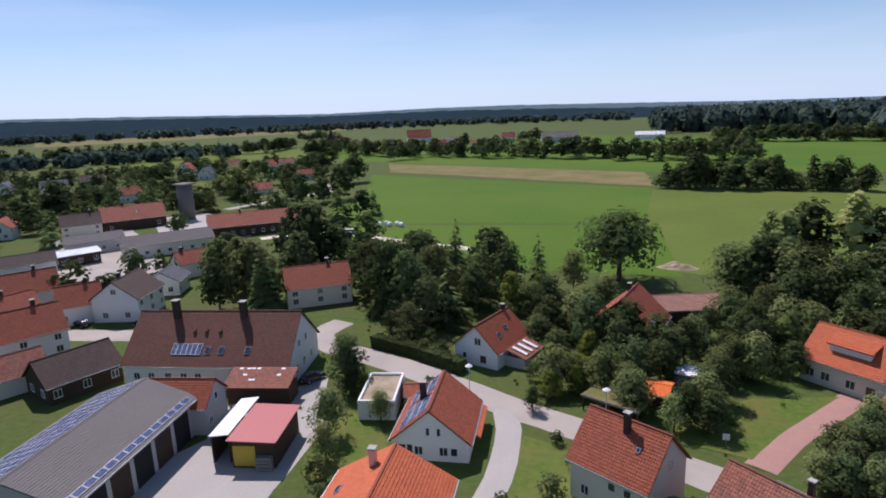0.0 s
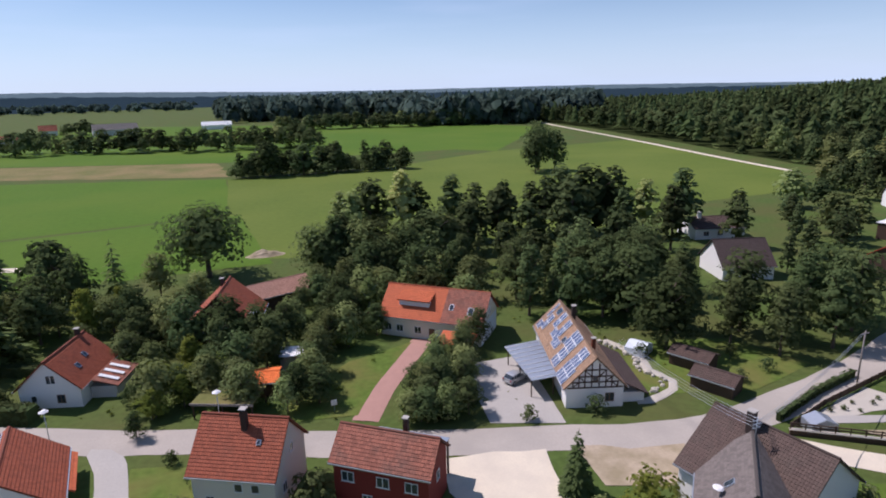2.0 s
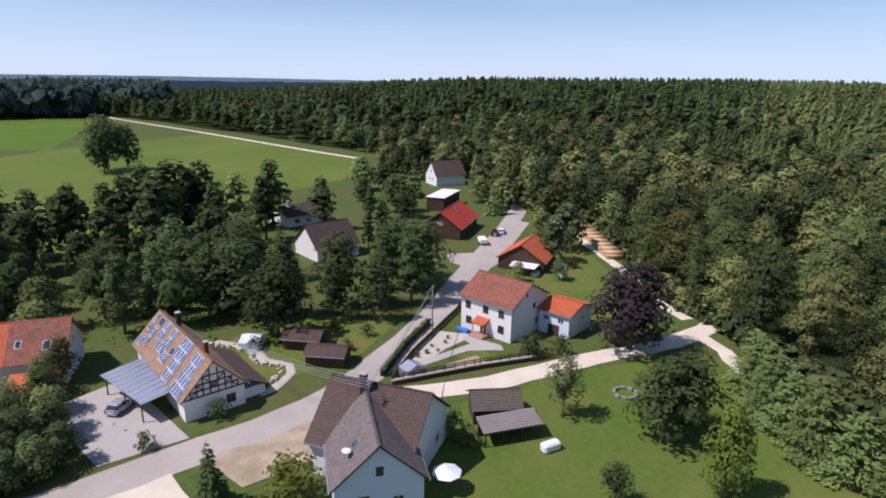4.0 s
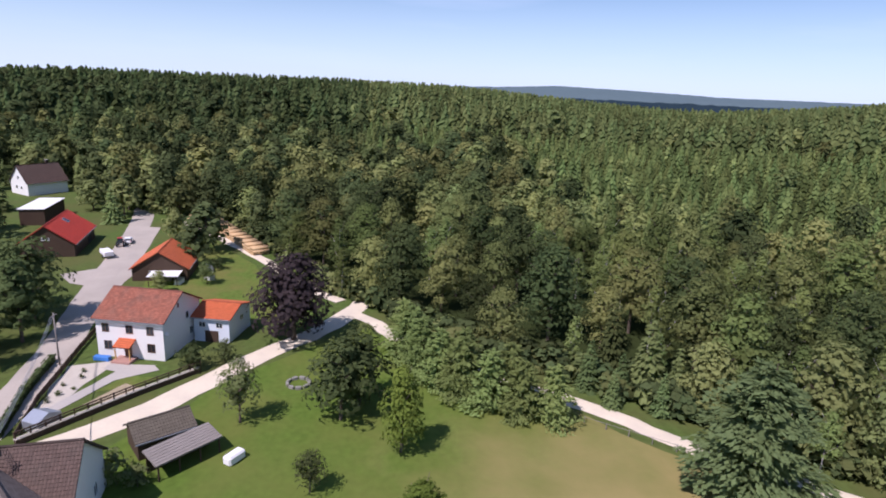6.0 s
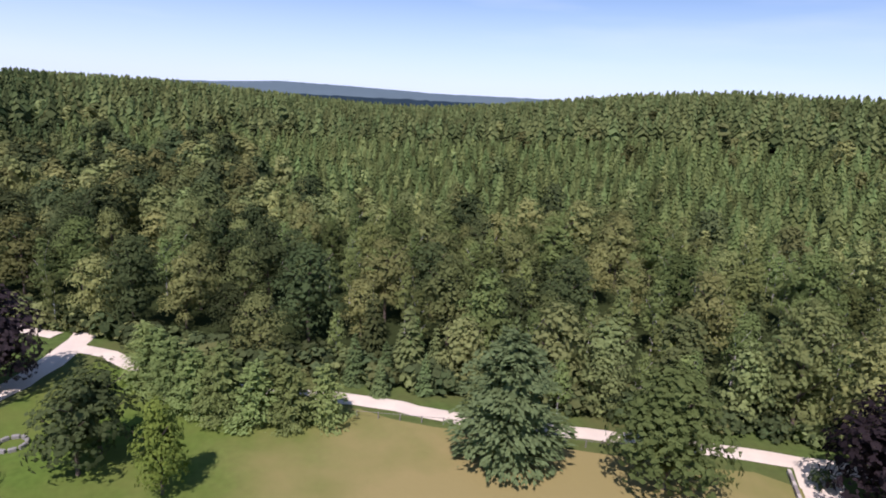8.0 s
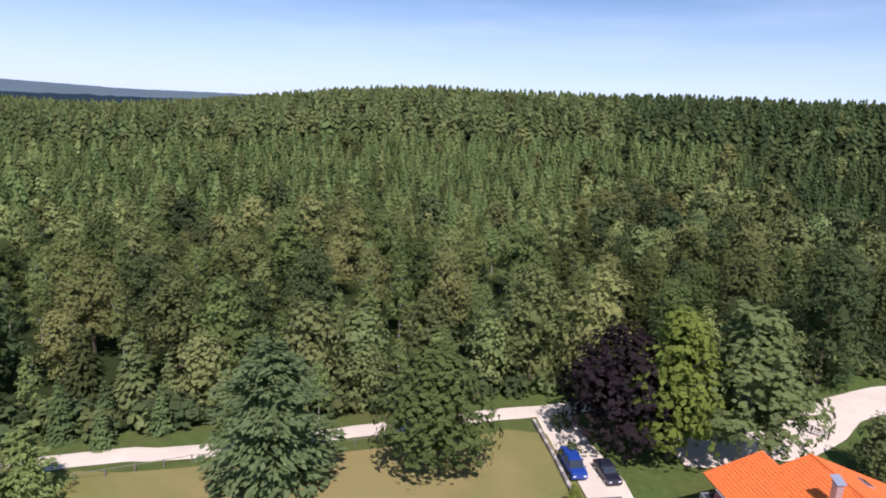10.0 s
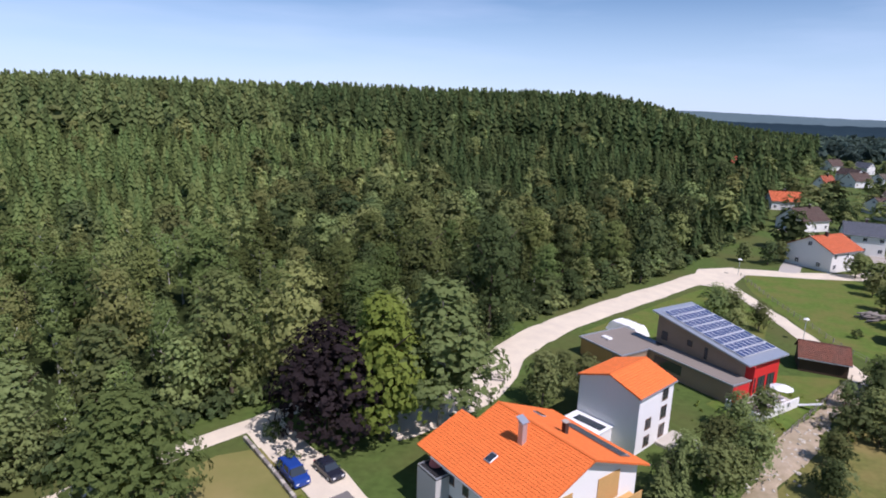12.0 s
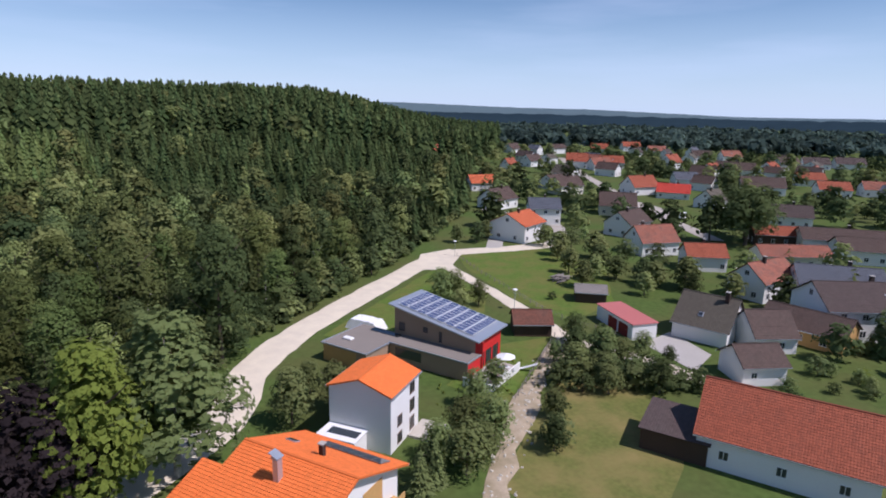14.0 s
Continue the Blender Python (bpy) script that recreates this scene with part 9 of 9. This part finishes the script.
# ---- loose stones along the worn path ----
bm = bmesh.new()
for p in spline([(-47, -86.5), (-40.1, -79.1), (-32, -70), (-24.6, -61.0), (-18, -52)], 0.28):
    bmesh.ops.create_icosphere(bm, subdivisions=1, radius=rk.uniform(0.10, 0.30), matrix=pose(p.x + rk.gauss(0, 1.1), p.y + rk.gauss(0, 1.1), 0.05, rk.uniform(0, 90), 0, rk.uniform(0, 360)) @ Matrix.Diagonal((1.3, 1.0, 0.6, 1)))
tagged(new("path_stones", bm_mesh("path_stones", bm, STONE)), "loose pale stones along a worn path", "stones", kind="stuff")

# ---- heaps, bales and far structures ----
def heap(name, x, y, rx, ry, hgt, material, label):
    bm = bmesh.new()
    bmesh.ops.create_grid(bm, x_segments=18, y_segments=14, size=1)
    for v_ in bm.verts:
        e = math.hypot(v_.co.x, v_.co.y)
        z = hgt * smooth01(1 - e) * (1 + 0.6 * noise.noise(Vector((v_.co.x * 3, v_.co.y * 3, x))))
        v_.co = Vector((v_.co.x * rx, v_.co.y * ry, z - 0.05))
    tagged(new(name, bm_mesh(name, bm, material)), label, "heap").location = (x, y, 0)


heap("sand_heap", -9.6, 124, 6, 7, 2.6, DIRT, "large heap of pale sand behind a barn")
heap("compost_heap", 7, 160.5, 6, 3, 1.6, DIRT, "brown compost heap at the field edge")
for i in range(5):
    bl = empty("silage_bale", pose(-97 + i * 2.3, 203 + (i % 2) * 1.9, 0, 0, 0, 20 * i), "white wrapped silage bale", "bale", "wrapped bales")
    bm = bmesh.new()
    bmesh.ops.create_cone(bm, cap_ends=True, segments=16, radius1=0.9, radius2=0.9, depth=1.6, matrix=pose(0, 0, 0.9, 90, 0, 0))
    bmesh.ops.bevel(bm, geom=bm.edges[:], offset=0.12, segments=1, affect="EDGES")
    part("wrap", bm_mesh("wrap", bm, WHITEP), bl)
si = empty("silo_tower", pose(-190, 207, 0), "grey concrete silo tower on a farm", "silo")
part("shaft", tube("shaft", [(0, 0, 0), (0, 0, 15)], 3.2, 3.2, GREYROOF, 16), si)
part("cap", box("cap", -3.6, 3.6, -3.6, 3.6, 15, 15.5, GREYROOF), si)
ch = empty("church_tower", pose(-330, 585, 0, 0, 0, 20), "brick church tower with a pointed roof", "church")
part("tower", box("tower", -3, 3, -3, 3, 0, 17, T_OLD), ch)
bm = bmesh.new()
bmesh.ops.create_cone(bm, cap_ends=True, segments=4, radius1=4.6, radius2=0.05, depth=11, matrix=pose(0, 0, 22.5, 0, 0, 45))
part("spire", bm_mesh("spire", bm, T_BROWN), ch)
